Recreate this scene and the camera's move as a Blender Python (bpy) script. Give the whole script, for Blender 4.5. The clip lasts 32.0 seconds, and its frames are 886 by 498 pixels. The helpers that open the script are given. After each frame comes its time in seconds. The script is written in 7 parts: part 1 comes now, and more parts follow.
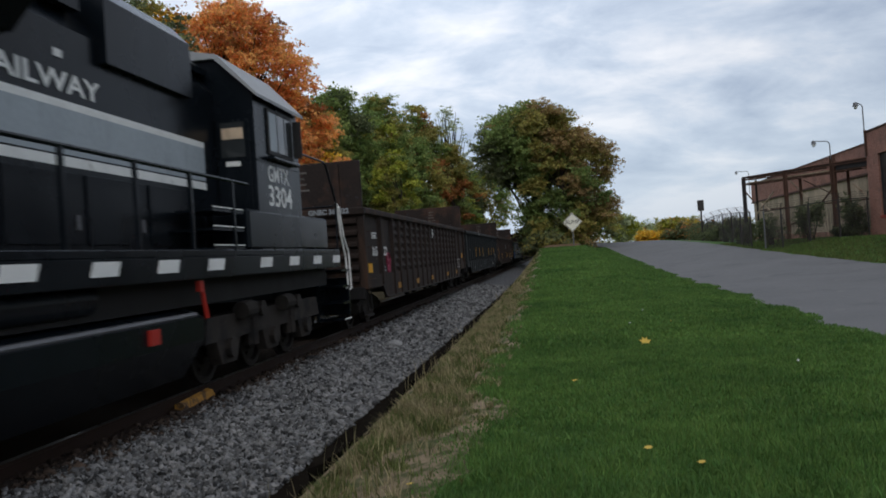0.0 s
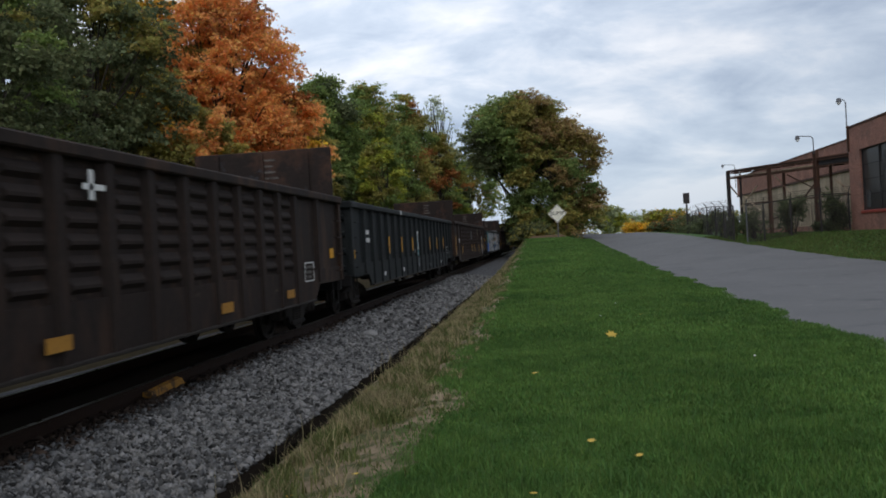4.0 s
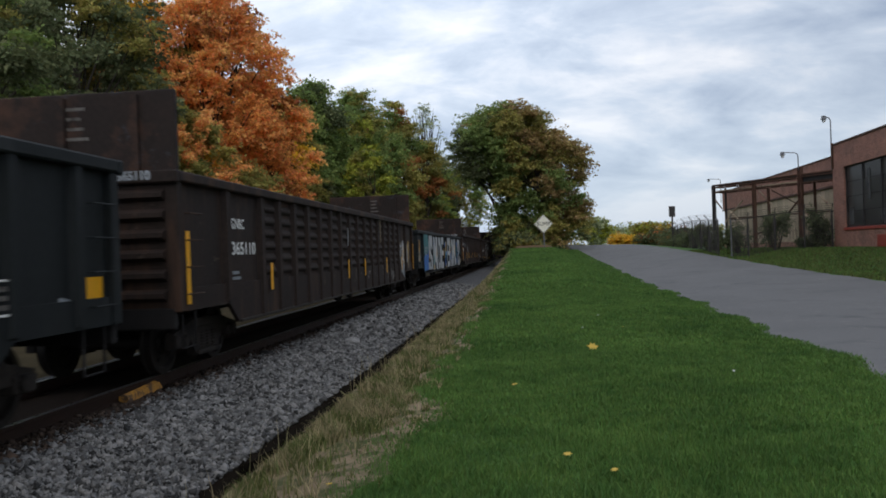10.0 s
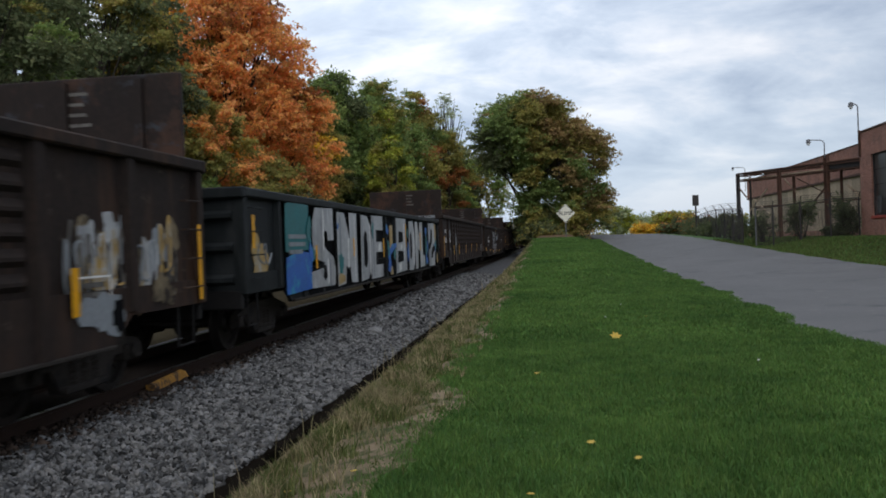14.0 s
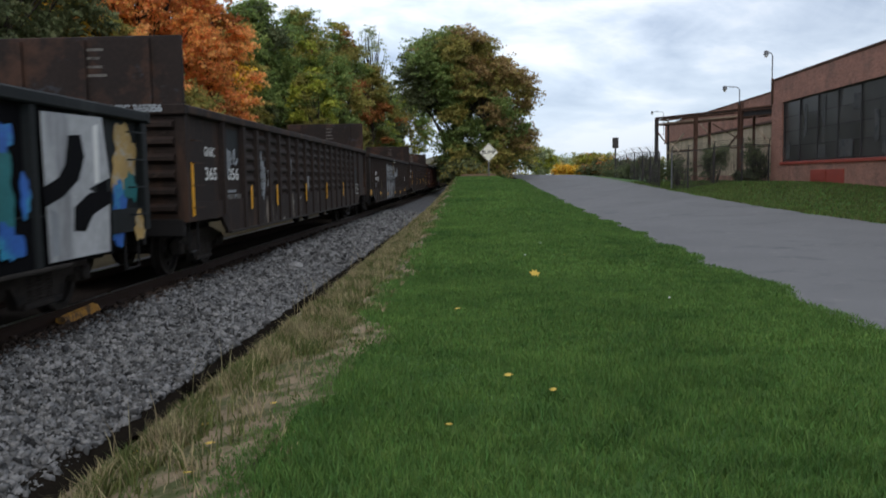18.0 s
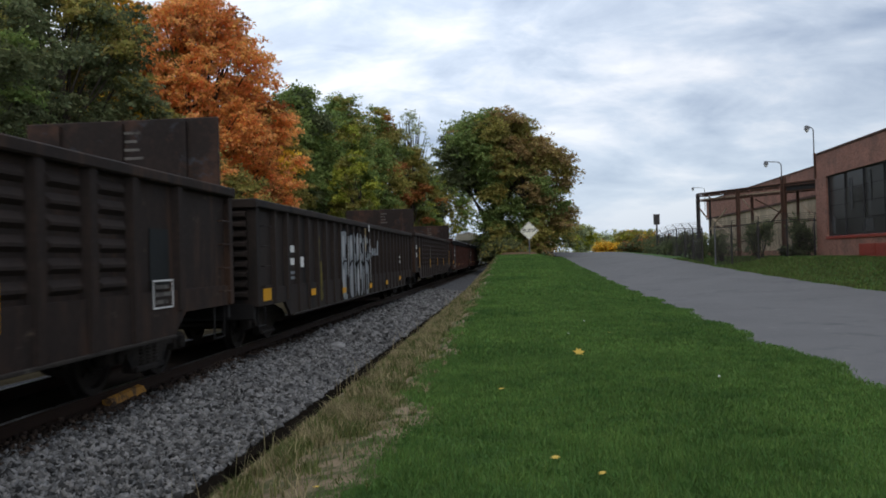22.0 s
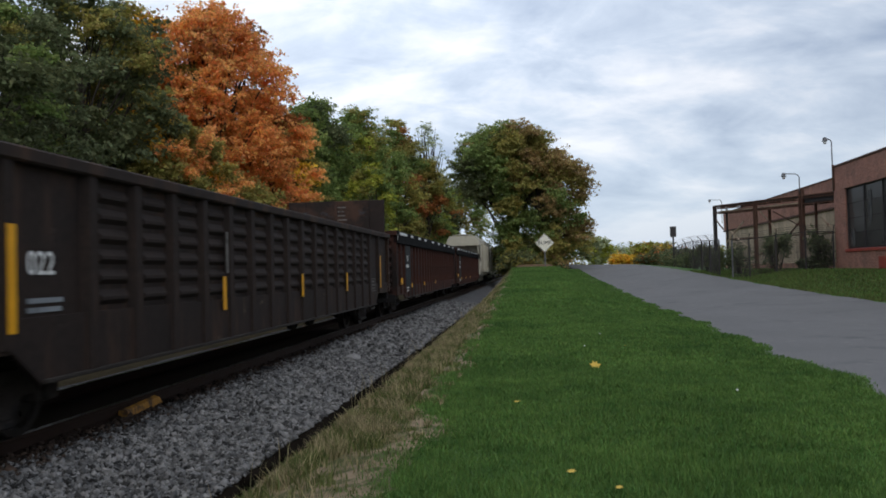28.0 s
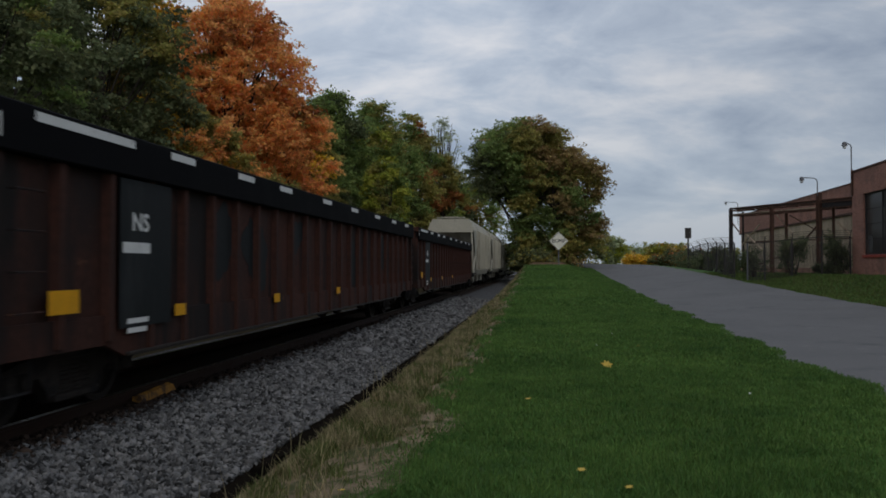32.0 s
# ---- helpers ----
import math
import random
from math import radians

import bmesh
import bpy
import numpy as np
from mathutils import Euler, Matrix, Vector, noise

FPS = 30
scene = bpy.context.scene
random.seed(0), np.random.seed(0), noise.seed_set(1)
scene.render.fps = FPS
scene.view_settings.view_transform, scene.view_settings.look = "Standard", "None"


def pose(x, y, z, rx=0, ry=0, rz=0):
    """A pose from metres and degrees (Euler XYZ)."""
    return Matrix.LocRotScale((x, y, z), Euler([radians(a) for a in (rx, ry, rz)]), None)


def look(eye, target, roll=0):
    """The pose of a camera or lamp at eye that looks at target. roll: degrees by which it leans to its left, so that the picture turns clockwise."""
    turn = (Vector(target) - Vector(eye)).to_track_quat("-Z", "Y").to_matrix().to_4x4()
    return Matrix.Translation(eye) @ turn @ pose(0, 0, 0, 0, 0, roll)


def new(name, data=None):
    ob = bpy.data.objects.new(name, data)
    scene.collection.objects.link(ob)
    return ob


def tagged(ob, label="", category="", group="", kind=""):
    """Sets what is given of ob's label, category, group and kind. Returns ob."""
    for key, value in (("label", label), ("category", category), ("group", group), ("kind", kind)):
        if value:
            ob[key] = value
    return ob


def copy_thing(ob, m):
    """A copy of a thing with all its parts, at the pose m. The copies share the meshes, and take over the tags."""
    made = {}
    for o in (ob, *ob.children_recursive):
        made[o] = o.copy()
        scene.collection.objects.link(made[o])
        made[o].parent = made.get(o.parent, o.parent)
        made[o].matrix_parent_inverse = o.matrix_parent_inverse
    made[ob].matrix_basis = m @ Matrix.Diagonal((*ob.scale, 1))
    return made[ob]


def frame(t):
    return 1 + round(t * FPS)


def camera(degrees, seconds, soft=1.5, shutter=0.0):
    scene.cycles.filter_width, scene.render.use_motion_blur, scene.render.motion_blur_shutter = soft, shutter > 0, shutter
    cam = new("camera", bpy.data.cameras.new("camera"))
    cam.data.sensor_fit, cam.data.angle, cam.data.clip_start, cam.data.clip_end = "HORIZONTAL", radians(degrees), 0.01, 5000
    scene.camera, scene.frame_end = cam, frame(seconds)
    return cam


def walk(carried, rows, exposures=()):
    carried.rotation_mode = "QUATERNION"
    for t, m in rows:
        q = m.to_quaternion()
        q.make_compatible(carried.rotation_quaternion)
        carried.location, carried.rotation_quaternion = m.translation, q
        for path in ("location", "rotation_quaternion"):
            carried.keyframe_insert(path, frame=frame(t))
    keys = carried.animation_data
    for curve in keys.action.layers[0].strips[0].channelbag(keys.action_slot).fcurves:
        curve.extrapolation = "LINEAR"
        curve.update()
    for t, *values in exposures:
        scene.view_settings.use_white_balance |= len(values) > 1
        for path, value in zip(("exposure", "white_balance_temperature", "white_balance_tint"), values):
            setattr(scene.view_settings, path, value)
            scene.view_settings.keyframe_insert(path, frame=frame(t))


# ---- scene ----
cam = camera(57.5, 32.0, soft=1.75, shutter=0.5)
EXPOSURES = [(0.0, -0.02), (1.0, 0.1), (2.0, 0.16), (3.0, -0.03), (4.5, 0.02), (9.0, 0.06), (11.0, 0.02), (12.0, -0.05), (13.0, 0.12), (16.0, 0.02), (16.6, 0.8), (17.0, 1.32), (17.4, 0.8), (18.0, 0.34), (19.0, 0.32), (20.0, 0.15), (21.0, 0.12), (25.0, 0.1), (28.0, 0.1), (29.0, 0.04), (30.0, -0.26), (31.0, -0.34), (32.0, -0.6)]
PATH = [
    (0, (-0.263, -0.117, 1.48), (-0.533, 1.865, 1.498), -3.9),
    (0.5, (-0.267, -0.114, 1.472), (-0.535, 1.868, 1.469), -3.4),
    (1, (-0.184, -0.077, 1.473), (-0.471, 1.902, 1.459), -3.7),
    (1.5, (-0.042, -0.095, 1.488), (-0.392, 1.874, 1.471), -2.4),
    (2, (-0.031, -0.113, 1.498), (-0.34, 1.863, 1.451), -2.4),
    (2.5, (0.009, -0.106, 1.497), (-0.332, 1.864, 1.458), -2.2),
    (3, (0.022, -0.132, 1.502), (-0.265, 1.848, 1.499), -2.1),
    (3.5, (0.016, -0.173, 1.519), (-0.245, 1.81, 1.518), -3.0),
    (4, (0.03, -0.192, 1.512), (-0.215, 1.793, 1.501), -3.2),
    (4.5, (0.053, -0.166, 1.516), (-0.169, 1.822, 1.503), -3.0),
    (6.5, (0.06, -0.178, 1.516), (-0.171, 1.809, 1.497), -2.3),
    (7, (0.066, -0.179, 1.519), (-0.163, 1.808, 1.506), -2.3),
    (7.5, (0.054, -0.171, 1.521), (-0.173, 1.816, 1.507), -2.1),
    (8, (0.058, -0.175, 1.521), (-0.166, 1.812, 1.517), -1.8),
    (8.5, (0.063, -0.17, 1.513), (-0.152, 1.818, 1.511), -1.8),
    (9, (0.072, -0.167, 1.513), (-0.139, 1.822, 1.507), -2.0),
    (9.5, (0.069, -0.177, 1.526), (-0.134, 1.813, 1.53), -2.1),
    (10, (0.076, -0.163, 1.524), (-0.135, 1.826, 1.531), -2.0),
    (10.5, (0.07, -0.171, 1.52), (-0.151, 1.817, 1.514), -2.0),
    (11, (0.071, -0.192, 1.513), (-0.16, 1.795, 1.498), -2.1),
    (11.5, (0.076, -0.178, 1.507), (-0.158, 1.808, 1.495), -2.2),
    (12, (0.074, -0.211, 1.514), (-0.166, 1.775, 1.5), -2.4),
    (12.5, (0.07, -0.197, 1.509), (-0.176, 1.787, 1.493), -2.6),
    (13, (0.072, -0.163, 1.507), (-0.191, 1.82, 1.487), -2.5),
    (13.5, (0.067, -0.17, 1.514), (-0.205, 1.811, 1.493), -2.3),
    (15.5, (0.067, -0.201, 1.514), (-0.157, 1.786, 1.529), -1.6),
    (16, (0.076, -0.208, 1.512), (-0.167, 1.778, 1.518), -2.2),
    (16.5, (0.057, -0.199, 1.515), (-0.139, 1.789, 1.414), -1.8),
    (17, (0.052, -0.178, 1.515), (-0.141, 1.794, 1.246), -1.5),
    (17.5, (0.055, -0.136, 1.484), (-0.039, 1.845, 1.227), 0.5),
    (18, (0.061, -0.165, 1.495), (-0.016, 1.826, 1.32), -0.9),
    (18.5, (0.046, -0.163, 1.494), (0.003, 1.833, 1.363), -0.2),
    (19, (0.058, -0.163, 1.501), (0.009, 1.834, 1.413), 0.5),
    (19.5, (0.056, -0.152, 1.5), (-0.033, 1.845, 1.439), 0.6),
    (20, (0.053, -0.162, 1.494), (-0.062, 1.834, 1.431), -0.2),
    (20.5, (0.047, -0.167, 1.497), (-0.095, 1.827, 1.472), -0.7),
    (21, (0.05, -0.164, 1.493), (-0.094, 1.831, 1.489), -1.2),
    (21.5, (0.049, -0.172, 1.499), (-0.113, 1.821, 1.507), -1.7),
    (22, (0.046, -0.163, 1.497), (-0.128, 1.829, 1.519), -1.6),
    (22.5, (0.048, -0.167, 1.498), (-0.134, 1.825, 1.516), -1.7),
    (23, (0.051, -0.156, 1.498), (-0.132, 1.836, 1.518), -1.7),
    (23.5, (0.048, -0.16, 1.497), (-0.141, 1.831, 1.518), -1.6),
    (24, (0.045, -0.168, 1.5), (-0.148, 1.822, 1.538), -1.4),
    (24.5, (0.046, -0.168, 1.495), (-0.149, 1.822, 1.536), -1.4),
    (25, (0.039, -0.168, 1.496), (-0.16, 1.822, 1.533), -1.4),
    (25.5, (0.042, -0.168, 1.498), (-0.172, 1.821, 1.534), -1.7),
    (27.5, (0.045, -0.187, 1.507), (-0.162, 1.801, 1.561), -1.8),
    (28, (0.045, -0.152, 1.495), (-0.166, 1.836, 1.548), -1.5),
    (28.5, (0.038, -0.123, 1.485), (-0.162, 1.867, 1.525), -1.1),
    (29, (0.04, -0.112, 1.48), (-0.163, 1.877, 1.506), -0.8),
    (29.5, (0.04, -0.132, 1.489), (-0.171, 1.857, 1.507), -0.6),
    (30, (0.031, -0.207, 1.503), (-0.186, 1.781, 1.526), -0.5),
    (30.5, (0.034, -0.167, 1.494), (-0.186, 1.821, 1.525), -0.3),
    (31, (0.031, -0.155, 1.487), (-0.197, 1.831, 1.528), -0.3),
    (31.5, (0.029, -0.17, 1.493), (-0.204, 1.816, 1.534), -0.1),
    (32, (0.027, -0.171, 1.494), (-0.217, 1.814, 1.536), 0.0),
]
walk(cam, [(t, look(eye, target, roll)) for t, eye, target, roll in PATH], EXPOSURES)

# ---- light ----
world = bpy.data.worlds.new("sky")
scene.world = world
world.use_nodes = True


def build_sky():
    nt = world.node_tree
    nt.nodes.clear()
    N, L = nt.nodes.new, nt.links.new
    sky = N("ShaderNodeTexSky")
    sky.sky_type, sky.sun_disc = "NISHITA", False
    sky.sun_elevation, sky.sun_rotation = radians(55), radians(168)
    sky.air_density, sky.dust_density, sky.ozone_density = 1.0, 2.0, 1.5
    co = N("ShaderNodeTexCoord")
    sep = N("ShaderNodeSeparateXYZ")
    L(co.outputs["Generated"], sep.inputs[0])

    def math_node(op, a, b=None, c=None):
        m = N("ShaderNodeMath")
        m.operation = op
        for k, v in enumerate((a, b, c)):
            if v is None:
                continue
            if isinstance(v, (int, float)):
                m.inputs[k].default_value = v
            else:
                L(v, m.inputs[k])
        return m.outputs[0]

    # a flat cloud deck seen in perspective
    up = math_node("ADD", math_node("MAXIMUM", sep.outputs[2], 0.0), 0.34)
    u, v = math_node("DIVIDE", sep.outputs[0], up), math_node("DIVIDE", sep.outputs[1], up)
    com = N("ShaderNodeCombineXYZ")
    L(u, com.inputs[0]), L(v, com.inputs[1])

    def clouds(scale, stretch, rough, off, distort=0.6):
        mp = N("ShaderNodeMapping")
        mp.inputs["Scale"].default_value = (stretch[0], stretch[1], 1)
        mp.inputs["Location"].default_value = off
        mp.inputs["Rotation"].default_value = (0, 0, radians(-14))
        L(com.outputs[0], mp.inputs[0])
        n = N("ShaderNodeTexNoise")
        n.inputs["Scale"].default_value, n.inputs["Detail"].default_value = scale, 7
        n.inputs["Roughness"].default_value, n.inputs["Distortion"].default_value = rough, distort
        L(mp.outputs[0], n.inputs["Vector"])
        return n.outputs[0]

    big = clouds(2.5, (0.85, 1.0), 0.52, (3.6, 1.7, 0), 0.35)
    fine = clouds(5.6, (0.75, 1.1), 0.62, (7.3, 2.2, 0), 0.5)
    mix = math_node("ADD", math_node("MULTIPLY", big, 0.74), math_node("MULTIPLY", fine, 0.26))
    ramp = N("ShaderNodeValToRGB")
    L(mix, ramp.inputs[0])
    e = ramp.color_ramp.elements
    e[0].position, e[0].color = 0.37, (0.35, 0.425, 0.56, 1)
    e[1].position, e[1].color = 0.61, (0.92, 0.93, 0.97, 1)
    mid = e.new(0.50)
    mid.color = (0.60, 0.675, 0.79, 1)
    # the deck thins out to a pale band low down
    low = N("ShaderNodeMixRGB")
    low.inputs[2].default_value = (0.58, 0.69, 0.84, 1)
    L(ramp.outputs[0], low.inputs[1])
    L(math_node("MULTIPLY", math_node("SUBTRACT", 1.0, math_node("SMOOTH_MIN", math_node("MULTIPLY", sep.outputs[2], 6.0), 1.0, 0.2)), 0.75), low.inputs[0])
    # the deck is thinner, and so brighter, ahead
    nrm = N("ShaderNodeVectorMath")
    nrm.operation = "DOT_PRODUCT"
    L(co.outputs["Generated"], nrm.inputs[0])
    nrm.inputs[1].default_value = BRIGHT_WAY
    glow = math_node("POWER", math_node("MAXIMUM", nrm.outputs["Value"], 0.0), 9.0)
    gain = math_node("MULTIPLY_ADD", glow, 0.44, 0.77)
    lit = N("ShaderNodeVectorMath")
    lit.operation = "SCALE"
    L(low.outputs[0], lit.inputs[0]), L(gain, lit.inputs["Scale"])
    b1, b2, add, out = N("ShaderNodeBackground"), N("ShaderNodeBackground"), N("ShaderNodeAddShader"), N("ShaderNodeOutputWorld")
    L(sky.outputs[0], b1.inputs[0]), L(lit.outputs[0], b2.inputs[0])
    b1.inputs[1].default_value, b2.inputs[1].default_value = 0.02, SKY
    L(b1.outputs[0], add.inputs[0]), L(b2.outputs[0], add.inputs[1]), L(add.outputs[0], out.inputs[0])


SKY = 0.98
SUN_WAY = tuple(Vector((0.10, -0.72, 0.68)).normalized())
BRIGHT_WAY = tuple(Vector((-0.20, 0.86, 0.47)).normalized())
build_sky()
sun = new("sun", bpy.data.lights.new("sun", "SUN"))
sun.data.energy, sun.data.angle, sun.data.color = 0.8, radians(45), (1.0, 0.97, 0.92)
sun.matrix_world = look(Vector(SUN_WAY) * 60, (0, 0, 0))
scene.view_settings.exposure = 0.0


# ---- materials ----
def hexmix(a, f):
    return tuple(min(1.0, c * f) for c in a)


def material(name, base, rough=0.7, metal=0.0, vary=0.25, scale=3.0, fine=60.0, bump=0.2, island=0.0, rand=0.0, stain=None, stain_at=0.55, stain_scale=1.2, spec=0.25, transl=0.0, hue=0.0, drip=False, two=None, bump_dist=0.01, scuff=None, scuff_at=0.64):
    """A surface with two scales of variation, optional stains or rust, and relief."""
    m = bpy.data.materials.new(name)
    m.use_nodes = True
    nt = m.node_tree
    N, L = nt.nodes.new, nt.links.new
    bsdf = nt.nodes["Principled BSDF"]
    co = N("ShaderNodeTexCoord")
    n1, n2 = N("ShaderNodeTexNoise"), N("ShaderNodeTexNoise")
    n1.inputs["Scale"].default_value, n1.inputs["Detail"].default_value = scale, 5
    n2.inputs["Scale"].default_value, n2.inputs["Detail"].default_value = fine, 4
    for n in (n1, n2):
        L(co.outputs["Object"], n.inputs["Vector"])
    ramp = N("ShaderNodeValToRGB")
    ramp.color_ramp.elements[0].position, ramp.color_ramp.elements[1].position = 0.3, 0.7
    ramp.color_ramp.elements[0].color = (*hexmix(base, 1 - vary), 1)
    ramp.color_ramp.elements[1].color = (*hexmix(two or base, 1 + vary), 1)
    av = N("ShaderNodeMath")
    av.operation = "MULTIPLY_ADD"
    av.inputs[1].default_value = 0.45
    L(n2.outputs[0], av.inputs[0])
    half = N("ShaderNodeMath")
    half.operation = "MULTIPLY"
    half.inputs[1].default_value = 0.55
    L(n1.outputs[0], half.inputs[0]), L(half.outputs[0], av.inputs[2])
    L(av.outputs[0], ramp.inputs[0])
    colour = ramp.outputs[0]
    if stain:
        n3 = N("ShaderNodeTexNoise")
        n3.inputs["Scale"].default_value, n3.inputs["Detail"].default_value, n3.inputs["Roughness"].default_value = stain_scale, 9, 0.68
        src = co.outputs["Object"]
        if drip:
            mp = N("ShaderNodeMapping")
            mp.inputs["Scale"].default_value = (1, 1, 0.22)
            L(src, mp.inputs[0])
            src = mp.outputs[0]
        L(src, n3.inputs["Vector"])
        r3 = N("ShaderNodeValToRGB")
        r3.color_ramp.elements[0].position, r3.color_ramp.elements[1].position = stain_at, stain_at + 0.12
        L(n3.outputs[0], r3.inputs[0])
        mx = N("ShaderNodeMixRGB")
        mx.inputs[2].default_value = (*stain, 1)
        L(r3.outputs[0], mx.inputs[0]), L(colour, mx.inputs[1])
        colour = mx.outputs[0]
    if scuff:
        n4 = N("ShaderNodeTexNoise")
        n4.inputs["Scale"].default_value, n4.inputs["Detail"].default_value, n4.inputs["Roughness"].default_value = 2.6, 10, 0.72
        m4 = N("ShaderNodeMapping")
        m4.inputs["Scale"].default_value, m4.inputs["Location"].default_value = (1, 0.8, 1.3), (4.2, 1.3, 7.7)
        L(co.outputs["Object"], m4.inputs[0]), L(m4.outputs[0], n4.inputs["Vector"])
        r4 = N("ShaderNodeValToRGB")
        r4.color_ramp.elements[0].position, r4.color_ramp.elements[1].position = scuff_at, scuff_at + 0.1
        L(n4.outputs[0], r4.inputs[0])
        x4 = N("ShaderNodeMixRGB")
        x4.inputs[2].default_value = (*scuff, 1)
        L(r4.outputs[0], x4.inputs[0]), L(colour, x4.inputs[1])
        colour = x4.outputs[0]
    if island or rand or hue:
        hs = N("ShaderNodeHueSaturation")
        L(colour, hs.inputs["Color"])
        if island:
            source = N("ShaderNodeNewGeometry").outputs["Random Per Island"]
        else:
            source = N("ShaderNodeObjectInfo").outputs["Random"]
        k = island or rand
        mr = N("ShaderNodeMapRange")
        mr.inputs["To Min"].default_value, mr.inputs["To Max"].default_value = 1 - k, 1 + k
        L(source, mr.inputs[0]), L(mr.outputs[0], hs.inputs["Value"])
        if hue:
            mh = N("ShaderNodeMapRange")
            mh.inputs["To Min"].default_value, mh.inputs["To Max"].default_value = 0.5 - hue, 0.5 + hue
            wn = N("ShaderNodeTexWhiteNoise")
            wn.noise_dimensions = "1D"
            L(source, wn.inputs["W"])
            L(wn.outputs["Value"], mh.inputs[0]), L(mh.outputs[0], hs.inputs["Hue"])
        colour = hs.outputs[0]
    L(colour, bsdf.inputs["Base Color"])
    rr = N("ShaderNodeMapRange")
    rr.inputs["To Min"].default_value, rr.inputs["To Max"].default_value = max(0.02, rough - 0.12), min(1, rough + 0.12)
    L(n1.outputs[0], rr.inputs[0]), L(rr.outputs[0], bsdf.inputs["Roughness"])
    bsdf.inputs["Metallic"].default_value = metal
    bsdf.inputs["Specular IOR Level"].default_value = spec
    if bump:
        bp = N("ShaderNodeBump")
        bp.inputs["Strength"].default_value, bp.inputs["Distance"].default_value = bump, bump_dist
        L(n2.outputs[0], bp.inputs["Height"]), L(bp.outputs[0], bsdf.inputs["Normal"])
    if transl:
        tr, ms = N("ShaderNodeBsdfTranslucent"), N("ShaderNodeMixShader")
        L(colour, tr.inputs[0])
        ms.inputs[0].default_value = transl
        L(bsdf.outputs[0], ms.inputs[1]), L(tr.outputs[0], ms.inputs[2])
        L(ms.outputs[0], nt.nodes["Material Output"].inputs[0])
    return m


M = {}
M["grass"] = material("grass ground", (0.042, 0.098, 0.021), 0.9, vary=0.4, scale=0.5, fine=30, bump=0.5, two=(0.068, 0.138, 0.031), bump_dist=0.03, spec=0.2)
M["blade"] = material("grass blade", (0.066, 0.150, 0.036), 0.6, vary=0.28, scale=0.45, fine=3, bump=0, island=0.35, hue=0.02, transl=0.35, two=(0.125, 0.215, 0.052), spec=0.2)
M["dry"] = material("dry grass", (0.33, 0.275, 0.155), 0.8, vary=0.3, scale=2, fine=20, bump=0, island=0.4, hue=0.02, transl=0.25, spec=0.2)
M["weed"] = material("weed leaf", (0.115, 0.135, 0.044), 0.7, vary=0.3, scale=2, fine=20, bump=0, island=0.4, hue=0.03, transl=0.3, spec=0.2)
M["dirt"] = material("dry earth", (0.235, 0.178, 0.118), 0.95, vary=0.35, scale=1.5, fine=25, bump=0.6, stain=(0.075, 0.085, 0.035), stain_at=0.45, stain_scale=3.5, bump_dist=0.03, spec=0.1)
# near-black, so the shade down in the ditch sits in the colour
M["shaded_earth"] = material("ditch earth with painted shade", (0.012, 0.010, 0.008), 1.0, vary=0.4, scale=3, fine=30, bump=0.5, spec=0.0)
M["asphalt"] = material("worn asphalt", (0.134, 0.133, 0.134), 0.85, vary=0.26, scale=0.35, fine=70, bump=0.35, stain=(0.092, 0.092, 0.096), stain_at=0.55, stain_scale=0.45, spec=0.3, scuff=(0.19, 0.185, 0.175), scuff_at=0.575)
# bed coloured dark to paint the shade in the gaps between stones
M["gravel"] = material("ballast bed with painted gap shade", (0.028, 0.028, 0.029), 0.9, vary=0.6, scale=10, fine=32, bump=1.0, bump_dist=0.03, two=(0.085, 0.085, 0.09))
M["stone"] = material("crushed ballast stone", (0.083, 0.087, 0.094), 0.8, vary=0.4, scale=5, fine=40, bump=0.3, island=0.95, hue=0.03, two=(0.125, 0.122, 0.118), spec=0.4)
M["ruststone"] = material("brake-dust stained stone", (0.045, 0.031, 0.023), 0.9, vary=0.4, scale=5, fine=40, bump=0.3, island=0.8, spec=0.2)
M["bedrust"] = material("rust-stained ballast", (0.035, 0.022, 0.015), 0.9, vary=0.4, scale=6, fine=45, bump=1.0, bump_dist=0.03)
M["rail"] = material("rusty rail steel", (0.030, 0.017, 0.012), 0.6, metal=0.4, vary=0.3, scale=5, fine=60)
M["tread"] = material("polished rail head", (0.30, 0.29, 0.28), 0.3, metal=0.9, vary=0.15, scale=5, fine=60)
M["tie"] = material("creosoted timber", (0.03, 0.022, 0.017), 0.85, vary=0.4, scale=4, fine=50, bump=0.5, rand=0.4)
M["yellow"] = material("worn yellow paint", (0.42, 0.205, 0.035), 0.75, vary=0.35, scale=6, fine=40, stain=(0.11, 0.065, 0.035), stain_at=0.50, stain_scale=6)
M["reflector"] = material("yellow reflective strip", (0.75, 0.36, 0.01), 0.45, vary=0.12, scale=5, fine=40)
M["gon_brown"] = material("dirty dark brown car paint", (0.021, 0.0135, 0.0108), 0.8, vary=0.5, scale=1.2, fine=14, stain=(0.052, 0.028, 0.018), stain_at=0.50, stain_scale=2.0, drip=True, bump=0.25, scuff=(0.115, 0.082, 0.060), scuff_at=0.615)
M["gon_black"] = material("dirty black-green car paint", (0.0085, 0.0110, 0.0120), 0.7, vary=0.35, scale=1.2, fine=14, stain=(0.024, 0.027, 0.028), stain_at=0.53, stain_scale=1.3, drip=True, bump=0.15, scuff=(0.09, 0.09, 0.085), scuff_at=0.68)
M["gon_rust"] = material("rusted oxide-red car paint", (0.055, 0.019, 0.012), 0.8, vary=0.5, scale=0.9, fine=14, stain=(0.014, 0.010, 0.009), stain_at=0.46, stain_scale=0.8, drip=True, bump=0.25, scuff=(0.13, 0.055, 0.03), scuff_at=0.62)
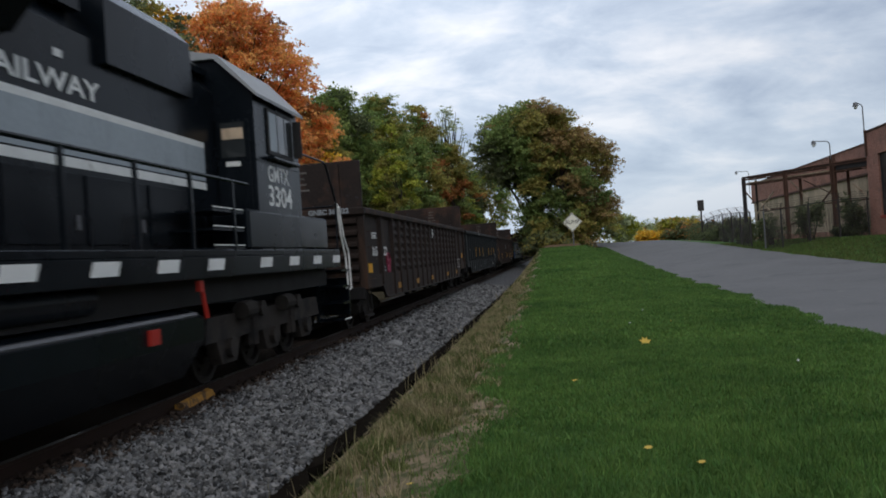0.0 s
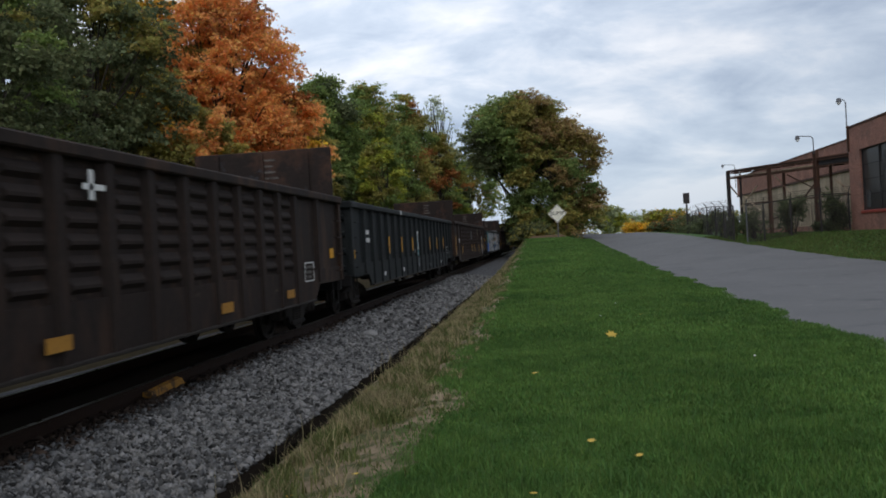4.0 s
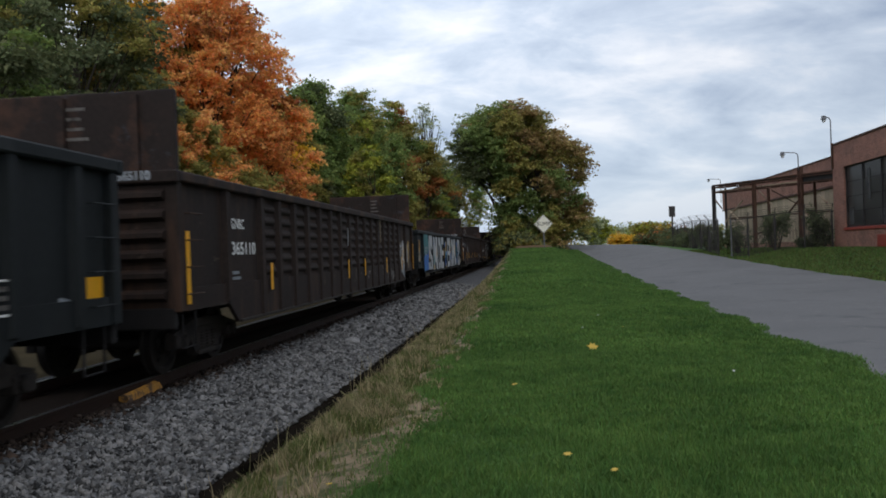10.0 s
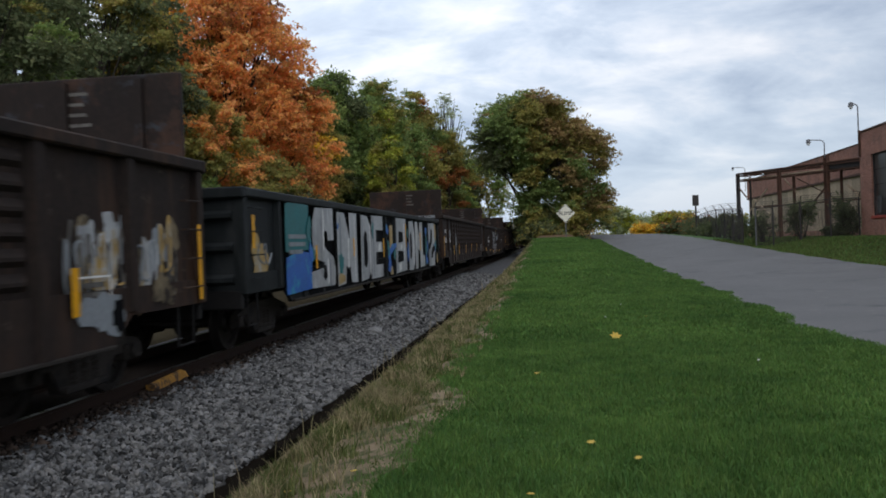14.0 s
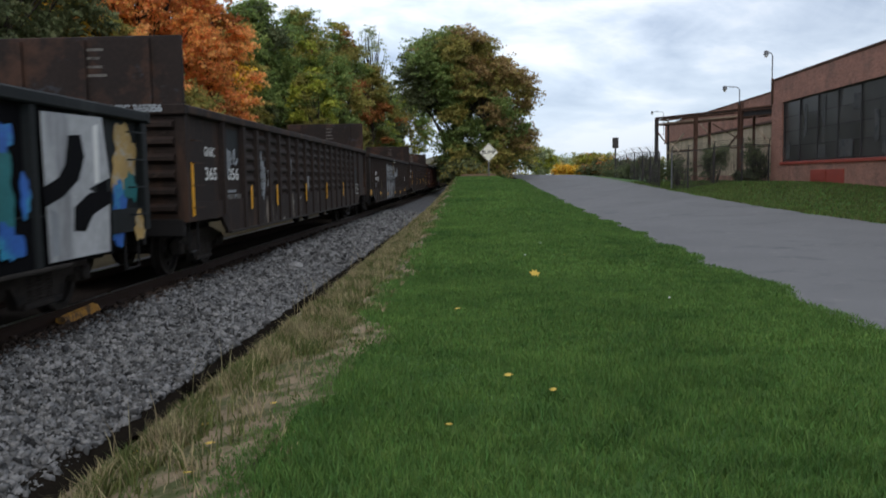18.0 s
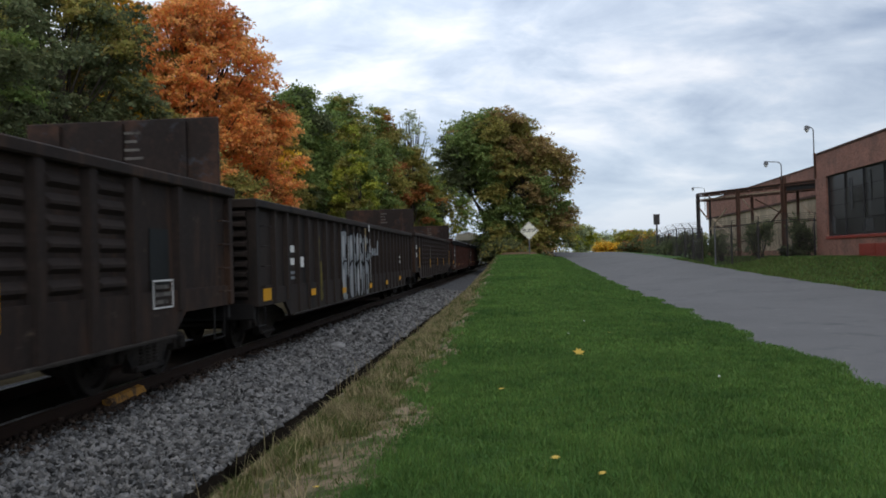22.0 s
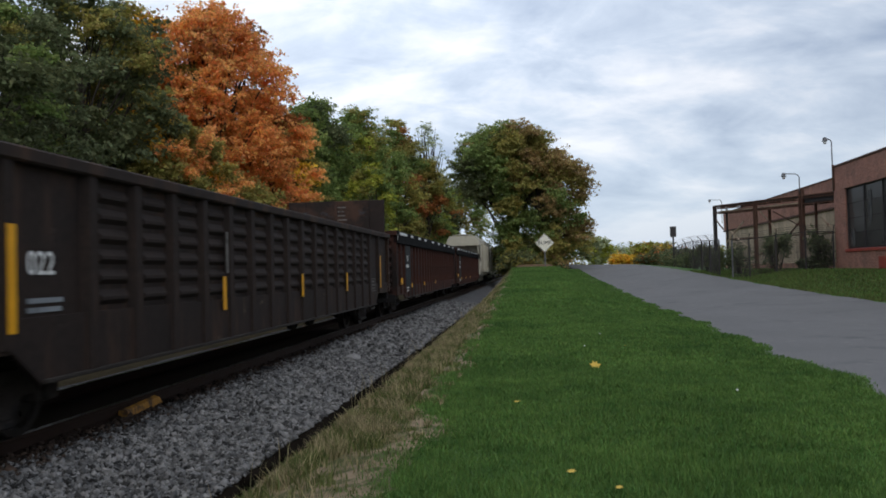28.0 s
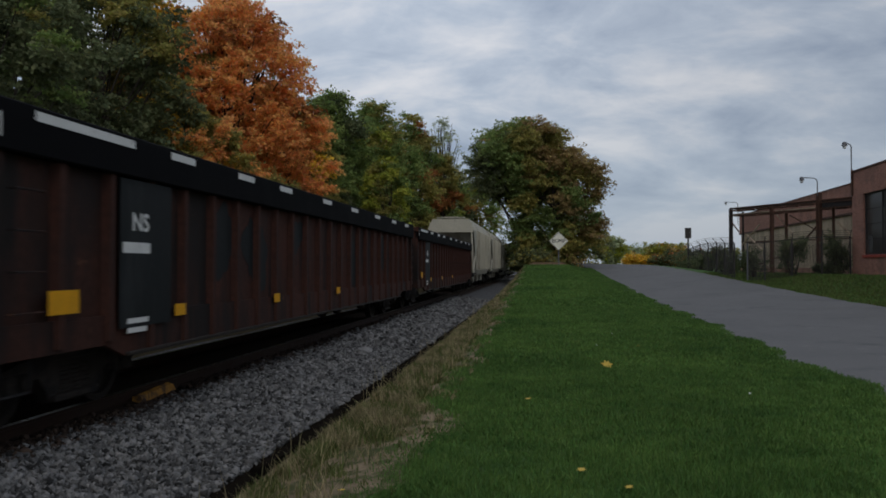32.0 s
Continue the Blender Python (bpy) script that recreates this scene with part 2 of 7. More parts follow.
M["gon_umber"] = material("dull umber car paint", (0.027, 0.019, 0.0155), 0.8, vary=0.4, scale=1.2, fine=14, stain=(0.012, 0.0105, 0.010), stain_at=0.52, stain_scale=1.4, drip=True, bump=0.2, scuff=(0.085, 0.075, 0.066), scuff_at=0.67)
M["dusty"] = material("dust-caked steel flange", (0.025, 0.021, 0.018), 0.9, vary=0.5, scale=3, fine=18, stain=(0.022, 0.018, 0.015), stain_at=0.5, stain_scale=3.5, bump=0.3, scuff=(0.10, 0.092, 0.080), scuff_at=0.60)
M["bulkhead"] = material("rusted bulkhead plate", (0.020, 0.013, 0.011), 0.75, vary=0.4, scale=1.5, fine=16, stain=(0.060, 0.030, 0.020), stain_at=0.49, stain_scale=1.3, scuff=(0.040, 0.044, 0.052), scuff_at=0.58)
M["under"] = material("greasy black underframe steel", (0.010, 0.009, 0.009), 0.7, vary=0.4, scale=3, fine=30)
M["truckdust"] = material("brown-dusted truck casting", (0.034, 0.028, 0.024), 0.8, vary=0.45, scale=3, fine=26, stain=(0.012, 0.011, 0.011), stain_at=0.5, stain_scale=2.5, bump=0.3)
M["wheel"] = material("dark wheel steel", (0.03, 0.026, 0.024), 0.5, metal=0.6, vary=0.3, scale=4, fine=40)
M["loco"] = material("black locomotive enamel", (0.0042, 0.0064, 0.0092), 0.27, spec=0.16, vary=0.3, scale=1.0, fine=12, stain=(0.011, 0.0135, 0.018), stain_at=0.55, stain_scale=1.2, drip=True, bump=0.08, scuff=(0.07, 0.07, 0.07), scuff_at=0.70)
M["loco_grey"] = material("grey locomotive stripe", (0.33, 0.37, 0.40), 0.5, vary=0.14, scale=1.2, fine=14, stain=(0.24, 0.27, 0.29), stain_at=0.54, stain_scale=1.3, drip=True, bump=0.06, scuff=(0.16, 0.16, 0.165), scuff_at=0.68)
M["white"] = material("faded white paint", (0.74, 0.74, 0.72), 0.6, vary=0.12, scale=4, fine=40, stain=(0.42, 0.41, 0.39), stain_at=0.58, stain_scale=5)
M["graf_white"] = material("silver-white spray paint", (0.40, 0.41, 0.42), 0.45, vary=0.28, scale=1.1, fine=9, stain=(0.22, 0.225, 0.235), stain_at=0.51, stain_scale=1.5, drip=True, scuff=(0.56, 0.57, 0.58), scuff_at=0.60)
M["graf_blue"] = material("blue spray paint", (0.03, 0.12, 0.42), 0.5, vary=0.3, scale=2, fine=20, stain=(0.04, 0.32, 0.45), stain_at=0.52, stain_scale=3)
M["graf_teal"] = material("teal spray paint", (0.02, 0.15, 0.16), 0.5, vary=0.3, scale=2, fine=20)
M["graf_tan"] = material("ochre spray paint", (0.42, 0.28, 0.10), 0.5, vary=0.3, scale=2, fine=20, stain=(0.40, 0.38, 0.34), stain_at=0.52, stain_scale=5)
M["graf_pink"] = material("pink spray paint", (0.22, 0.03, 0.06), 0.5, vary=0.3, scale=2, fine=20)
M["graf_grey"] = material("pale grey spray paint", (0.24, 0.26, 0.28), 0.5, vary=0.25, scale=2, fine=20, stain=(0.12, 0.13, 0.14), stain_at=0.52, stain_scale=2.5, drip=True)
M["ink"] = material("black spray paint", (0.005, 0.005, 0.006), 0.8, spec=0.06, vary=0.2, scale=2, fine=20)
M["red"] = material("red signal paint", (0.40, 0.03, 0.02), 0.5, vary=0.2, scale=4, fine=30)
M["roofgrey"] = material("weathered roof sheet", (0.30, 0.31, 0.32), 0.6, vary=0.15, scale=2, fine=20)
M["hopper"] = material("pale cream hopper paint", (0.46, 0.435, 0.35), 0.6, vary=0.15, scale=0.8, fine=12, stain=(0.24, 0.21, 0.17), stain_at=0.52, stain_scale=0.8, drip=True)


def brick_mat():
    m = material("weathered red brick", (0.37, 0.182, 0.135), 0.85, vary=0.25, scale=0.9, fine=14, stain=(0.27, 0.145, 0.112), stain_at=0.5, stain_scale=0.8, bump=0.3)
    nt = m.node_tree
    N, L = nt.nodes.new, nt.links.new
    bsdf = nt.nodes["Principled BSDF"]
    old = bsdf.inputs["Base Color"].links[0].from_socket
    co, sp, cb, bk, mx = N("ShaderNodeTexCoord"), N("ShaderNodeSeparateXYZ"), N("ShaderNodeCombineXYZ"), N("ShaderNodeTexBrick"), N("ShaderNodeMixRGB")
    L(co.outputs["Object"], sp.inputs[0])
    ad = N("ShaderNodeMath")
    L(sp.outputs[0], ad.inputs[0]), L(sp.outputs[1], ad.inputs[1])
    L(ad.outputs[0], cb.inputs[0]), L(sp.outputs[2], cb.inputs[1])
    L(cb.outputs[0], bk.inputs["Vector"])
    bk.inputs["Color1"].default_value, bk.inputs["Color2"].default_value, bk.inputs["Mortar"].default_value = (0.8, 0.8, 0.8, 1), (1.15, 1.1, 1.05, 1), (1.25, 1.35, 1.4, 1)
    bk.inputs["Scale"].default_value, bk.inputs["Brick Width"].default_value, bk.inputs["Row Height"].default_value, bk.inputs["Mortar Size"].default_value = 1.0, 0.21, 0.075, 0.006
    mx.blend_type, mx.inputs[0].default_value = "MULTIPLY", 1.0
    L(old, mx.inputs[1]), L(bk.outputs[0], mx.inputs[2]), L(mx.outputs[0], bsdf.inputs["Base Color"])
    return m


M["brick"] = brick_mat()
M["redpaint"] = material("faded red door paint", (0.36, 0.065, 0.045), 0.6, vary=0.2, scale=2, fine=30)
M["frame"] = material("grimy window frame steel", (0.05, 0.045, 0.045), 0.7, vary=0.3, scale=4, fine=40)
M["tan"] = material("weathered tan boarding", (0.50, 0.385, 0.275), 0.85, vary=0.3, scale=1.0, fine=9, rand=0.22, stain=(0.23, 0.145, 0.105), stain_at=0.53, stain_scale=1.6, drip=True)
M["ruststeel"] = material("rusted structural steel", (0.105, 0.056, 0.040), 0.8, metal=0.1, vary=0.35, scale=2, fine=25)
M["galv"] = material("dull galvanised steel", (0.16, 0.16, 0.17), 0.55, metal=0.5, vary=0.2, scale=4, fine=40)
M["signface"] = material("weathered pale sign sheet", (0.80, 0.77, 0.66), 0.6, vary=0.15, scale=3, fine=30, stain=(0.6, 0.56, 0.44), stain_at=0.58, stain_scale=4)
M["bark"] = material("grey-brown bark", (0.055, 0.045, 0.036), 0.9, vary=0.35, scale=3, fine=25, bump=0.8, bump_dist=0.03)
M["paleglass"] = material("dull paler window glass", (0.085, 0.082, 0.078), 0.7, vary=0.4, scale=2, fine=14, stain=(0.035, 0.036, 0.04), stain_at=0.5, stain_scale=3)
M["worntag"] = material("worn ochre tag over brown", (0.20, 0.155, 0.095), 0.75, vary=0.5, scale=3, fine=14, stain=(0.020, 0.014, 0.011), stain_at=0.47, stain_scale=3.5, scuff=(0.38, 0.36, 0.32), scuff_at=0.58)
M["fadeyellow"] = material("faded yellow overspray", (0.13, 0.105, 0.018), 0.75, vary=0.4, scale=3, fine=14, stain=(0.025, 0.019, 0.014), stain_at=0.5, stain_scale=3.5, drip=True)
M["stencil_grey"] = material("faded stencil paint", (0.13, 0.12, 0.11), 0.7, vary=0.4, scale=4, fine=20, stain=(0.04, 0.034, 0.03), stain_at=0.5, stain_scale=5)
M["flaking"] = material("flaking spray paint over brown", (0.021, 0.0135, 0.0108), 0.8, vary=0.4, scale=1.2, fine=14, stain=(0.24, 0.20, 0.16), stain_at=0.57, stain_scale=3.2, drip=True, scuff=(0.42, 0.40, 0.36), scuff_at=0.60)
M["dark"] = material("dark painted steel and unlit interior", (0.02, 0.02, 0.02), 0.6, vary=0.3, scale=3, fine=30)


def leafmat(name, a, b, k=0.38, hue=0.025, transl=0.4):
    return material(name, a, 0.65, vary=0.25, scale=0.28, fine=1.3, bump=0, island=k, hue=hue, transl=transl, two=b, spec=0.2)


M["leaf_green"] = leafmat("maple green leaves", (0.160, 0.245, 0.086), (0.280, 0.345, 0.105), 0.38, 0.025, 0.48)
M["leaf_dark"] = leafmat("dark green leaves", (0.100, 0.130, 0.070), (0.178, 0.198, 0.090), 0.38, 0.025, 0.45)
M["leaf_olive"] = leafmat("olive autumn leaves", (0.230, 0.262, 0.084), (0.410, 0.335, 0.095), 0.38, 0.025, 0.48)
M["leaf_orange"] = leafmat("orange autumn leaves", (0.920, 0.360, 0.118), (0.960, 0.485, 0.175), 0.3, 0.022, 0.55)
M["leaf_gold"] = leafmat("golden autumn leaves", (0.710, 0.398, 0.050), (0.850, 0.540, 0.071), 0.35, 0.02, 0.4)
M["leaf_yellow"] = leafmat("yellow fallen leaves", (0.60, 0.44, 0.07), (0.72, 0.56, 0.11), 0.25, 0.02, 0.2)
M["leaf_lime"] = leafmat("yellow-green leaves", (0.270, 0.327, 0.054), (0.426, 0.426, 0.068))
M["leaf_pale"] = leafmat("pale sparse leaves", (0.327, 0.392, 0.229), (0.490, 0.522, 0.310))
M["leaf_bronze"] = leafmat("bronze maple leaves", (0.290, 0.215, 0.098), (0.420, 0.300, 0.130), 0.38, 0.025, 0.48)
M["leaf_rust"] = leafmat("rust-brown leaves", (0.312, 0.135, 0.050), (0.454, 0.199, 0.064))
M["litter"] = material("fallen leaf litter", (0.13, 0.082, 0.045), 0.95, vary=0.4, scale=1.2, fine=12, bump=0.6, bump_dist=0.04, stain=(0.09, 0.06, 0.035), stain_at=0.5, stain_scale=1.5, spec=0.1)
M["floor"] = material("leaf-strewn woodland floor", (0.05, 0.04, 0.022), 0.95, vary=0.4, scale=1.2, fine=20, bump=0.6, bump_dist=0.03, spec=0.1)


def glass_mat(name, colour, rough):
    m = bpy.data.materials.new(name)
    m.use_nodes = True
    b = m.node_tree.nodes["Principled BSDF"]
    n = m.node_tree.nodes.new("ShaderNodeTexNoise")
    n.inputs["Scale"].default_value, n.inputs["Detail"].default_value = 1.3, 6
    r = m.node_tree.nodes.new("ShaderNodeValToRGB")
    r.color_ramp.elements[0].color = (*hexmix(colour, 0.6), 1)
    r.color_ramp.elements[1].color = (*hexmix(colour, 1.6), 1)
    o = m.node_tree.nodes.new("ShaderNodeObjectInfo")
    v = m.node_tree.nodes.new("ShaderNodeMath")
    v.operation = "MULTIPLY_ADD"
    v.inputs[1].default_value = 0.5
    m.node_tree.links.new(o.outputs["Random"], v.inputs[0])
    h = m.node_tree.nodes.new("ShaderNodeMath")
    h.operation = "MULTIPLY"
    h.inputs[1].default_value = 0.6
    m.node_tree.links.new(n.outputs[0], h.inputs[0])
    m.node_tree.links.new(h.outputs[0], v.inputs[2])
    m.node_tree.links.new(v.outputs[0], r.inputs[0])
    m.node_tree.links.new(r.outputs[0], b.inputs["Base Color"])
    b.inputs["Roughness"].default_value = rough
    return m


M["grimeglass"] = glass_mat("grimy window glass", (0.040, 0.037, 0.036), 0.3)
M["cabglass"] = glass_mat("cab window glass", (0.030, 0.034, 0.036), 0.08)


# ---- mesh helpers ----
class Build:
    """Collects vertices and faces of one mesh."""

    def __init__(self):
        self.v, self.f = [], []

    def add(self, verts, faces):
        k = len(self.v)
        self.v.extend(verts)
        self.f.extend([tuple(i + k for i in f) for f in faces])
        return self

    def box(self, x0, x1, y0, y1, z0, z1, ch=0.0):
        if ch <= 0:
            vs = [(x, y, z) for x in (x0, x1) for y in (y0, y1) for z in (z0, z1)]
            return self.add(vs, [(0, 1, 3, 2), (4, 6, 7, 5), (0, 4, 5, 1), (2, 3, 7, 6), (0, 2, 6, 4), (1, 5, 7, 3)])
        c = min(ch, (x1 - x0) / 3, (y1 - y0) / 3, (z1 - z0) / 3)
        bm = bmesh.new()
        vs = [bm.verts.new((x, y, z)) for x in (x0, x1) for y in (y0, y1) for z in (z0, z1)]
        for f in ((0, 1, 3, 2), (4, 6, 7, 5), (0, 4, 5, 1), (2, 3, 7, 6), (0, 2, 6, 4), (1, 5, 7, 3)):
            bm.faces.new([vs[i] for i in f])
        bmesh.ops.bevel(bm, geom=bm.edges[:], offset=c, segments=1, affect="EDGES")
        bm.verts.index_update()
        self.add([tuple(v.co) for v in bm.verts], [tuple(v.index for v in f.verts) for f in bm.faces])
        bm.free()
        return self

    def tube(self, a, b, r, n=8, r2=None, cap=True):
        a, b = Vector(a), Vector(b)
        q = (b - a).to_track_quat("Z", "Y").to_matrix()
        r2 = r if r2 is None else r2
        vs = []
        for p, rad in ((a, r), (b, r2)):
            for i in range(n):
                w = 2 * math.pi * i / n
                vs.append(tuple(p + q @ Vector((rad * math.cos(w), rad * math.sin(w), 0))))
        fs = [(i, (i + 1) % n, n + (i + 1) % n, n + i) for i in range(n)]
        if cap:
            fs += [tuple(range(n - 1, -1, -1)), tuple(range(n, 2 * n))]
        return self.add(vs, fs)

    def pipe(self, pts, r, n=6):
        """A bent tube through the points, in one piece."""
        p = [Vector(q) for q in pts]
        p = [q for i, q in enumerate(p) if i == 0 or (q - p[i - 1]).length > 1e-5]
        vs, up = [], None
        for i, q in enumerate(p):
            way = (p[min(i + 1, len(p) - 1)] - p[max(i - 1, 0)]).normalized()
            if up is None:
                up = way.orthogonal().normalized()
            up = up - way * up.dot(way)
            up = up.normalized() if up.length > 1e-4 else way.orthogonal().normalized()
            side = way.cross(up)
            for k in range(n):
                w = 2 * math.pi * k / n
                vs.append(tuple(q + (up * math.cos(w) + side * math.sin(w)) * r))
        m = len(p)
        fs = [(a * n + k, a * n + (k + 1) % n, (a + 1) * n + (k + 1) % n, (a + 1) * n + k) for a in range(m - 1) for k in range(n)]
        fs += [tuple(range(n - 1, -1, -1)), tuple(range((m - 1) * n, m * n))]
        return self.add(vs, fs)

    def prism(self, poly, axis, a, b):
        """A polygon in the two other axes, drawn out along the axis from a to b."""
        def put(p, t):
            return {"x": (t, p[0], p[1]), "y": (p[0], t, p[1]), "z": (p[0], p[1], t)}[axis]

        n = len(poly)
        vs = [put(p, a) for p in poly] + [put(p, b) for p in poly]
        fs = [(i, (i + 1) % n, n + (i + 1) % n, n + i) for i in range(n)] + [tuple(range(n - 1, -1, -1)), tuple(range(n, 2 * n))]
        return self.add(vs, fs)

    def lathe(self, profile, centre, axis="x", n=24):
        """Profile of (radius, along)."""
        vs, k = [], len(profile)
        for i in range(n):
            w = 2 * math.pi * i / n
            for r, t in profile:
                p = {"x": (t, r * math.cos(w), r * math.sin(w)), "z": (r * math.cos(w), r * math.sin(w), t), "y": (r * math.cos(w), t, r * math.sin(w))}[axis]
                vs.append(tuple(p[j] + centre[j] for j in range(3)))
        fs = [(i * k + j, i * k + j + 1, ((i + 1) % n) * k + j + 1, ((i + 1) % n) * k + j) for i in range(n) for j in range(k - 1)]
        return self.add(vs, fs)

    def mesh(self, name, mat, smooth=False):
        me = bpy.data.meshes.new(name)
        me.from_pydata(self.v, [], self.f)
        bm = bmesh.new()
        bm.from_mesh(me)
        bmesh.ops.recalc_face_normals(bm, faces=bm.faces[:])
        bm.to_mesh(me)
        bm.free()
        if smooth:
            me.shade_smooth()
        me.materials.append(mat)
        return me


def part(name, b, mat, parent=None, label="", smooth=False, at=None):
    me = b.mesh(name, mat, smooth) if isinstance(b, Build) else b
    ob = new(name, me)
    if at:
        ob.location = at
    if parent:
        ob.parent = parent
    if label:
        ob["label"] = label
    return ob


def thing(name, label, category, group="", kind="", at=(0, 0, 0)):
    ob = new(name)
    ob.location = at
    ob.empty_display_size = 0.2
    return tagged(ob, label, category, group, kind)


def raw_mesh(name, verts, faces, mat, smooth=False):
    """A mesh straight from arrays, all faces with the same number of corners."""
    me = bpy.data.meshes.new(name)
    verts, faces = np.asarray(verts, np.float32), np.asarray(faces, np.int32)
    k = faces.shape[1]
    me.vertices.add(len(verts))
    me.vertices.foreach_set("co", verts.ravel())
    me.loops.add(faces.size)
    me.loops.foreach_set("vertex_index", faces.ravel())
    me.polygons.add(len(faces))
    me.polygons.foreach_set("loop_start", np.arange(0, faces.size, k, dtype=np.int32))
    me.update(calc_edges=True)
    me.validate()
    if smooth:
        me.shade_smooth()
    me.materials.append(mat)
    return me


# ---- the lie of the land ----
TRACK_X, RAIL_Z = -5.9, -0.06


def smooth01(v, a, b):
    t = np.clip((v - a) / (b - a), 0, 1)
    return t * t * (3 - 2 * t)


def land(x, y):
    """Height of the ground."""
    x, y = np.asarray(x, float), np.asarray(y, float)
    lawn = 1.5 * np.clip((y - 12) / 43, 0, 1) ** 1.35
    q1, q2 = 0.0005 * np.maximum(y - 28, 0) ** 2, 0.0008 * np.maximum(y - 18, 0) ** 2
    left, right = 3 * (1 - np.exp(-q1 / 3)), 1.75 * (1 - np.exp(-q2 / 1.75))
    side = 0.95 * smooth01(y, 12, 42)
    z = lawn + (left - lawn) * smooth01(x, 1.6, 4.2)
    z = z + (right - z) * smooth01(x, 4.2, 11.5)
    z = z + (side - z) * smooth01(x, 12.0, 15.5)
    # beyond the crest the land falls again
    z = np.where(y > 85, z + (0.6 - z) * smooth01(y, 95, 170), z)
    # the verge slopes down to a ditch, beyond which the track lies in its bed
    s = np.clip((x + 2.28) / 1.18, 0, 1)
    z = np.where(x < -1.1, -0.27 + (z + 0.27) * s ** 0.8, z)
    z = np.where(x < -2.28, -0.27 - 0.55 * smooth01(-x, 2.28, 2.5), z)
    z = np.where(x < -7.6, -0.82 + 0.5 * smooth01(-x, 7.6, 8.2) + 0.25 * smooth01(-x, 10.0, 14.0), z)
    return z


def sheet(name, xs, ys, mat, lift=0.0, zfun=land):
    X, Y = np.meshgrid(xs, ys)
    Z = zfun(X, Y) + lift
    nx, ny = len(xs), len(ys)
    idx = np.arange(nx * ny).reshape(ny, nx)
    faces = np.stack([idx[:-1, :-1], idx[:-1, 1:], idx[1:, 1:], idx[1:, :-1]], -1).reshape(-1, 4)
    return raw_mesh(name, np.stack([X, Y, Z], -1).reshape(-1, 3), faces, mat, True)


def ground():
    xs = np.unique(np.concatenate([np.linspace(-2500, -60, 12), np.linspace(-60, -9, 24), np.linspace(-9.6, -1, 90), np.linspace(-1, 20, 60), np.linspace(20, 80, 20), np.linspace(80, 2500, 12)]))
    ys = np.unique(np.concatenate([np.linspace(-2500, -30, 12), np.linspace(-30, 0, 16), np.linspace(0, 120, 140), np.linspace(120, 300, 30), np.linspace(300, 4000, 16)]))
    tagged(new("ground", sheet("ground", xs, ys, M["grass"])), "mown green grass ground rising gently", "ground", kind="structure")
    ys = np.linspace(-30, 150, 200)
    xs = np.linspace(3.88, 11.5, 17)
    me = sheet("road", xs, ys, M["asphalt"], 0.02)
    co = np.zeros(len(me.vertices) * 3, np.float32)
    me.vertices.foreach_get("co", co)
    co = co.reshape(-1, 3)
    rng = np.random.default_rng(5)
    # ragged edges of the old surface
    for edge, sgn in ((xs[0], -1), (xs[-1], 1)):
        k = np.isclose(co[:, 0], edge)
        y = co[k, 1]
        co[k, 0] += (0.028 * np.clip(y - 10, 0, 40) if sgn < 0 else 0) + 0.10 * np.sin(y * 1.3) + 0.07 * np.sin(y * 3.1 + 1) + rng.normal(0, 0.05, k.sum())
        co[k, 2] = land(co[k, 0], y) + 0.012
    me.vertices.foreach_set("co", co.ravel())
    me.update()
    tagged(new("road", me), "worn grey asphalt road with ragged edges", "road", kind="structure")
    # strip of bare earth and weeds between ballast and lawn
    xs, ys = np.linspace(-2.27, -1.0, 14), np.linspace(-8, 100, 300)
    me = sheet("verge", xs, ys, M["dirt"], 0.012)
    co = np.zeros(len(me.vertices) * 3, np.float32)
    me.vertices.foreach_get("co", co)
    co = co.reshape(-1, 3)
    k = np.isclose(co[:, 0], xs[-1], atol=1e-4)
    co[k, 0] += 0.16 * np.sin(co[k, 1] * 1.1) + 0.1 * np.sin(co[k, 1] * 2.7) + rng.normal(0, 0.09, k.sum())
    co[k, 2] = land(co[k, 0], co[k, 1]) + 0.006
    me.vertices.foreach_set("co", co.ravel())
    me.update()
    tagged(new("verge", me), "strip of dry earth beside the ballast", "verge", kind="structure")
    # the cut earth edge of the ditch, ragged on both sides, painted shade-dark
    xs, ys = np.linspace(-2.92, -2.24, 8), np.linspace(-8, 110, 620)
    me = sheet("ditch", xs, ys, M["shaded_earth"], 0.0, lambda X, Y: -0.47 + 0.24 * smooth01(X, -2.36, -2.24) + 0.03 * np.sin(Y * 2.1) * np.sin(X * 9))
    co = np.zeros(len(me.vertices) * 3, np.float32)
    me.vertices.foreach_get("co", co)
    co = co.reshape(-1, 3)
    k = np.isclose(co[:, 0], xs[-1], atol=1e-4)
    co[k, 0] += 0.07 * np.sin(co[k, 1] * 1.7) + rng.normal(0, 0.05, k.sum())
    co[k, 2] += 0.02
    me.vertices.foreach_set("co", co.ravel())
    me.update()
    tagged(new("ditch", me), "narrow drainage ditch beside the ballast, its shade painted near-black", "ditch", kind="structure")
    xs, ys = np.unique(np.concatenate([np.linspace(-70, -16, 14), np.linspace(-16, -7.95, 44)])), np.linspace(-20, 160, 120)
    tagged(new("woodland_floor", sheet("woodland_floor", xs, ys, M["floor"], 0.03)), "dark leaf-strewn floor of the wood", "ground", kind="structure")


def bed_z(x, y):
    d = np.abs(np.asarray(x, float) - TRACK_X)
    return -0.235 - 0.24 * smooth01(d, 1.25, 3.25) + 0.015 * np.sin(np.asarray(y) * 0.9 + d * 2)


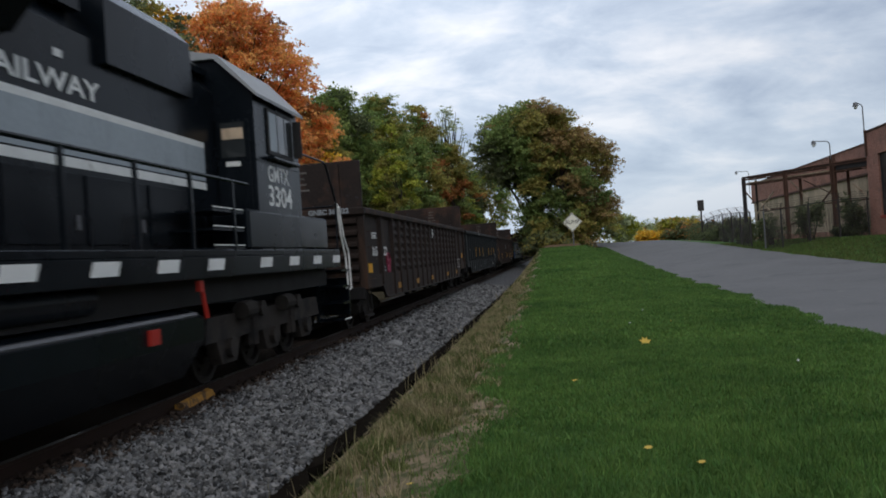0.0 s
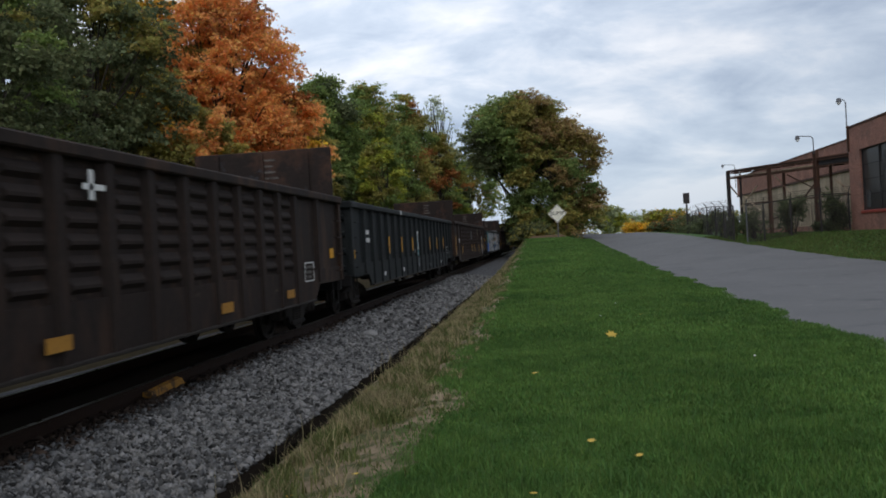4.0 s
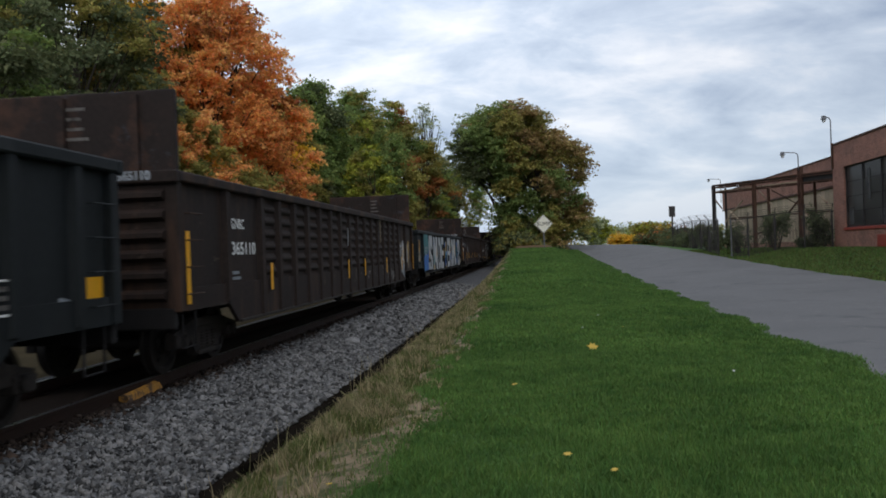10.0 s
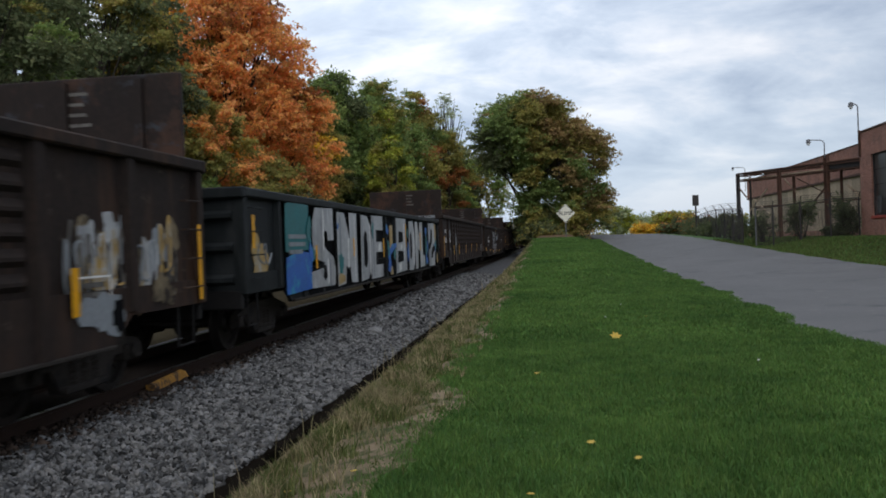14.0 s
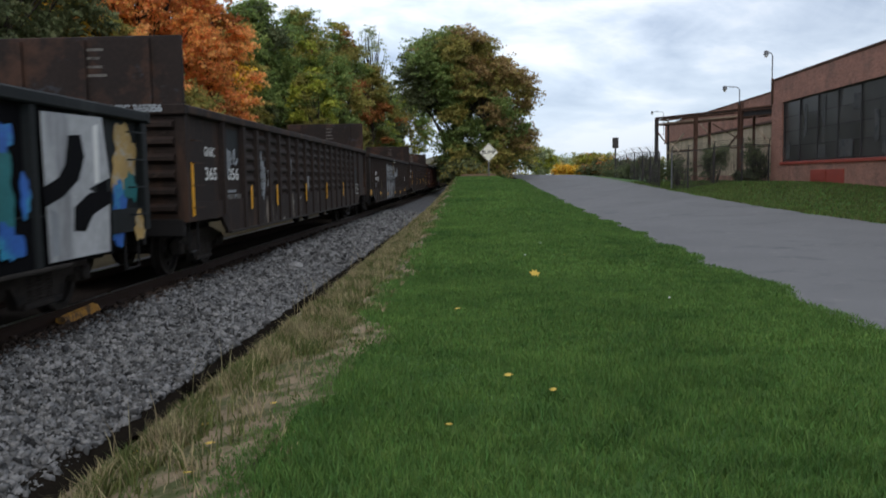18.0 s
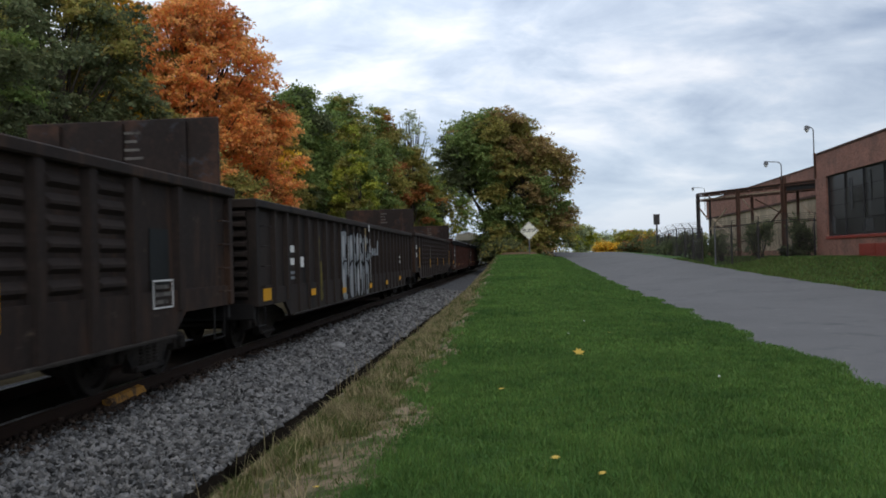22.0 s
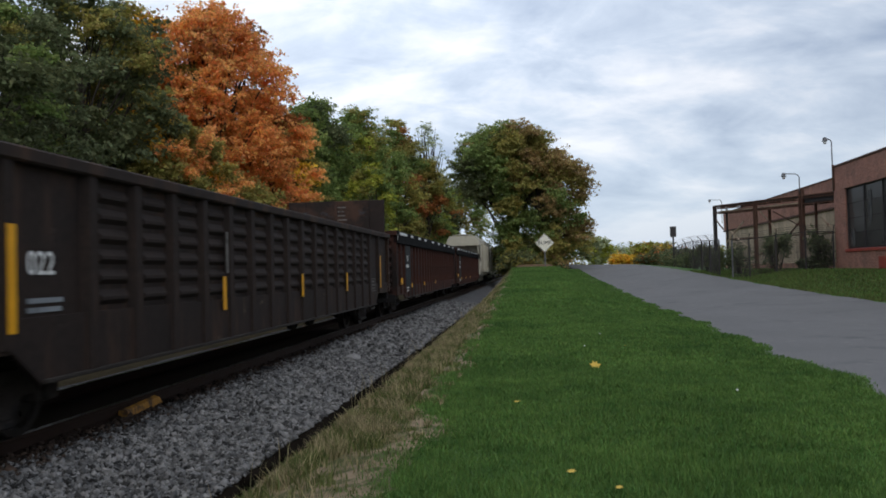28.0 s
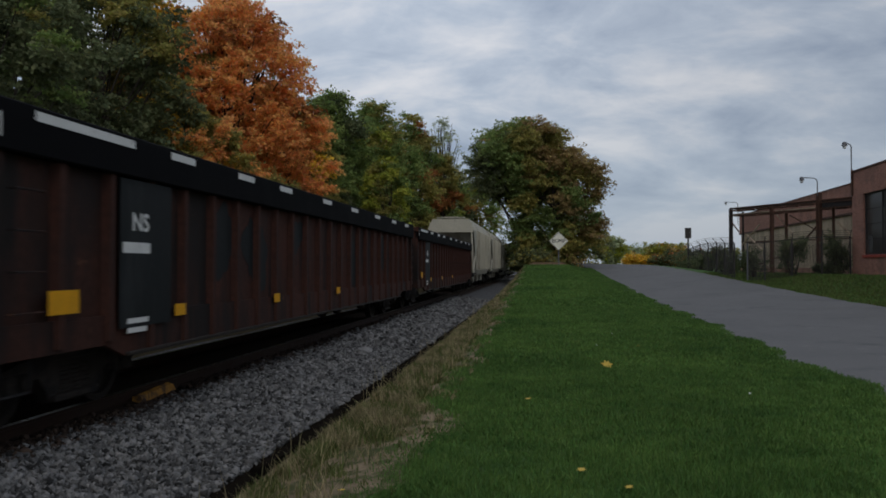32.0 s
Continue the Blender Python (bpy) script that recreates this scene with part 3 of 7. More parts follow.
def track():
    xs, ys = np.linspace(TRACK_X - 2.25, TRACK_X + 3.06, 40), np.linspace(-30, 420, 300)
    tagged(new("ballast_bed", sheet("ballast_bed", xs, ys, M["gravel"], 0.0, bed_z)), "bed of crushed grey ballast stone under the track", "ballast", kind="structure")
    xs, ys = np.linspace(TRACK_X - 1.25, TRACK_X + 1.36, 12), np.linspace(-30, 420, 200)
    tagged(new("stained_bed", sheet("stained_bed", xs, ys, M["bedrust"], 0.012, bed_z)), "rust-brown stained ballast between the rails", "ballast", kind="structure")
    prof = [(-0.07, 0), (0.07, 0), (0.07, 0.012), (0.012, 0.03), (0.012, 0.13), (0.036, 0.14), (0.036, 0.172), (-0.036, 0.172), (-0.036, 0.14), (-0.012, 0.13), (-0.012, 0.03), (-0.07, 0.012)]
    for k, x in enumerate((TRACK_X - 0.7525, TRACK_X + 0.7525)):
        r = thing("rail", "long rusty steel rail on timber ties", "rail", "rails of the track", at=(x, 0, RAIL_Z - 0.172))
        part("rail_web", Build().prism(prof, "y", -30, 420), M["rail"], r)
        part("rail_head", Build().box(-0.034, 0.034, -30, 420, 0.1725, 0.1745), M["tread"], r, "bright worn running surface")
    me = Build().box(-1.28, 1.28, -0.11, 0.11, -0.17, 0.0, 0.012).mesh("tie", M["tie"])
    bed = bpy.data.objects["stained_bed"]
    for i in range(150):
        o = new("tie", me)
        o.location = (TRACK_X + random.uniform(-0.04, 0.04), -4 + i * 0.53, RAIL_Z - 0.174)
        o.rotation_euler = (0, 0, random.uniform(-0.01, 0.01))
        o.parent = bed


ground()
track()


# ---- trees ----
def unit(v):
    return v / np.maximum(np.linalg.norm(v, axis=1), 1e-6)[:, None]


def leaves_mesh(name, rng, lobes, count, size, mat, hollow=0.55, per=22):
    """Leaves in flat drooping sprays round the boughs of a crown, uneven in size and lie."""
    lobes = np.asarray(lobes, float)
    area = lobes[:, 3] * lobes[:, 4]
    m = max(4, count // per)
    pick = rng.choice(len(lobes), m, p=area / area.sum())
    d = unit(rng.normal(size=(m, 3)) + [0, 0, 0.25])
    L = lobes[pick]
    rad = hollow + (1.08 - hollow) * rng.random(m) ** 0.5
    c = L[:, :3] + d * rad[:, None] * np.stack([L[:, 3], L[:, 3], L[:, 4]], -1)
    # each spray points outward and droops
    out = unit(d * 0.8 + L[:, :3] * [0.12, 0.12, 0] + rng.normal(size=(m, 3)) * 0.35) * [1, 1, 0.45] - [0, 0, 0.12]
    out = unit(out)
    side = unit(np.cross(out, [0, 0, 1.0] + rng.normal(size=(m, 3)) * 0.25))
    up = np.cross(side, out)
    reach = size * rng.uniform(1.7, 3.6, m)
    q = np.repeat(np.arange(m), per)
    n = len(q)
    r, w = np.sqrt(rng.random(n)), rng.uniform(0, 2 * math.pi, n)
    u, v = r * np.cos(w), r * np.sin(w) * 0.68
    h = rng.normal(0, 0.13, n) - 0.14 * u * u
    p = c[q] + (out[q] * u[:, None] + side[q] * v[:, None] + up[q] * h[:, None]) * reach[q][:, None]
    nrm = unit(up[q] * 0.75 + d[q] * 0.3 + rng.normal(size=(n, 3)) * 0.5)
    a = unit(np.cross(nrm, rng.normal(size=(n, 3))))
    b = np.cross(nrm, a)
    s = size * (0.5 + 0.8 * rng.random(n))[:, None]
    droop = nrm * s * 0.18
    tip, tail = p + a * s * 0.62 - droop, p - a * s * 0.55 - droop
    l, rr = p + b * s * 0.38 + a * s * 0.08, p - b * s * 0.38 + a * s * 0.05
    verts = np.stack([tail, rr, tip, l], 1).reshape(-1, 3)
    k = np.arange(n)[:, None] * 4
    faces = np.concatenate([k + [[0, 1, 2]], k + [[0, 2, 3]]])
    return raw_mesh(name, verts, faces, mat)


def crown_lobes(rng, height, base, width, n, shape=1.0, lean=(0, 0), lobe=0.3):
    """Lobes filling an uneven egg from base to height."""
    out = []
    mid, half = (height + base) / 2, (height - base) / 2
    for i in range(n):
        t = (i + 0.5) / n
        zz = -1 + 2 * t ** 0.9
        ring = math.sqrt(max(0.04, 1 - abs(zz) ** (2.2 * shape)))
        w = i * 2.39996 + rng.uniform(-0.5, 0.5)
        r = ring * (0.12 + 0.88 * math.sqrt(rng.random())) * (width / 2) * 0.84
        R = (width / 2) * lobe * rng.uniform(0.7, 1.35) * (0.65 + 0.35 * ring)
        out.append((r * math.cos(w) + lean[0] * zz, r * math.sin(w) + lean[1] * zz, mid + zz * half * 0.88, R, R * rng.uniform(0.6, 0.85)))
    return out


def trunk_build(rng, height, base, width, lobes, r0):
    b = Build()
    pts, x, y = [], 0.0, 0.0
    top = base + (height - base) * 0.72
    for i in range(7):
        t = i / 6
        pts.append((x, y, top * t - 0.15))
        x += rng.uniform(-0.12, 0.12)
        y += rng.uniform(-0.12, 0.12)
    for i in range(6):
        b.tube(pts[i], pts[i + 1], r0 * (1 - 0.13 * i) * (1.25 if i == 0 else 1), 9, r0 * (1 - 0.13 * (i + 1)), False)
    for k, lo in enumerate(lobes):
        if k % 2 and len(lobes) > 24:
            continue
        t = min(0.95, max(0.25, (lo[2] * 0.72) / top))
        i = min(5, int(t * 6))
        p = Vector(pts[i])
        q = Vector(lo[:3])
        m = (p + q) / 2 + Vector((rng.uniform(-0.3, 0.3), rng.uniform(-0.3, 0.3), -0.35))
        b.tube(p, m, r0 * 0.30, 5, r0 * 0.2, False)
        b.tube(m, q, r0 * 0.2, 5, r0 * 0.06, False)
    return b


def tree(seed, at, height, width, base, mats, count, size, label, n=34, shape=1.0, lean=(0, 0), lobe=0.3, r0=None, group="trees along the track", hollow=0.55, drift=0.0):
    rng = np.random.default_rng(seed)
    count, size = (int(count * 1.6), size * 0.7) if at[1] < 50 else (int(count * 1.35), size * 0.82)
    lobes = crown_lobes(rng, height, base, width, n, shape, lean, lobe)
    t = thing("tree", label, "tree", group, at=(at[0], at[1], float(land(at[0], at[1])) - 0.1))
    part("trunk", trunk_build(rng, height, base, width, lobes, r0 or height * 0.017), M["bark"], t, smooth=True)
    share = sum(f for _, f in mats)
    # the colour turns across the crown where drift is set
    order = rng.permutation(len(lobes)) if not drift else np.argsort([lo[0] * drift + 0.35 * lo[2] + rng.normal(0, 1.6) for lo in lobes])
    start = 0
    for mat, f in mats:
        k = max(1, round(len(lobes) * f / share))
        some = [lobes[i] for i in order[start:start + k]] or lobes[-2:]
        start += k
        o = new("crown", leaves_mesh("crown", rng, some, int(count * f / share), size, M[mat], hollow))
        o.parent = t
    return t


def bush(seed, at, height, width, mats, count, size, label, group="", name="bush"):
    rng = np.random.default_rng(seed)
    lobes = [(rng.uniform(-0.4, 0.4) * width, rng.uniform(-0.4, 0.4) * width, height * rng.uniform(0.25, 0.72), width * rng.uniform(0.16, 0.3), height * rng.uniform(0.18, 0.3)) for _ in range(14)]
    t = thing(name, label, "bush", group, at=(at[0], at[1], float(land(at[0], at[1])) - 0.05))
    b = Build()
    for lo in lobes:
        b.tube((lo[0] * 0.2, lo[1] * 0.2, 0), lo[:3], 0.03, 5, 0.01, False)
    part("stems", b, M["bark"], t)
    for mat, f in mats:
        o = new("foliage", leaves_mesh("foliage", rng, lobes, int(count * f), size, M[mat], 0.3))
        o.parent = t
    return t


def woods():
    # the maple in full colour and its neighbours beyond the track
    tree(11, (-17.9, 44.5), 17.9, 9.6, 2.6, [("leaf_orange", 0.95), ("leaf_rust", 0.05)], 50000, 0.26, "tall maple in bright orange autumn leaf", 200, 1.0, lobe=0.21, hollow=0.05)
    tree(32, (-14.8, 46.0), 12.4, 5.6, 3.0, [("leaf_orange", 0.9), ("leaf_rust", 0.1)], 10000, 0.27, "young orange maple beside the tall one", 50, lobe=0.24, hollow=0.15)
    tree(33, (-18.4, 40.0), 10.5, 4.4, 0.8, [("leaf_gold", 0.3), ("leaf_olive", 0.7)], 9000, 0.25, "small olive tree turning gold", 50, lobe=0.22, hollow=0.15)
    tree(12, (-21.5, 43.0), 17.6, 8.0, 2.0, [("leaf_gold", 0.5), ("leaf_rust", 0.3), ("leaf_olive", 0.2)], 12000, 0.32, "golden tree behind the orange maple", 60, lobe=0.26, hollow=0.15)
    tree(13, (-19.0, 33.0), 14.6, 9.4, 3.0, [("leaf_dark", 0.72), ("leaf_green", 0.06), ("leaf_olive", 0.22)], 28000, 0.26, "dark green broadleaf tree with bare inner branches", 110, lobe=0.2, hollow=0.1)
    tree(14, (-24.5, 34.0), 14.6, 9.0, 2.0, [("leaf_dark", 1.0)], 30000, 0.28, "dense dark green tree in the wood", 60, lobe=0.26, hollow=0.15)
    tree(15, (-17.2, 23.5), 11.6, 8.0, 1.0, [("leaf_dark", 0.85), ("leaf_green", 0.15)], 25000, 0.21, "dark green tree with low hanging boughs", 90, lobe=0.19, hollow=0.1)
    tree(16, (-19.0, 16.0), 12.5, 9.0, 1.0, [("leaf_dark", 0.6), ("leaf_green", 0.4)], 14000, 0.25, "dark green tree beside the track", 60, lobe=0.2)
    tree(17, (-15.2, 34.0), 8.8, 6.2, 0.5, [("leaf_orange", 0.26), ("leaf_gold", 0.12), ("leaf_olive", 0.47), ("leaf_green", 0.15)], 22000, 0.21, "bushy understorey tree, olive turning orange", 90, lobe=0.2, hollow=0.1)
    tree(30, (-14.6, 40.0), 6.8, 6.0, 0.5, [("leaf_olive", 0.55), ("leaf_dark", 0.2), ("leaf_orange", 0.25)], 16000, 0.22, "bushy olive understorey tree", 60, lobe=0.22, hollow=0.15)
    tree(18, (-16.6, 62.0), 16.0, 7.4, 1.5, [("leaf_green", 0.8), ("leaf_dark", 0.2)], 30000, 0.28, "tall green maple at the wood's edge", 80, 1.0, lobe=0.26, hollow=0.15)
    tree(31, (-16.6, 56.0), 13.0, 5.4, 1.5, [("leaf_olive", 0.6), ("leaf_gold", 0.15), ("leaf_green", 0.25)], 14000, 0.28, "olive-gold tree beside the maples", 50, lobe=0.26, hollow=0.15)
    tree(19, (-12.0, 61.0), 10.4, 4.6, 1.0, [("leaf_lime", 0.55), ("leaf_olive", 0.3), ("leaf_green", 0.15)], 12000, 0.24, "slender yellow-green sapling beside the track", 60, lobe=0.22, hollow=0.15)
    tree(20, (-15.4, 72.0), 17.2, 8.0, 1.0, [("leaf_green", 0.62), ("leaf_lime", 0.13), ("leaf_olive", 0.25)], 22000, 0.29, "green tree turning yellow in places", 70, lobe=0.26, hollow=0.15)
    tree(21, (-13.6, 82.0), 18.2, 6.8, 1.5, [("leaf_olive", 0.55), ("leaf_green", 0.3), ("leaf_rust", 0.15)], 18000, 0.30, "tall olive-brown autumn tree in the wood", 60, lobe=0.26, hollow=0.15)
    tree(22, (-11.9, 96.0), 20.6, 5.8, 6.0, [("leaf_pale", 1.0)], 5200, 0.20, "thin half-bare tree with pale leaves", 110, 1.0, lobe=0.2, hollow=0.05)
    tree(23, (-19.2, 90.0), 21.4, 8.0, 5.0, [("leaf_pale", 0.6), ("leaf_olive", 0.4)], 6400, 0.22, "thin half-bare tree with pale leaves", 110, 1.0, lobe=0.2, hollow=0.05)
    tree(34, (-15.6, 101.0), 19.4, 9.4, 1.0, [("leaf_olive", 0.5), ("leaf_green", 0.3), ("leaf_dark", 0.2)], 22000, 0.32, "tall olive tree deep in the wood", 80, lobe=0.22, hollow=0.15)
    tree(35, (-20.6, 80.0), 17.4, 8.4, 1.0, [("leaf_green", 0.6), ("leaf_olive", 0.4)], 18000, 0.30, "tall green tree deep in the wood", 70, lobe=0.22, hollow=0.15)
    tree(36, (-12.2, 108.0), 15.6, 7.6, 0.5, [("leaf_olive", 0.45), ("leaf_dark", 0.3), ("leaf_rust", 0.1), ("leaf_green", 0.15)], 18000, 0.32, "broad olive-brown tree at the end of the wood", 70, lobe=0.22, hollow=0.15)
    tree(24, (-10.6, 86.0), 14.6, 4.4, 1.0, [("leaf_rust", 0.25), ("leaf_olive", 0.5), ("leaf_green", 0.25)], 11000, 0.28, "small rust-red autumn tree", 44, lobe=0.24, hollow=0.15)
    tree(25, (-10.4, 120.0), 14.6, 10.4, 4.4, [("leaf_olive", 0.55), ("leaf_lime", 0.08), ("leaf_green", 0.37)], 19000, 0.29, "olive-yellow autumn tree beside the track", 80, 1.5, lobe=0.22, hollow=0.15)
    tree(26, (-13.0, 75.0), 14.0, 6.6, 0.5, [("leaf_green", 0.6), ("leaf_olive", 0.4)], 16000, 0.28, "green and olive tree beside the track", 60, lobe=0.26, hollow=0.15)
    tree(27, (-11.2, 104.0), 9.5, 5.0, 0.3, [("leaf_green", 0.7), ("leaf_lime", 0.3)], 9000, 0.30, "small green tree beside the track", 44, lobe=0.26, hollow=0.15)
    tree(29, (-18.6, 52.5), 17.6, 3.6, 8.0, [("leaf_pale", 0.6), ("leaf_olive", 0.4)], 1900, 0.28, "thin airy treetop above the wood", 40, lobe=0.24, hollow=0.1)
    # the broad maple standing alone beside the road, and its lower neighbour
    tree(40, (-2.1, 88.0), 17.2, 13.0, 7.9, [("leaf_dark", 0.16), ("leaf_green", 0.42), ("leaf_olive", 0.24), ("leaf_bronze", 0.18)], 56000, 0.29, "broad maple, green turning bronze, beside the road", 130, 1.5, lobe=0.23, r0=0.42, group="", hollow=0.05, drift=0.7)
    tree(41, (1.5, 86.5), 13.4, 11.4, -0.6, [("leaf_green", 0.34), ("leaf_olive", 0.28), ("leaf_bronze", 0.38)], 52000, 0.29, "low bronze-leaved maple beside the road", 130, 1.8, lobe=0.22, group="", hollow=0.05, drift=0.5)
    for k, (x, y, hh, w) in enumerate(((-1.6, 84.0, 2.6, 3.2), (-0.2, 80.0, 1.6, 3.0), (-2.0, 96.0, 4.5, 4.0), (-1.0, 104.0, 6.0, 5.0), (1.2, 98.0, 5.0, 6.0), (4.6, 100.0, 6.0, 5.0))):
        bush(140 + k, (x, y), hh, w, [("leaf_dark", 0.6), ("leaf_olive", 0.4)], 5000, 0.28, "dark thicket under the maple", "thickets under the maple", "thicket")
    xs, ys = np.linspace(-2.2, 2.9, 30), np.linspace(60, 96, 50)
    me = sheet("leaf_litter", xs, ys, M["litter"], 0.0, lambda X, Y: land(X, Y) - 0.05 + 0.36 * smooth01(Y, 60, 74) * smooth01(X, -2.2, -0.6) * (1 - smooth01(X, 1.8, 2.9)) + 0.03 * np.sin(X * 5 + Y))
    tagged(new("leaf_litter", me), "bank of rusty fallen leaves under the maple", "ground", kind="structure")
    # filling the wood behind
    proto = tree(50, (-27.0, 60.0), 14.0, 9.0, 0.5, [("leaf_dark", 0.8), ("leaf_green", 0.2)], 17000, 0.40, "dark green tree in the wood", 60)
    rng = random.Random(4)
    for k in range(20):
        x, y = rng.uniform(-36, -23), 12 + k * 6.2 + rng.uniform(-2, 2)
        copy_thing(proto, pose(x, y, 0, 0, 0, rng.uniform(0, 360)))
    low = bush(60, (-14.4, 40.0), 4.6, 4.4, [("leaf_dark", 0.6), ("leaf_green", 0.4)], 6000, 0.26, "dark green undergrowth at the edge of the wood", "undergrowth")
    for k in range(22):
        y = 12 + k * 4.6
        copy_thing(low, pose(-14.0 - rng.uniform(0, 3.4), y, -0.1, 0, 0, rng.uniform(0, 360)))
    # beyond the crest of the road
    tree(70, (12.2, 150.0), 6.3, 6.5, 0.2, [("leaf_pale", 0.5), ("leaf_lime", 0.5)], 5000, 0.4, "pale green tree beyond the crest", 30, group="far trees")
    for k, (x, y, h, w, mats) in enumerate(((16.2, 142.0, 3.0, 3.6, [("leaf_gold", 1.0)]), (21.8, 147.0, 5.6, 6.0, [("leaf_lime", 0.3), ("leaf_gold", 0.25), ("leaf_olive", 0.45)]), (21.6, 140.0, 3.6, 6.0, [("leaf_dark", 0.7), ("leaf_rust", 0.3)]), (26.5, 140.0, 3.9, 7.0, [("leaf_dark", 0.8), ("leaf_rust", 0.2)]), (18.2, 180.0, 6.5, 7.0, [("leaf_pale", 1.0)]), (25.5, 190.0, 7.0, 9.0, [("leaf_pale", 0.7), ("leaf_olive", 0.3)]))):
        bush(71 + k, (x, y), h, w, mats, 5200, 0.36, "autumn thicket beyond the crest of the road", "far thickets", "thicket")
    # distant woods that close the horizon
    rng = np.random.default_rng(9)
    lobes = []
    for w in np.linspace(0, 2 * math.pi, 260, endpoint=False):
        r = 420 + rng.uniform(-30, 60)
        h = rng.uniform(5, 9)
        lobes.append((r * math.cos(w), r * math.sin(w), h * 0.55, rng.uniform(5, 8), h * 0.6))
    far = new("far_woods", leaves_mesh("far_woods", rng, lobes, 60000, 1.6, M["leaf_olive"], 0.2))
    tagged(far, "distant wooded skyline", "woods", kind="stuff")


# ---- the factory ----
FX, FD = 17.46, 0.030
FROT = -math.degrees(math.atan(FD))


def factory():
    """The brick hall, its wall running along its own y from the far corner towards the viewer."""
    h = thing("brick_factory", "red brick factory hall with a wide grimy steel window", "factory", at=(FX, 48.0, 0.85))
    h.rotation_euler = (0, 0, radians(FROT))
    top, sill, head = 6.02, 1.24, 4.58
    wl, wr = -1.7, -26.0
    # wall in pieces round the window; local y runs from 0 (corner) to -40
    part("wall", Build().box(0.0, 0.35, wl, 0, -0.6, top - 0.12), M["brick"], h)
    part("wall", Build().box(0.0, 0.35, wr, wl, -0.6, sill - 0.16), M["brick"], h)
    part("wall", Build().box(0.0, 0.35, wr, wl, head, top - 0.12), M["brick"], h)
    part("wall", Build().box(0.0, 0.35, -42, wr, -0.6, top - 0.12), M["brick"], h)
    part("end_wall", Build().box(0.35, 22, -0.35, 0, -0.6, top - 0.12), M["brick"], h)
    part("end_wall", Build().box(0.35, 22, -42, -41.65, -0.6, top - 0.12), M["brick"], h)
    part("rear_wall", Build().box(21.65, 22, -41.65, -0.35, -0.6, top - 0.12), M["brick"], h)
    part("coping", Build().box(-0.05, 0.42, -42.05, 0.05, top - 0.12, top, 0.02), M["ruststeel"], h, "dark metal coping along the parapet")
    part("roof", Build().box(0.42, 21.65, -41.65, -0.35, top - 0.5, top - 0.35), M["dark"], h)
    part("sill", Build().box(-0.07, 0.3, wr - 0.05, wl + 0.05, sill - 0.16, sill, 0.015), M["redpaint"], h, "projecting red sill under the window")
    # dark panel added behind the window in place of the unlit room
    part("interior", Build().box(3.2, 3.3, wr, wl, -0.3, top - 0.6), M["dark"], h, "dark panel standing in for the unlit interior")
    win = part("window", Build().box(0.10, 0.20, wr, wl, head - 0.06, head), M["frame"], h, "multi-pane grimy steel window")
    part("frame_bar", Build().box(0.10, 0.20, wr, wl, sill, sill + 0.06), M["frame"], win)
    n = 10
    step = (wl - wr) / n
    barm = Build().box(-0.05, 0.05, -0.035, 0.035, sill + 0.06, head - 0.06).mesh("mullion", M["frame"])
    for i in range(n + 1):
        o = part("mullion", barm, None, win, at=(0.15, wr + i * step, 0))
    rows = 4
    dz = (head - sill - 0.12) / rows
    hm = Build().box(-0.02, 0.02, wr, wl, -0.012, 0.012).mesh("transom", M["frame"])
    for r in range(1, rows):
        part("transom", hm, None, win, at=(0.15, 0, sill + 0.06 + r * dz))
    pm = Build().box(-0.004, 0.004, -step / 2 + 0.036, step / 2 - 0.036, 0.013, dz - 0.013).mesh("pane", M["grimeglass"])
    rng = random.Random(3)
    for i in range(n):
        for r in range(rows):
            o = part("pane", pm, None, win, at=(0.15, wr + (i + 0.5) * step, sill + 0.06 + r * dz))
            o.rotation_euler = (0, radians(rng.uniform(-1.2, 1.2)), radians(rng.uniform(-1.2, 1.2)))
    for yy, zz, ww, hh in ((-11.0, 3.8, 0.8, 0.7), (-12.9, 2.6, 0.5, 1.3), (-4.9, 3.4, 0.4, 1.6), (-9.9, 1.75, 1.5, 0.8), (-13.9, 1.7, 0.8, 0.7), (-2.4, 1.85, 0.6, 0.9), (-7.3, 3.6, 0.3, 1.5), (-6.9, 1.7, 1.4, 0.6), (-16.5, 2.2, 0.5, 1.6), (-19.0, 1.8, 1.2, 0.8)):
        part("pale_pane", Build().box(0.125, 0.13, yy - ww / 2, yy + ww / 2, zz - hh / 2, zz + hh / 2), M["paleglass"], win, "dull paler pane")
    # the pair of low red hatches
    for k in range(2):
        y1 = -6.13 - k * 2.02
        d = part("hatch", Build().box(-0.04, 0.02, y1 - 1.96, y1, -0.12, 0.78, 0.01), M["redpaint"], h, "low red double hatch")
        for z in (0.05, 0.3, 0.55):
            part("louvre", Build().box(-0.06, -0.042, y1 - 1.82, y1 - 0.14, z - 0.03, z + 0.05), M["redpaint"], d)
    part("downpipe", Build().box(-0.10, 0.0, -0.22, -0.1, 4.6, top + 0.05), M["ruststeel"], h, "rusty downpipe at the corner")


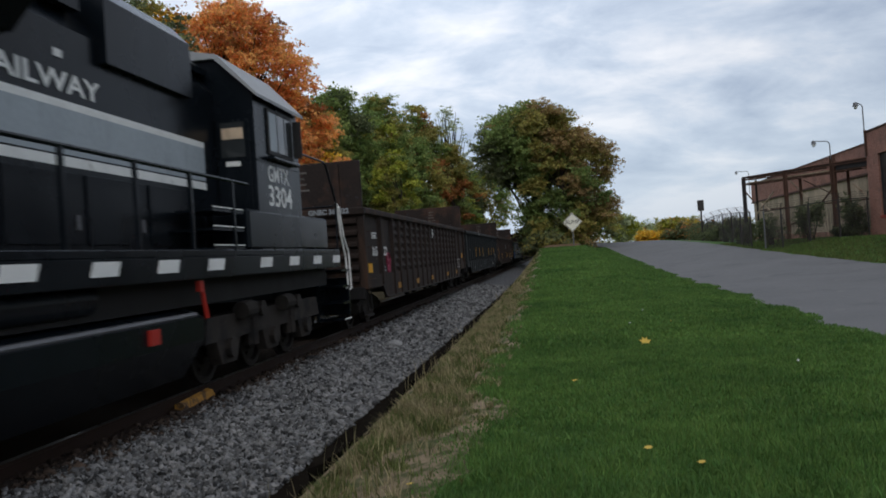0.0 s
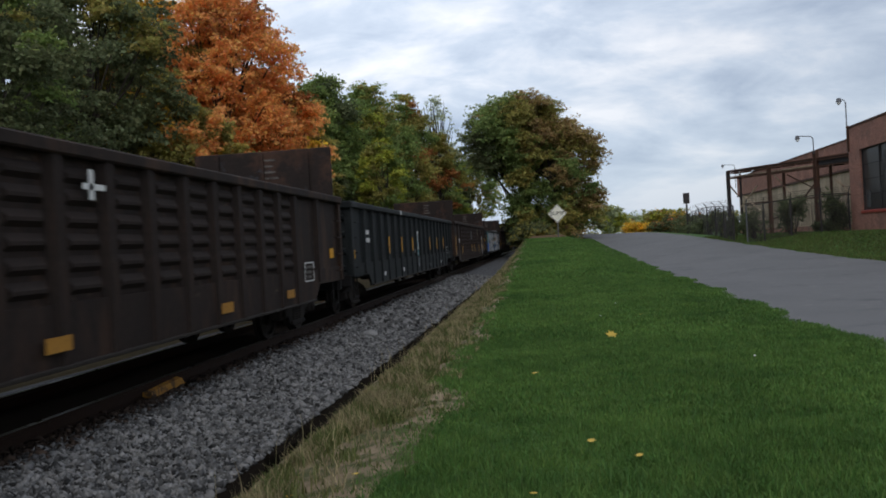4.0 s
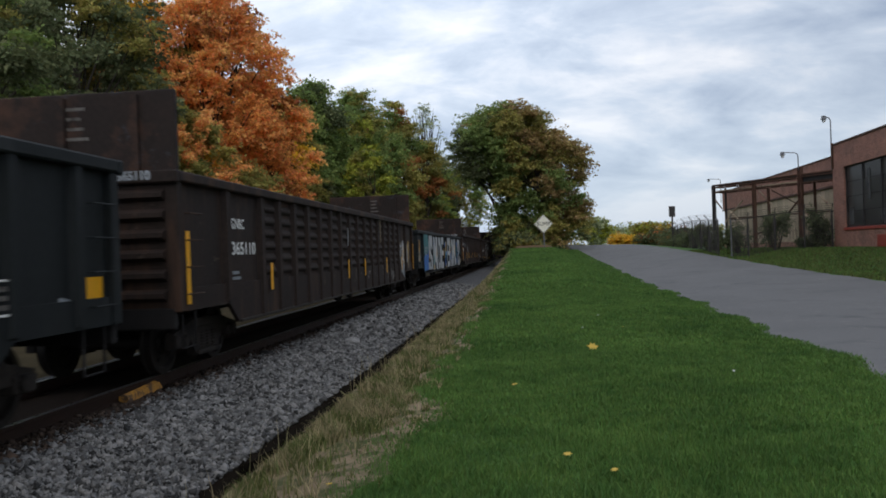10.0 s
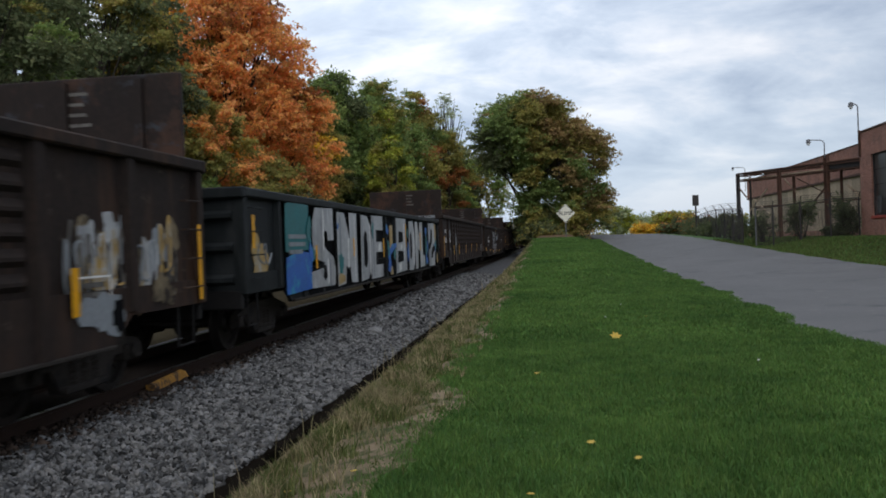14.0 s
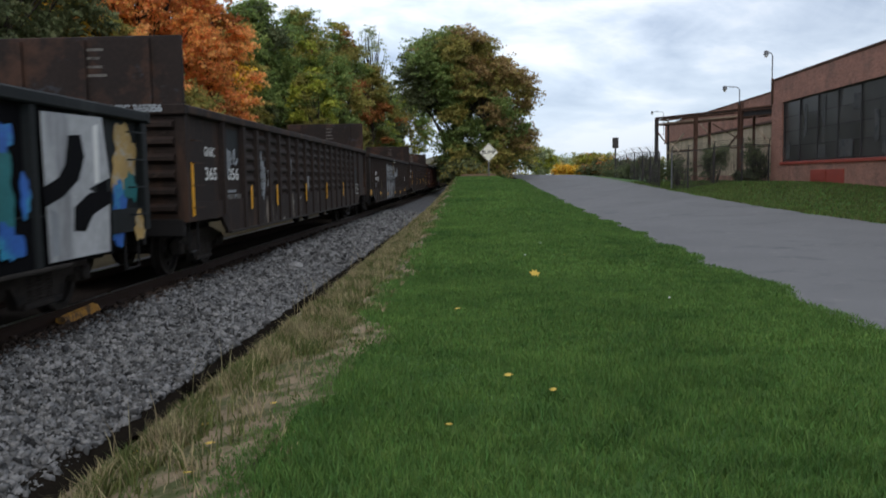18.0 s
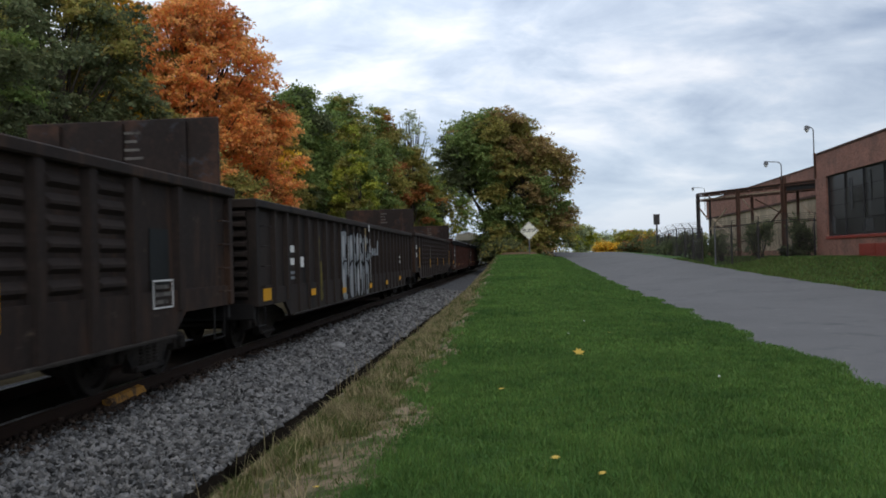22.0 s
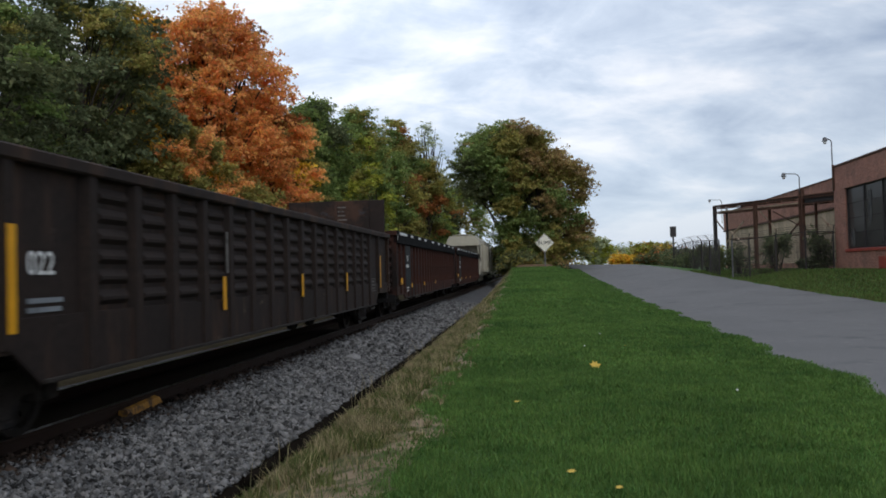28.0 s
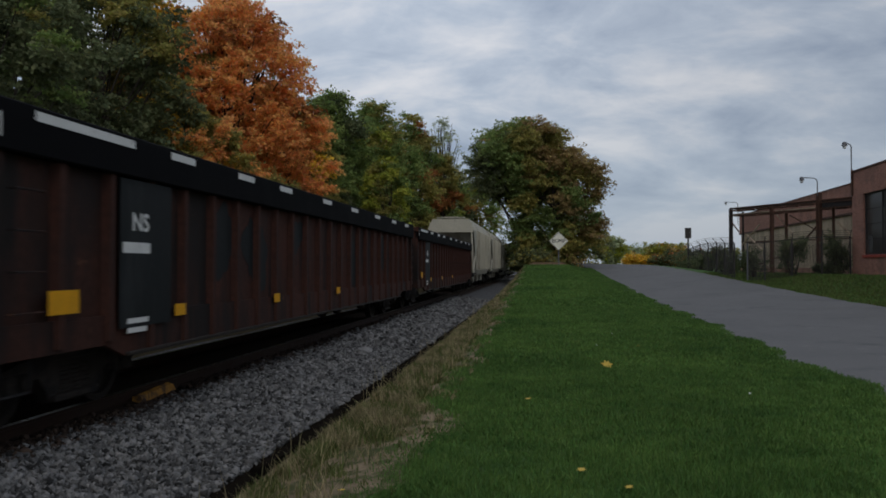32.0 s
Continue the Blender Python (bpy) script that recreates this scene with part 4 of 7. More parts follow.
def annexe():
    h = thing("factory_annexe", "set-back brick annexe with weathered tan boarding", "factory", at=(19.95, 58.0, 0.85))
    h.rotation_euler = (0, 0, radians(FROT))
    top = 5.95
    part("wall", Build().box(0, 0.35, -10, 31, 4.1, top), M["brick"], h)
    part("end_wall", Build().box(0.35, 16, 30.65, 31, -0.5, top), M["brick"], h)
    part("end_wall", Build().box(0.35, 16, -10, -9.65, -0.5, top), M["brick"], h)
    part("coping", Build().box(-0.06, 0.4, -10.05, 31.06, top, top + 0.06, 0.01), M["ruststeel"], h)
    part("roof", Build().box(0.4, 15.6, -9.65, 30.65, top - 0.3, top - 0.15), M["dark"], h)
    part("lintel", Build().box(-0.08, 0.3, -10, 31, 3.95, 4.1, 0.01), M["ruststeel"], h, "rusty steel lintel")
    part("plinth", Build().box(-0.02, 0.35, -10, 31, -0.5, 0.5), M["brick"], h)
    me = Build().box(0.05, 0.12, 0.012, 0.762, 0.5, 3.95, 0.006).mesh("board", M["tan"])
    for i in range(-12, 39):
        part("board", me, None, h, at=(0, i * 0.78, 0))


def lamp(at, z0, arm, up, label):
    """A goose-neck lamp: a thin pole, an arm and a bell-shaped head."""
    t = thing("yard_lamp", label, "lamp", "yard lamps on the factory", at=at)
    part("pole", Build().tube((0, 0, z0), (0, 0, up), 0.035, 8), M["galv"], t)
    pts = [(0, 0, up), (-0.06, 0, up + 0.12), (-0.2, 0, up + 0.2), (-arm, 0, up + 0.25)]
    part("arm", Build().pipe(pts, 0.03, 8), M["galv"], t)
    hd = part("lamp_head", Build().lathe([(0.02, 0.16), (0.12, 0.12), (0.13, 0.0), (0.17, -0.06), (0.165, -0.07), (0.1, -0.05)], (-arm, 0, up + 0.14), "z", 14), M["galv"], t)
    part("bulb", Build().lathe([(0.0, -0.26), (0.09, -0.2), (0.11, -0.08), (0.0, -0.06)], (-arm, 0, up + 0.14), "z", 12), M["white"], hd, "pale glass refractor")
    return t


def pipe_rack():
    """A trestle that leaves the hall's corner at an angle; local y runs along it."""
    t = thing("pipe_rack", "rusted steel trestle carrying pipes past the annexe", "trestle", at=(18.4, 51.0, 0))
    t.rotation_euler = (0, 0, radians(28.6))
    for x, y, top, r, mat in ((0, 10.22, 5.6, 0.10, "frame"), (0, 6.28, 5.62, 0.10, "ruststeel"), (0.5, 5.5, 5.0, 0.07, "ruststeel"), (0, 2.3, 6.1, 0.13, "ruststeel"), (0.6, 1.75, 5.2, 0.06, "ruststeel"), (0.9, 10.0, 5.4, 0.05, "frame")):
        b = Build().box(x - r, x + r, y - r, y - r + 0.03, 0.5, top).box(x - r, x + r, y + r - 0.03, y + r, 0.5, top).box(x - 0.02, x + 0.02, y - r, y + r, 0.5, top)
        p = part("post", b, M[mat], t)
        part("base_plate", Build().box(x - r - 0.1, x + r + 0.1, y - r - 0.1, y + r + 0.1, 0.88, 1.02, 0.01), M["galv"], p)
    for x, z, r, mat in ((-0.02, 5.62, 0.055, "ruststeel"), (0.2, 5.60, 0.04, "galv"), (0.42, 5.62, 0.06, "ruststeel"), (0.64, 5.60, 0.045, "galv"), (0.85, 5.62, 0.05, "ruststeel"), (0.3, 5.20, 0.045, "tan"), (0.6, 5.22, 0.06, "ruststeel")):
        part("pipe", Build().tube((x, -0.5, z), (x, 10.3, z), r, 10), M[mat], t, smooth=True)
    for x in (-0.05, 0.95):
        for z in (5.47, 5.08):
            part("beam", Build().box(x - 0.04, x + 0.04, -0.4, 10.3, z - 0.03, z + 0.03), M["ruststeel"], t)
    cross = Build().box(-0.1, 1.0, -0.04, 0.04, 5.42, 5.52).box(-0.1, 1.0, -0.04, 0.04, 5.06, 5.14).mesh("cross_beam", M["ruststeel"])
    for k in range(9):
        part("cross_beam", cross, None, t, at=(0, -0.2 + k * 1.3, 0))
    part("duct", Build().box(0.05, 1.1, -0.9, 2.15, 5.14, 5.62, 0.03), M["frame"], t, "dark rusted duct entering the hall")
    for x, a, b, r, mat in ((0, (4.96, 1.85), (2.4, 4.08), 0.06, "ruststeel"), (0.5, (6.36, 4.97), (4.89, 3.54), 0.05, "tan"), (0.5, (1.35, 4.23), (0.32, 3.3), 0.07, "tan"), (0.5, (9.3, 3.77), (7.69, 2.59), 0.05, "tan"), (0.5, (7.9, 4.4), (9.7, 2.95), 0.05, "tan"), (0, (10.1, 4.6), (9.4, 3.9), 0.05, "ruststeel"), (0.9, (6.3, 2.2), (9.9, 1.2), 0.05, "ruststeel"), (0.9, (5.6, 4.9), (2.2, 3.2), 0.04, "ruststeel")):
        part("brace", Build().tube((x, a[0], a[1]), (x, b[0], b[1]), r, 6), M[mat], t)
    part("rail_bar", Build().tube((0.9, 0, 3.2), (0.9, 10.0, 3.2), 0.05, 6), M["ruststeel"], t)


def fence_run(t, pts, first, lean):
    tops = []
    for k, (x, y) in enumerate(pts):
        z = float(land(x, y))
        pale = first and k == len(pts) - 1
        part("post", Build().tube((x, y, z - 0.3), (x, y, z + 2.2), 0.045, 8).tube((x, y, z + 2.2), (x + lean[0], y + lean[1], z + 2.55), 0.025, 6), M["galv"] if pale else M["frame"], t, "pale end post" if pale else "")
        tops.append((x, y, z))
    wire, strands = Build(), Build()
    for (x0, y0, z0), (x1, y1, z1) in zip(tops, tops[1:]):
        n = 22
        for i in range(n + 1):
            for sgn in (1, -1):
                a, c = i / n, min(1, max(0, i / n + sgn * 0.30))
                wire.tube((x0 + (x1 - x0) * a, y0 + (y1 - y0) * a, z0 + (z1 - z0) * a + 0.05), (x0 + (x1 - x0) * c, y0 + (y1 - y0) * c, z0 + (z1 - z0) * c + 2.18), 0.006, 3, cap=False)
        part("top_rail", Build().tube((x0, y0, z0 + 2.2), (x1, y1, z1 + 2.2), 0.03, 6), M["frame"], t)
        for f in (0.35, 0.68, 1.0):
            strands.tube((x0 + lean[0] * f, y0 + lean[1] * f, z0 + 2.2 + 0.35 * f), (x1 + lean[0] * f, y1 + lean[1] * f, z1 + 2.2 + 0.35 * f), 0.010, 4, cap=False)
    part("wire_mesh", wire, M["frame"], t, "rusty chain-link mesh")
    part("barbed_wire", strands, M["frame"], t)


def fence():
    t = thing("chain_link_fence", "rusty chain-link fence between the hall and the road", "fence", "chain-link fences")
    fence_run(t, [(17.3, 47.9), (15.8, 48.0), (14.2, 48.1), (12.7, 48.1), (11.75, 48.1)], True, (0.0, -0.2))
    t = thing("chain_link_fence", "tall chain-link fence topped with barbed wire along the road", "fence", "chain-link fences")
    fence_run(t, [(11.8, 51.5), (12.1, 55.5), (12.5, 60.0), (13.0, 65.5), (13.6, 72.0), (14.3, 79.0), (15.0, 86.0)], False, (-0.3, 0.0))
    # dark box on a post at the fence
    x, y = 14.0, 80.0
    z = float(land(x, y))
    c = thing("roadside_cabinet", "dark metal box on a post beside the fence", "cabinet", at=(x, y, z))
    part("post", Build().box(-0.07, 0.07, -0.07, 0.07, -0.3, 5.05 - z), M["frame"], c)
    box = part("box", Build().box(-0.27, 0.27, -0.2, 0.2, 3.85 - z + 0.3, 5.12 - z, 0.03), M["frame"], c)
    part("lid", Build().box(-0.3, 0.3, -0.24, 0.22, 5.12 - z, 5.16 - z, 0.01), M["frame"], box)
    for k, (x, y, h, w) in enumerate(((13.0, 51.2, 2.2, 1.5), (14.7, 49.6, 2.5, 1.5), (17.05, 49.2, 2.6, 1.3), (16.5, 49.0, 1.0, 1.2), (13.6, 63.0, 2.2, 2.4), (14.2, 70.0, 2.0, 3.0), (14.6, 76.0, 2.0, 3.2), (15.4, 84.0, 2.2, 3.4), (16.2, 92.0, 2.6, 4.2), (12.9, 57.0, 1.7, 1.6))):
        bush(90 + k, (x, y), h, w, [("leaf_dark", 1.0)], 5200, 0.09, "dark shrub growing against the fence", "shrubs by the factory", "shrub")


def road_sign():
    z = float(land(1.13, 55.0))
    t = thing("warning_sign", "weathered pale diamond warning sign on a thin post", "road sign", at=(1.13, 55.0, 1.35))
    s = 0.65
    face = part("sign_plate", Build().prism([(0, -s), (s, 0), (0, s), (-s, 0)], "y", -0.006, 0.006), M["signface"], t)
    face.location = (0, 0, 1.83)
    part("post", Build().box(-0.035, 0.035, 0.012, 0.07, -0.9, 2.2), M["galv"], t, "rusty steel post")
    rim = Build()
    for a, b in zip([(0, -s), (s, 0), (0, s), (-s, 0)], [(s, 0), (0, s), (-s, 0), (0, -s)]):
        rim.tube((a[0] * 0.93, -0.008, a[1] * 0.93), (b[0] * 0.93, -0.008, b[1] * 0.93), 0.012, 4)
    part("border", rim, M["dark"], face)
    word = bpy.data.curves.new("lettering", "FONT")
    word.body, word.size, word.align_x, word.align_y, word.extrude = "BUMP", 0.36, "CENTER", "CENTER", 0.002
    word.materials.append(M["dark"])
    o = new("lettering", word)
    o.parent, o.location, o.rotation_euler = face, (0, -0.012, 0), (radians(90), 0, 0)


def small_things():
    b = thing("yellow_block", "worn yellow-painted timber lying beside the rail", "timber", at=(-5.07, 10.03, -0.245))
    b.rotation_euler = (radians(1.5), radians(-6), radians(3.2))
    part("timber", Build().prism([(-0.07, 0.0), (0.065, 0.0), (0.055, 0.10), (0.0, 0.128), (-0.06, 0.11)], "y", -0.53, 0.44).prism([(-0.065, 0.0), (0.06, 0.0), (0.03, 0.085), (-0.05, 0.10)], "y", 0.44, 0.54), M["yellow"], b)
    me = Build().prism([(0.0, -0.06), (0.012, -0.03), (0.05, -0.035), (0.03, -0.005), (0.06, 0.02), (0.025, 0.022), (0.02, 0.05), (0.0, 0.03), (-0.022, 0.052), (-0.025, 0.02), (-0.06, 0.018), (-0.03, -0.008), (-0.048, -0.038), (-0.012, -0.03)], "z", 0.0, 0.005).mesh("fallen_leaf", M["leaf_yellow"])
    for x, y, s in ((0.96, 11.85, 2.6), (-0.13, 8.74, 1.0), (0.3, 5.69, 1.0), (0.59, 5.27, 0.8), (-0.1, 4.5, 0.7), (1.7, 14.5, 0.9), (-1.5, 4.4, 0.8), (-1.3, 5.1, 0.7), (-1.7, 4.9, 0.9), (-1.45, 3.9, 0.8), (-2.05, 4.6, 0.8)):
        o = new("fallen_leaf", me)
        o.location = (x, y, float(land(x, y)) + 0.045)
        o.scale = (s * 0.62, s * 0.62, s * 0.62)
        o.rotation_euler = (random.uniform(-0.15, 0.3) + (0.7 if s > 2 else 0), random.uniform(-0.15, 0.15), random.uniform(0, 6) if s < 2 else 0.3)
        tagged(o, "fallen yellow leaf lying on the lawn", "leaf", "fallen leaves")
    for x, y in ((2.34, 9.3), (1.43, 16.5), (0.98, 14.4)):
        d = thing("clover_flower", "small white clover flower in the lawn", "flower", "lawn flowers", at=(x, y, float(land(x, y))))
        part("bloom", Build().lathe([(0.0, 0.0), (0.012, 0.004), (0.015, 0.012), (0.008, 0.02), (0, 0.022)], (0, 0, 0.05), "z", 8), M["white"], d)
        part("stem", Build().tube((0, 0, -0.01), (0, 0, 0.052), 0.003, 4), M["blade"], d)
    rock = Build()
    bm = bmesh.new()
    bmesh.ops.create_icosphere(bm, subdivisions=2, radius=1)
    rng = random.Random(1)
    for v in bm.verts:
        v.co = Vector((v.co.x * 0.17, v.co.y * 0.24, v.co.z * 0.09)) * rng.uniform(0.85, 1.12)
    bm.verts.index_update()
    rock.add([tuple(v.co) for v in bm.verts], [tuple(v.index for v in f.verts) for f in bm.faces])
    bm.free()
    o = part("rock", rock, M["stone"])
    o.location = (-3.68, 16.5, float(bed_z(-3.68, 16.5)) + 0.05)
    tagged(o, "large pale stone lying on the ballast", "rock")
    o = new("rock", o.data.copy())
    o.data.materials.clear()
    o.data.materials.append(M["under"])
    o.location, o.scale, o.rotation_euler = (-4.68, 13.89, float(bed_z(-4.68, 13.89)) + 0.04), (0.7, 0.5, 0.6), (0.1, 0, 0.6)
    tagged(o, "small dark lump lying on the ballast", "rock")


woods()
factory()
annexe()
lamp((FX - 0.02, 48.0, 0), 5.4, 0.36, 8.25, "goose-neck lamp on the corner of the brick hall")
lamp((17.22, 53.05, 0), 5.9, 0.94, 6.82, "goose-neck lamp on the trestle")
lamp((21.9, 94.0, 0), 6.0, 1.3, 8.45, "goose-neck lamp on the annexe roof")
pipe_rack()
fence()
road_sign()
small_things()


# ---- the train ----
def text_mesh(body, size, mat, wide=1.0, bold=0.0):
    c = bpy.data.curves.new("lettering", "FONT")
    c.body, c.size, c.extrude, c.offset = body, size, 0.0015, bold
    c.resolution_u = 4
    o = bpy.data.objects.new("lettering", c)
    me = bpy.data.meshes.new_from_object(o)
    bpy.data.objects.remove(o)
    me.transform(Matrix.Diagonal((wide, 1, 1, 1)))
    me.materials.clear()
    me.materials.append(mat)
    return me


def lettering(parent, body, y, z, height, width, mat, x, bold=0.0):
    """Letters on a side that faces +x, between y and y + width, standing on z."""
    me = text_mesh(body, 1.0, mat, bold=bold)
    xs = [v.co.x for v in me.vertices]
    ys = [v.co.y for v in me.vertices]
    me.transform(Matrix.Diagonal((width / (max(xs) - min(xs)), height / (max(ys) - min(ys)), 1, 1)) @ Matrix.Translation((-min(xs), -min(ys), 0)))
    o = part("lettering", me, None, parent)
    o.matrix_local = pose(x, y, z, 90, 0, 90)
    return o


def slab(parent, name, y0, y1, z0, z1, mat, x, label="", t=0.004):
    return part(name, Build().box(x, x + t, y0, y1, z0, z1), mat, parent, label)


WHEELS, CARS = [], []


def wheelset_mesh():
    b = Build()
    b.tube((-1.0, 0, 0), (1.0, 0, 0), 0.085, 12)
    for s in (-1, 1):
        c = s * 0.7525
        b.lathe([(0.085, s * 0.09), (0.16, s * 0.085), (0.18, s * 0.03), (0.33, s * 0.02), (0.36, s * 0.07), (0.435, s * 0.07), (0.44, s * -0.03), (0.468, s * -0.045), (0.468, s * -0.075), (0.36, s * -0.07), (0.33, s * -0.03), (0.18, s * -0.03), (0.085, s * -0.07)], (c, 0, 0), "x", 28)
        # lightening marks on the wheel plate
        for k in range(3):
            w = k * 2.0944
            b.tube((c + s * 0.03, 0.25 * math.cos(w), 0.25 * math.sin(w)), (c + s * 0.055, 0.25 * math.cos(w), 0.25 * math.sin(w)), 0.03, 6)
        b.lathe([(0.0, s * 0.25), (0.07, s * 0.25), (0.09, s * 0.22), (0.09, s * 0.1)], (s * 0.8, 0, 0), "x", 12)
    return b.mesh("wheelset", M["wheel"])


WHEELSET = wheelset_mesh()


def truck_meshes():
    prof = [(-1.15, 0.36), (-1.15, 0.58), (-0.95, 0.62), (-0.55, 0.72), (0.55, 0.72), (0.95, 0.62), (1.15, 0.58), (1.15, 0.36), (0.95, 0.36), (0.92, 0.46), (0.60, 0.46), (0.42, 0.22), (-0.42, 0.22), (-0.60, 0.46), (-0.92, 0.46), (-0.95, 0.36)]
    f = Build().prism(prof, "x", -0.06, 0.06)
    f.box(-0.10, 0.10, -1.14, -0.78, 0.36, 0.55, 0.02).box(-0.10, 0.10, 0.78, 1.14, 0.36, 0.55, 0.02).box(-0.085, 0.085, -0.42, 0.42, 0.60, 0.74, 0.02).box(-0.11, 0.11, -0.40, 0.40, 0.19, 0.27, 0.02)
    frame_me = f.mesh("side_frame", M["truckdust"])
    coil = [(0.0, 0.28)]
    for k in range(6):
        z = 0.28 + k * 0.045
        coil += [(0.085, z + 0.004), (0.085, z + 0.026), (0.062, z + 0.033), (0.062, z + 0.041)]
    spring_me = Build().lathe(coil + [(0.0, 0.56)], (0, 0, 0), "z", 10).mesh("spring", M["truckdust"])
    return frame_me, spring_me


SIDE_FRAME, SPRINGS = truck_meshes()
AXLE_CAP = Build().lathe([(0.0, 0.08), (0.075, 0.07), (0.09, 0.03), (0.09, -0.06), (0.0, -0.07)], (0, 0, 0), "x", 12).mesh("axle_cap", M["dusty"])


def freight_truck(car, y, axle=0.9):
    t = part("truck", Build().box(-0.9, 0.9, -0.2, 0.2, 0.42, 0.78, 0.02).tube((0, 0, 0.7), (0, 0, 0.95), 0.2, 12), M["under"], car, "two-axle freight truck", at=(0, y, 0))
    for s in (-1, 1):
        part("side_frame", SIDE_FRAME, None, t, at=(s * 1.02, 0, 0))
        for d in (-0.2, 0.0, 0.2):
            part("spring", SPRINGS, None, t, at=(s * 1.03, d, 0))
        for d in (-0.96, 0.96):
            part("axle_cap", AXLE_CAP, None, t, at=(s * 1.1, d * 0.94, 0.46))
    for dy in (-axle, axle):
        w = part("wheelset", WHEELSET, None, t, at=(0, dy, 0.44))
        WHEELS.append((w, dy, 0.44))
    return t


def coupler(car, y, s):
    b = Build().box(-0.09, 0.09, min(0, s * 0.55), max(0, s * 0.55), -0.09, 0.09, 0.02)
    b.box(-0.16, 0.14, min(s * 0.45, s * 0.72), max(s * 0.45, s * 0.72), -0.14, 0.14, 0.04)
    part("coupler", b, M["under"], car, at=(0, y, 0.84))


def side_sill(car, L, sx, hw, low, ends, mat, run=(1.75, 2.15)):
    """The deep lower edge: shallow over the trucks, deeper between them."""
    a, c = run
    x0, x1 = (hw - 0.06, hw) if sx > 0 else (-hw, -hw + 0.06)
    b = Build()
    # drawn in strips so that the long face stays convex
    b.box(x0, x1, 0, a, ends, ends + 0.30).box(x0, x1, L - a, L, ends, ends + 0.30)
    b.prism([(a, ends), (c, low), (c, ends + 0.30), (a, ends + 0.30)], "x", x0, x1).prism([(L - a, ends), (L - c, low), (L - c, ends + 0.30), (L - a, ends + 0.30)], "x", x0, x1)
    b.box(x0, x1, c, L - c, low, ends + 0.30)
    o = part("side_sill", b, mat, car)
    part("sill_flange", Build().box(x0 - 0.03, x1 + 0.05, c, L - c, low, low + 0.04, 0.008), M["dusty"], car, "dust-caked bottom flange")
    return o


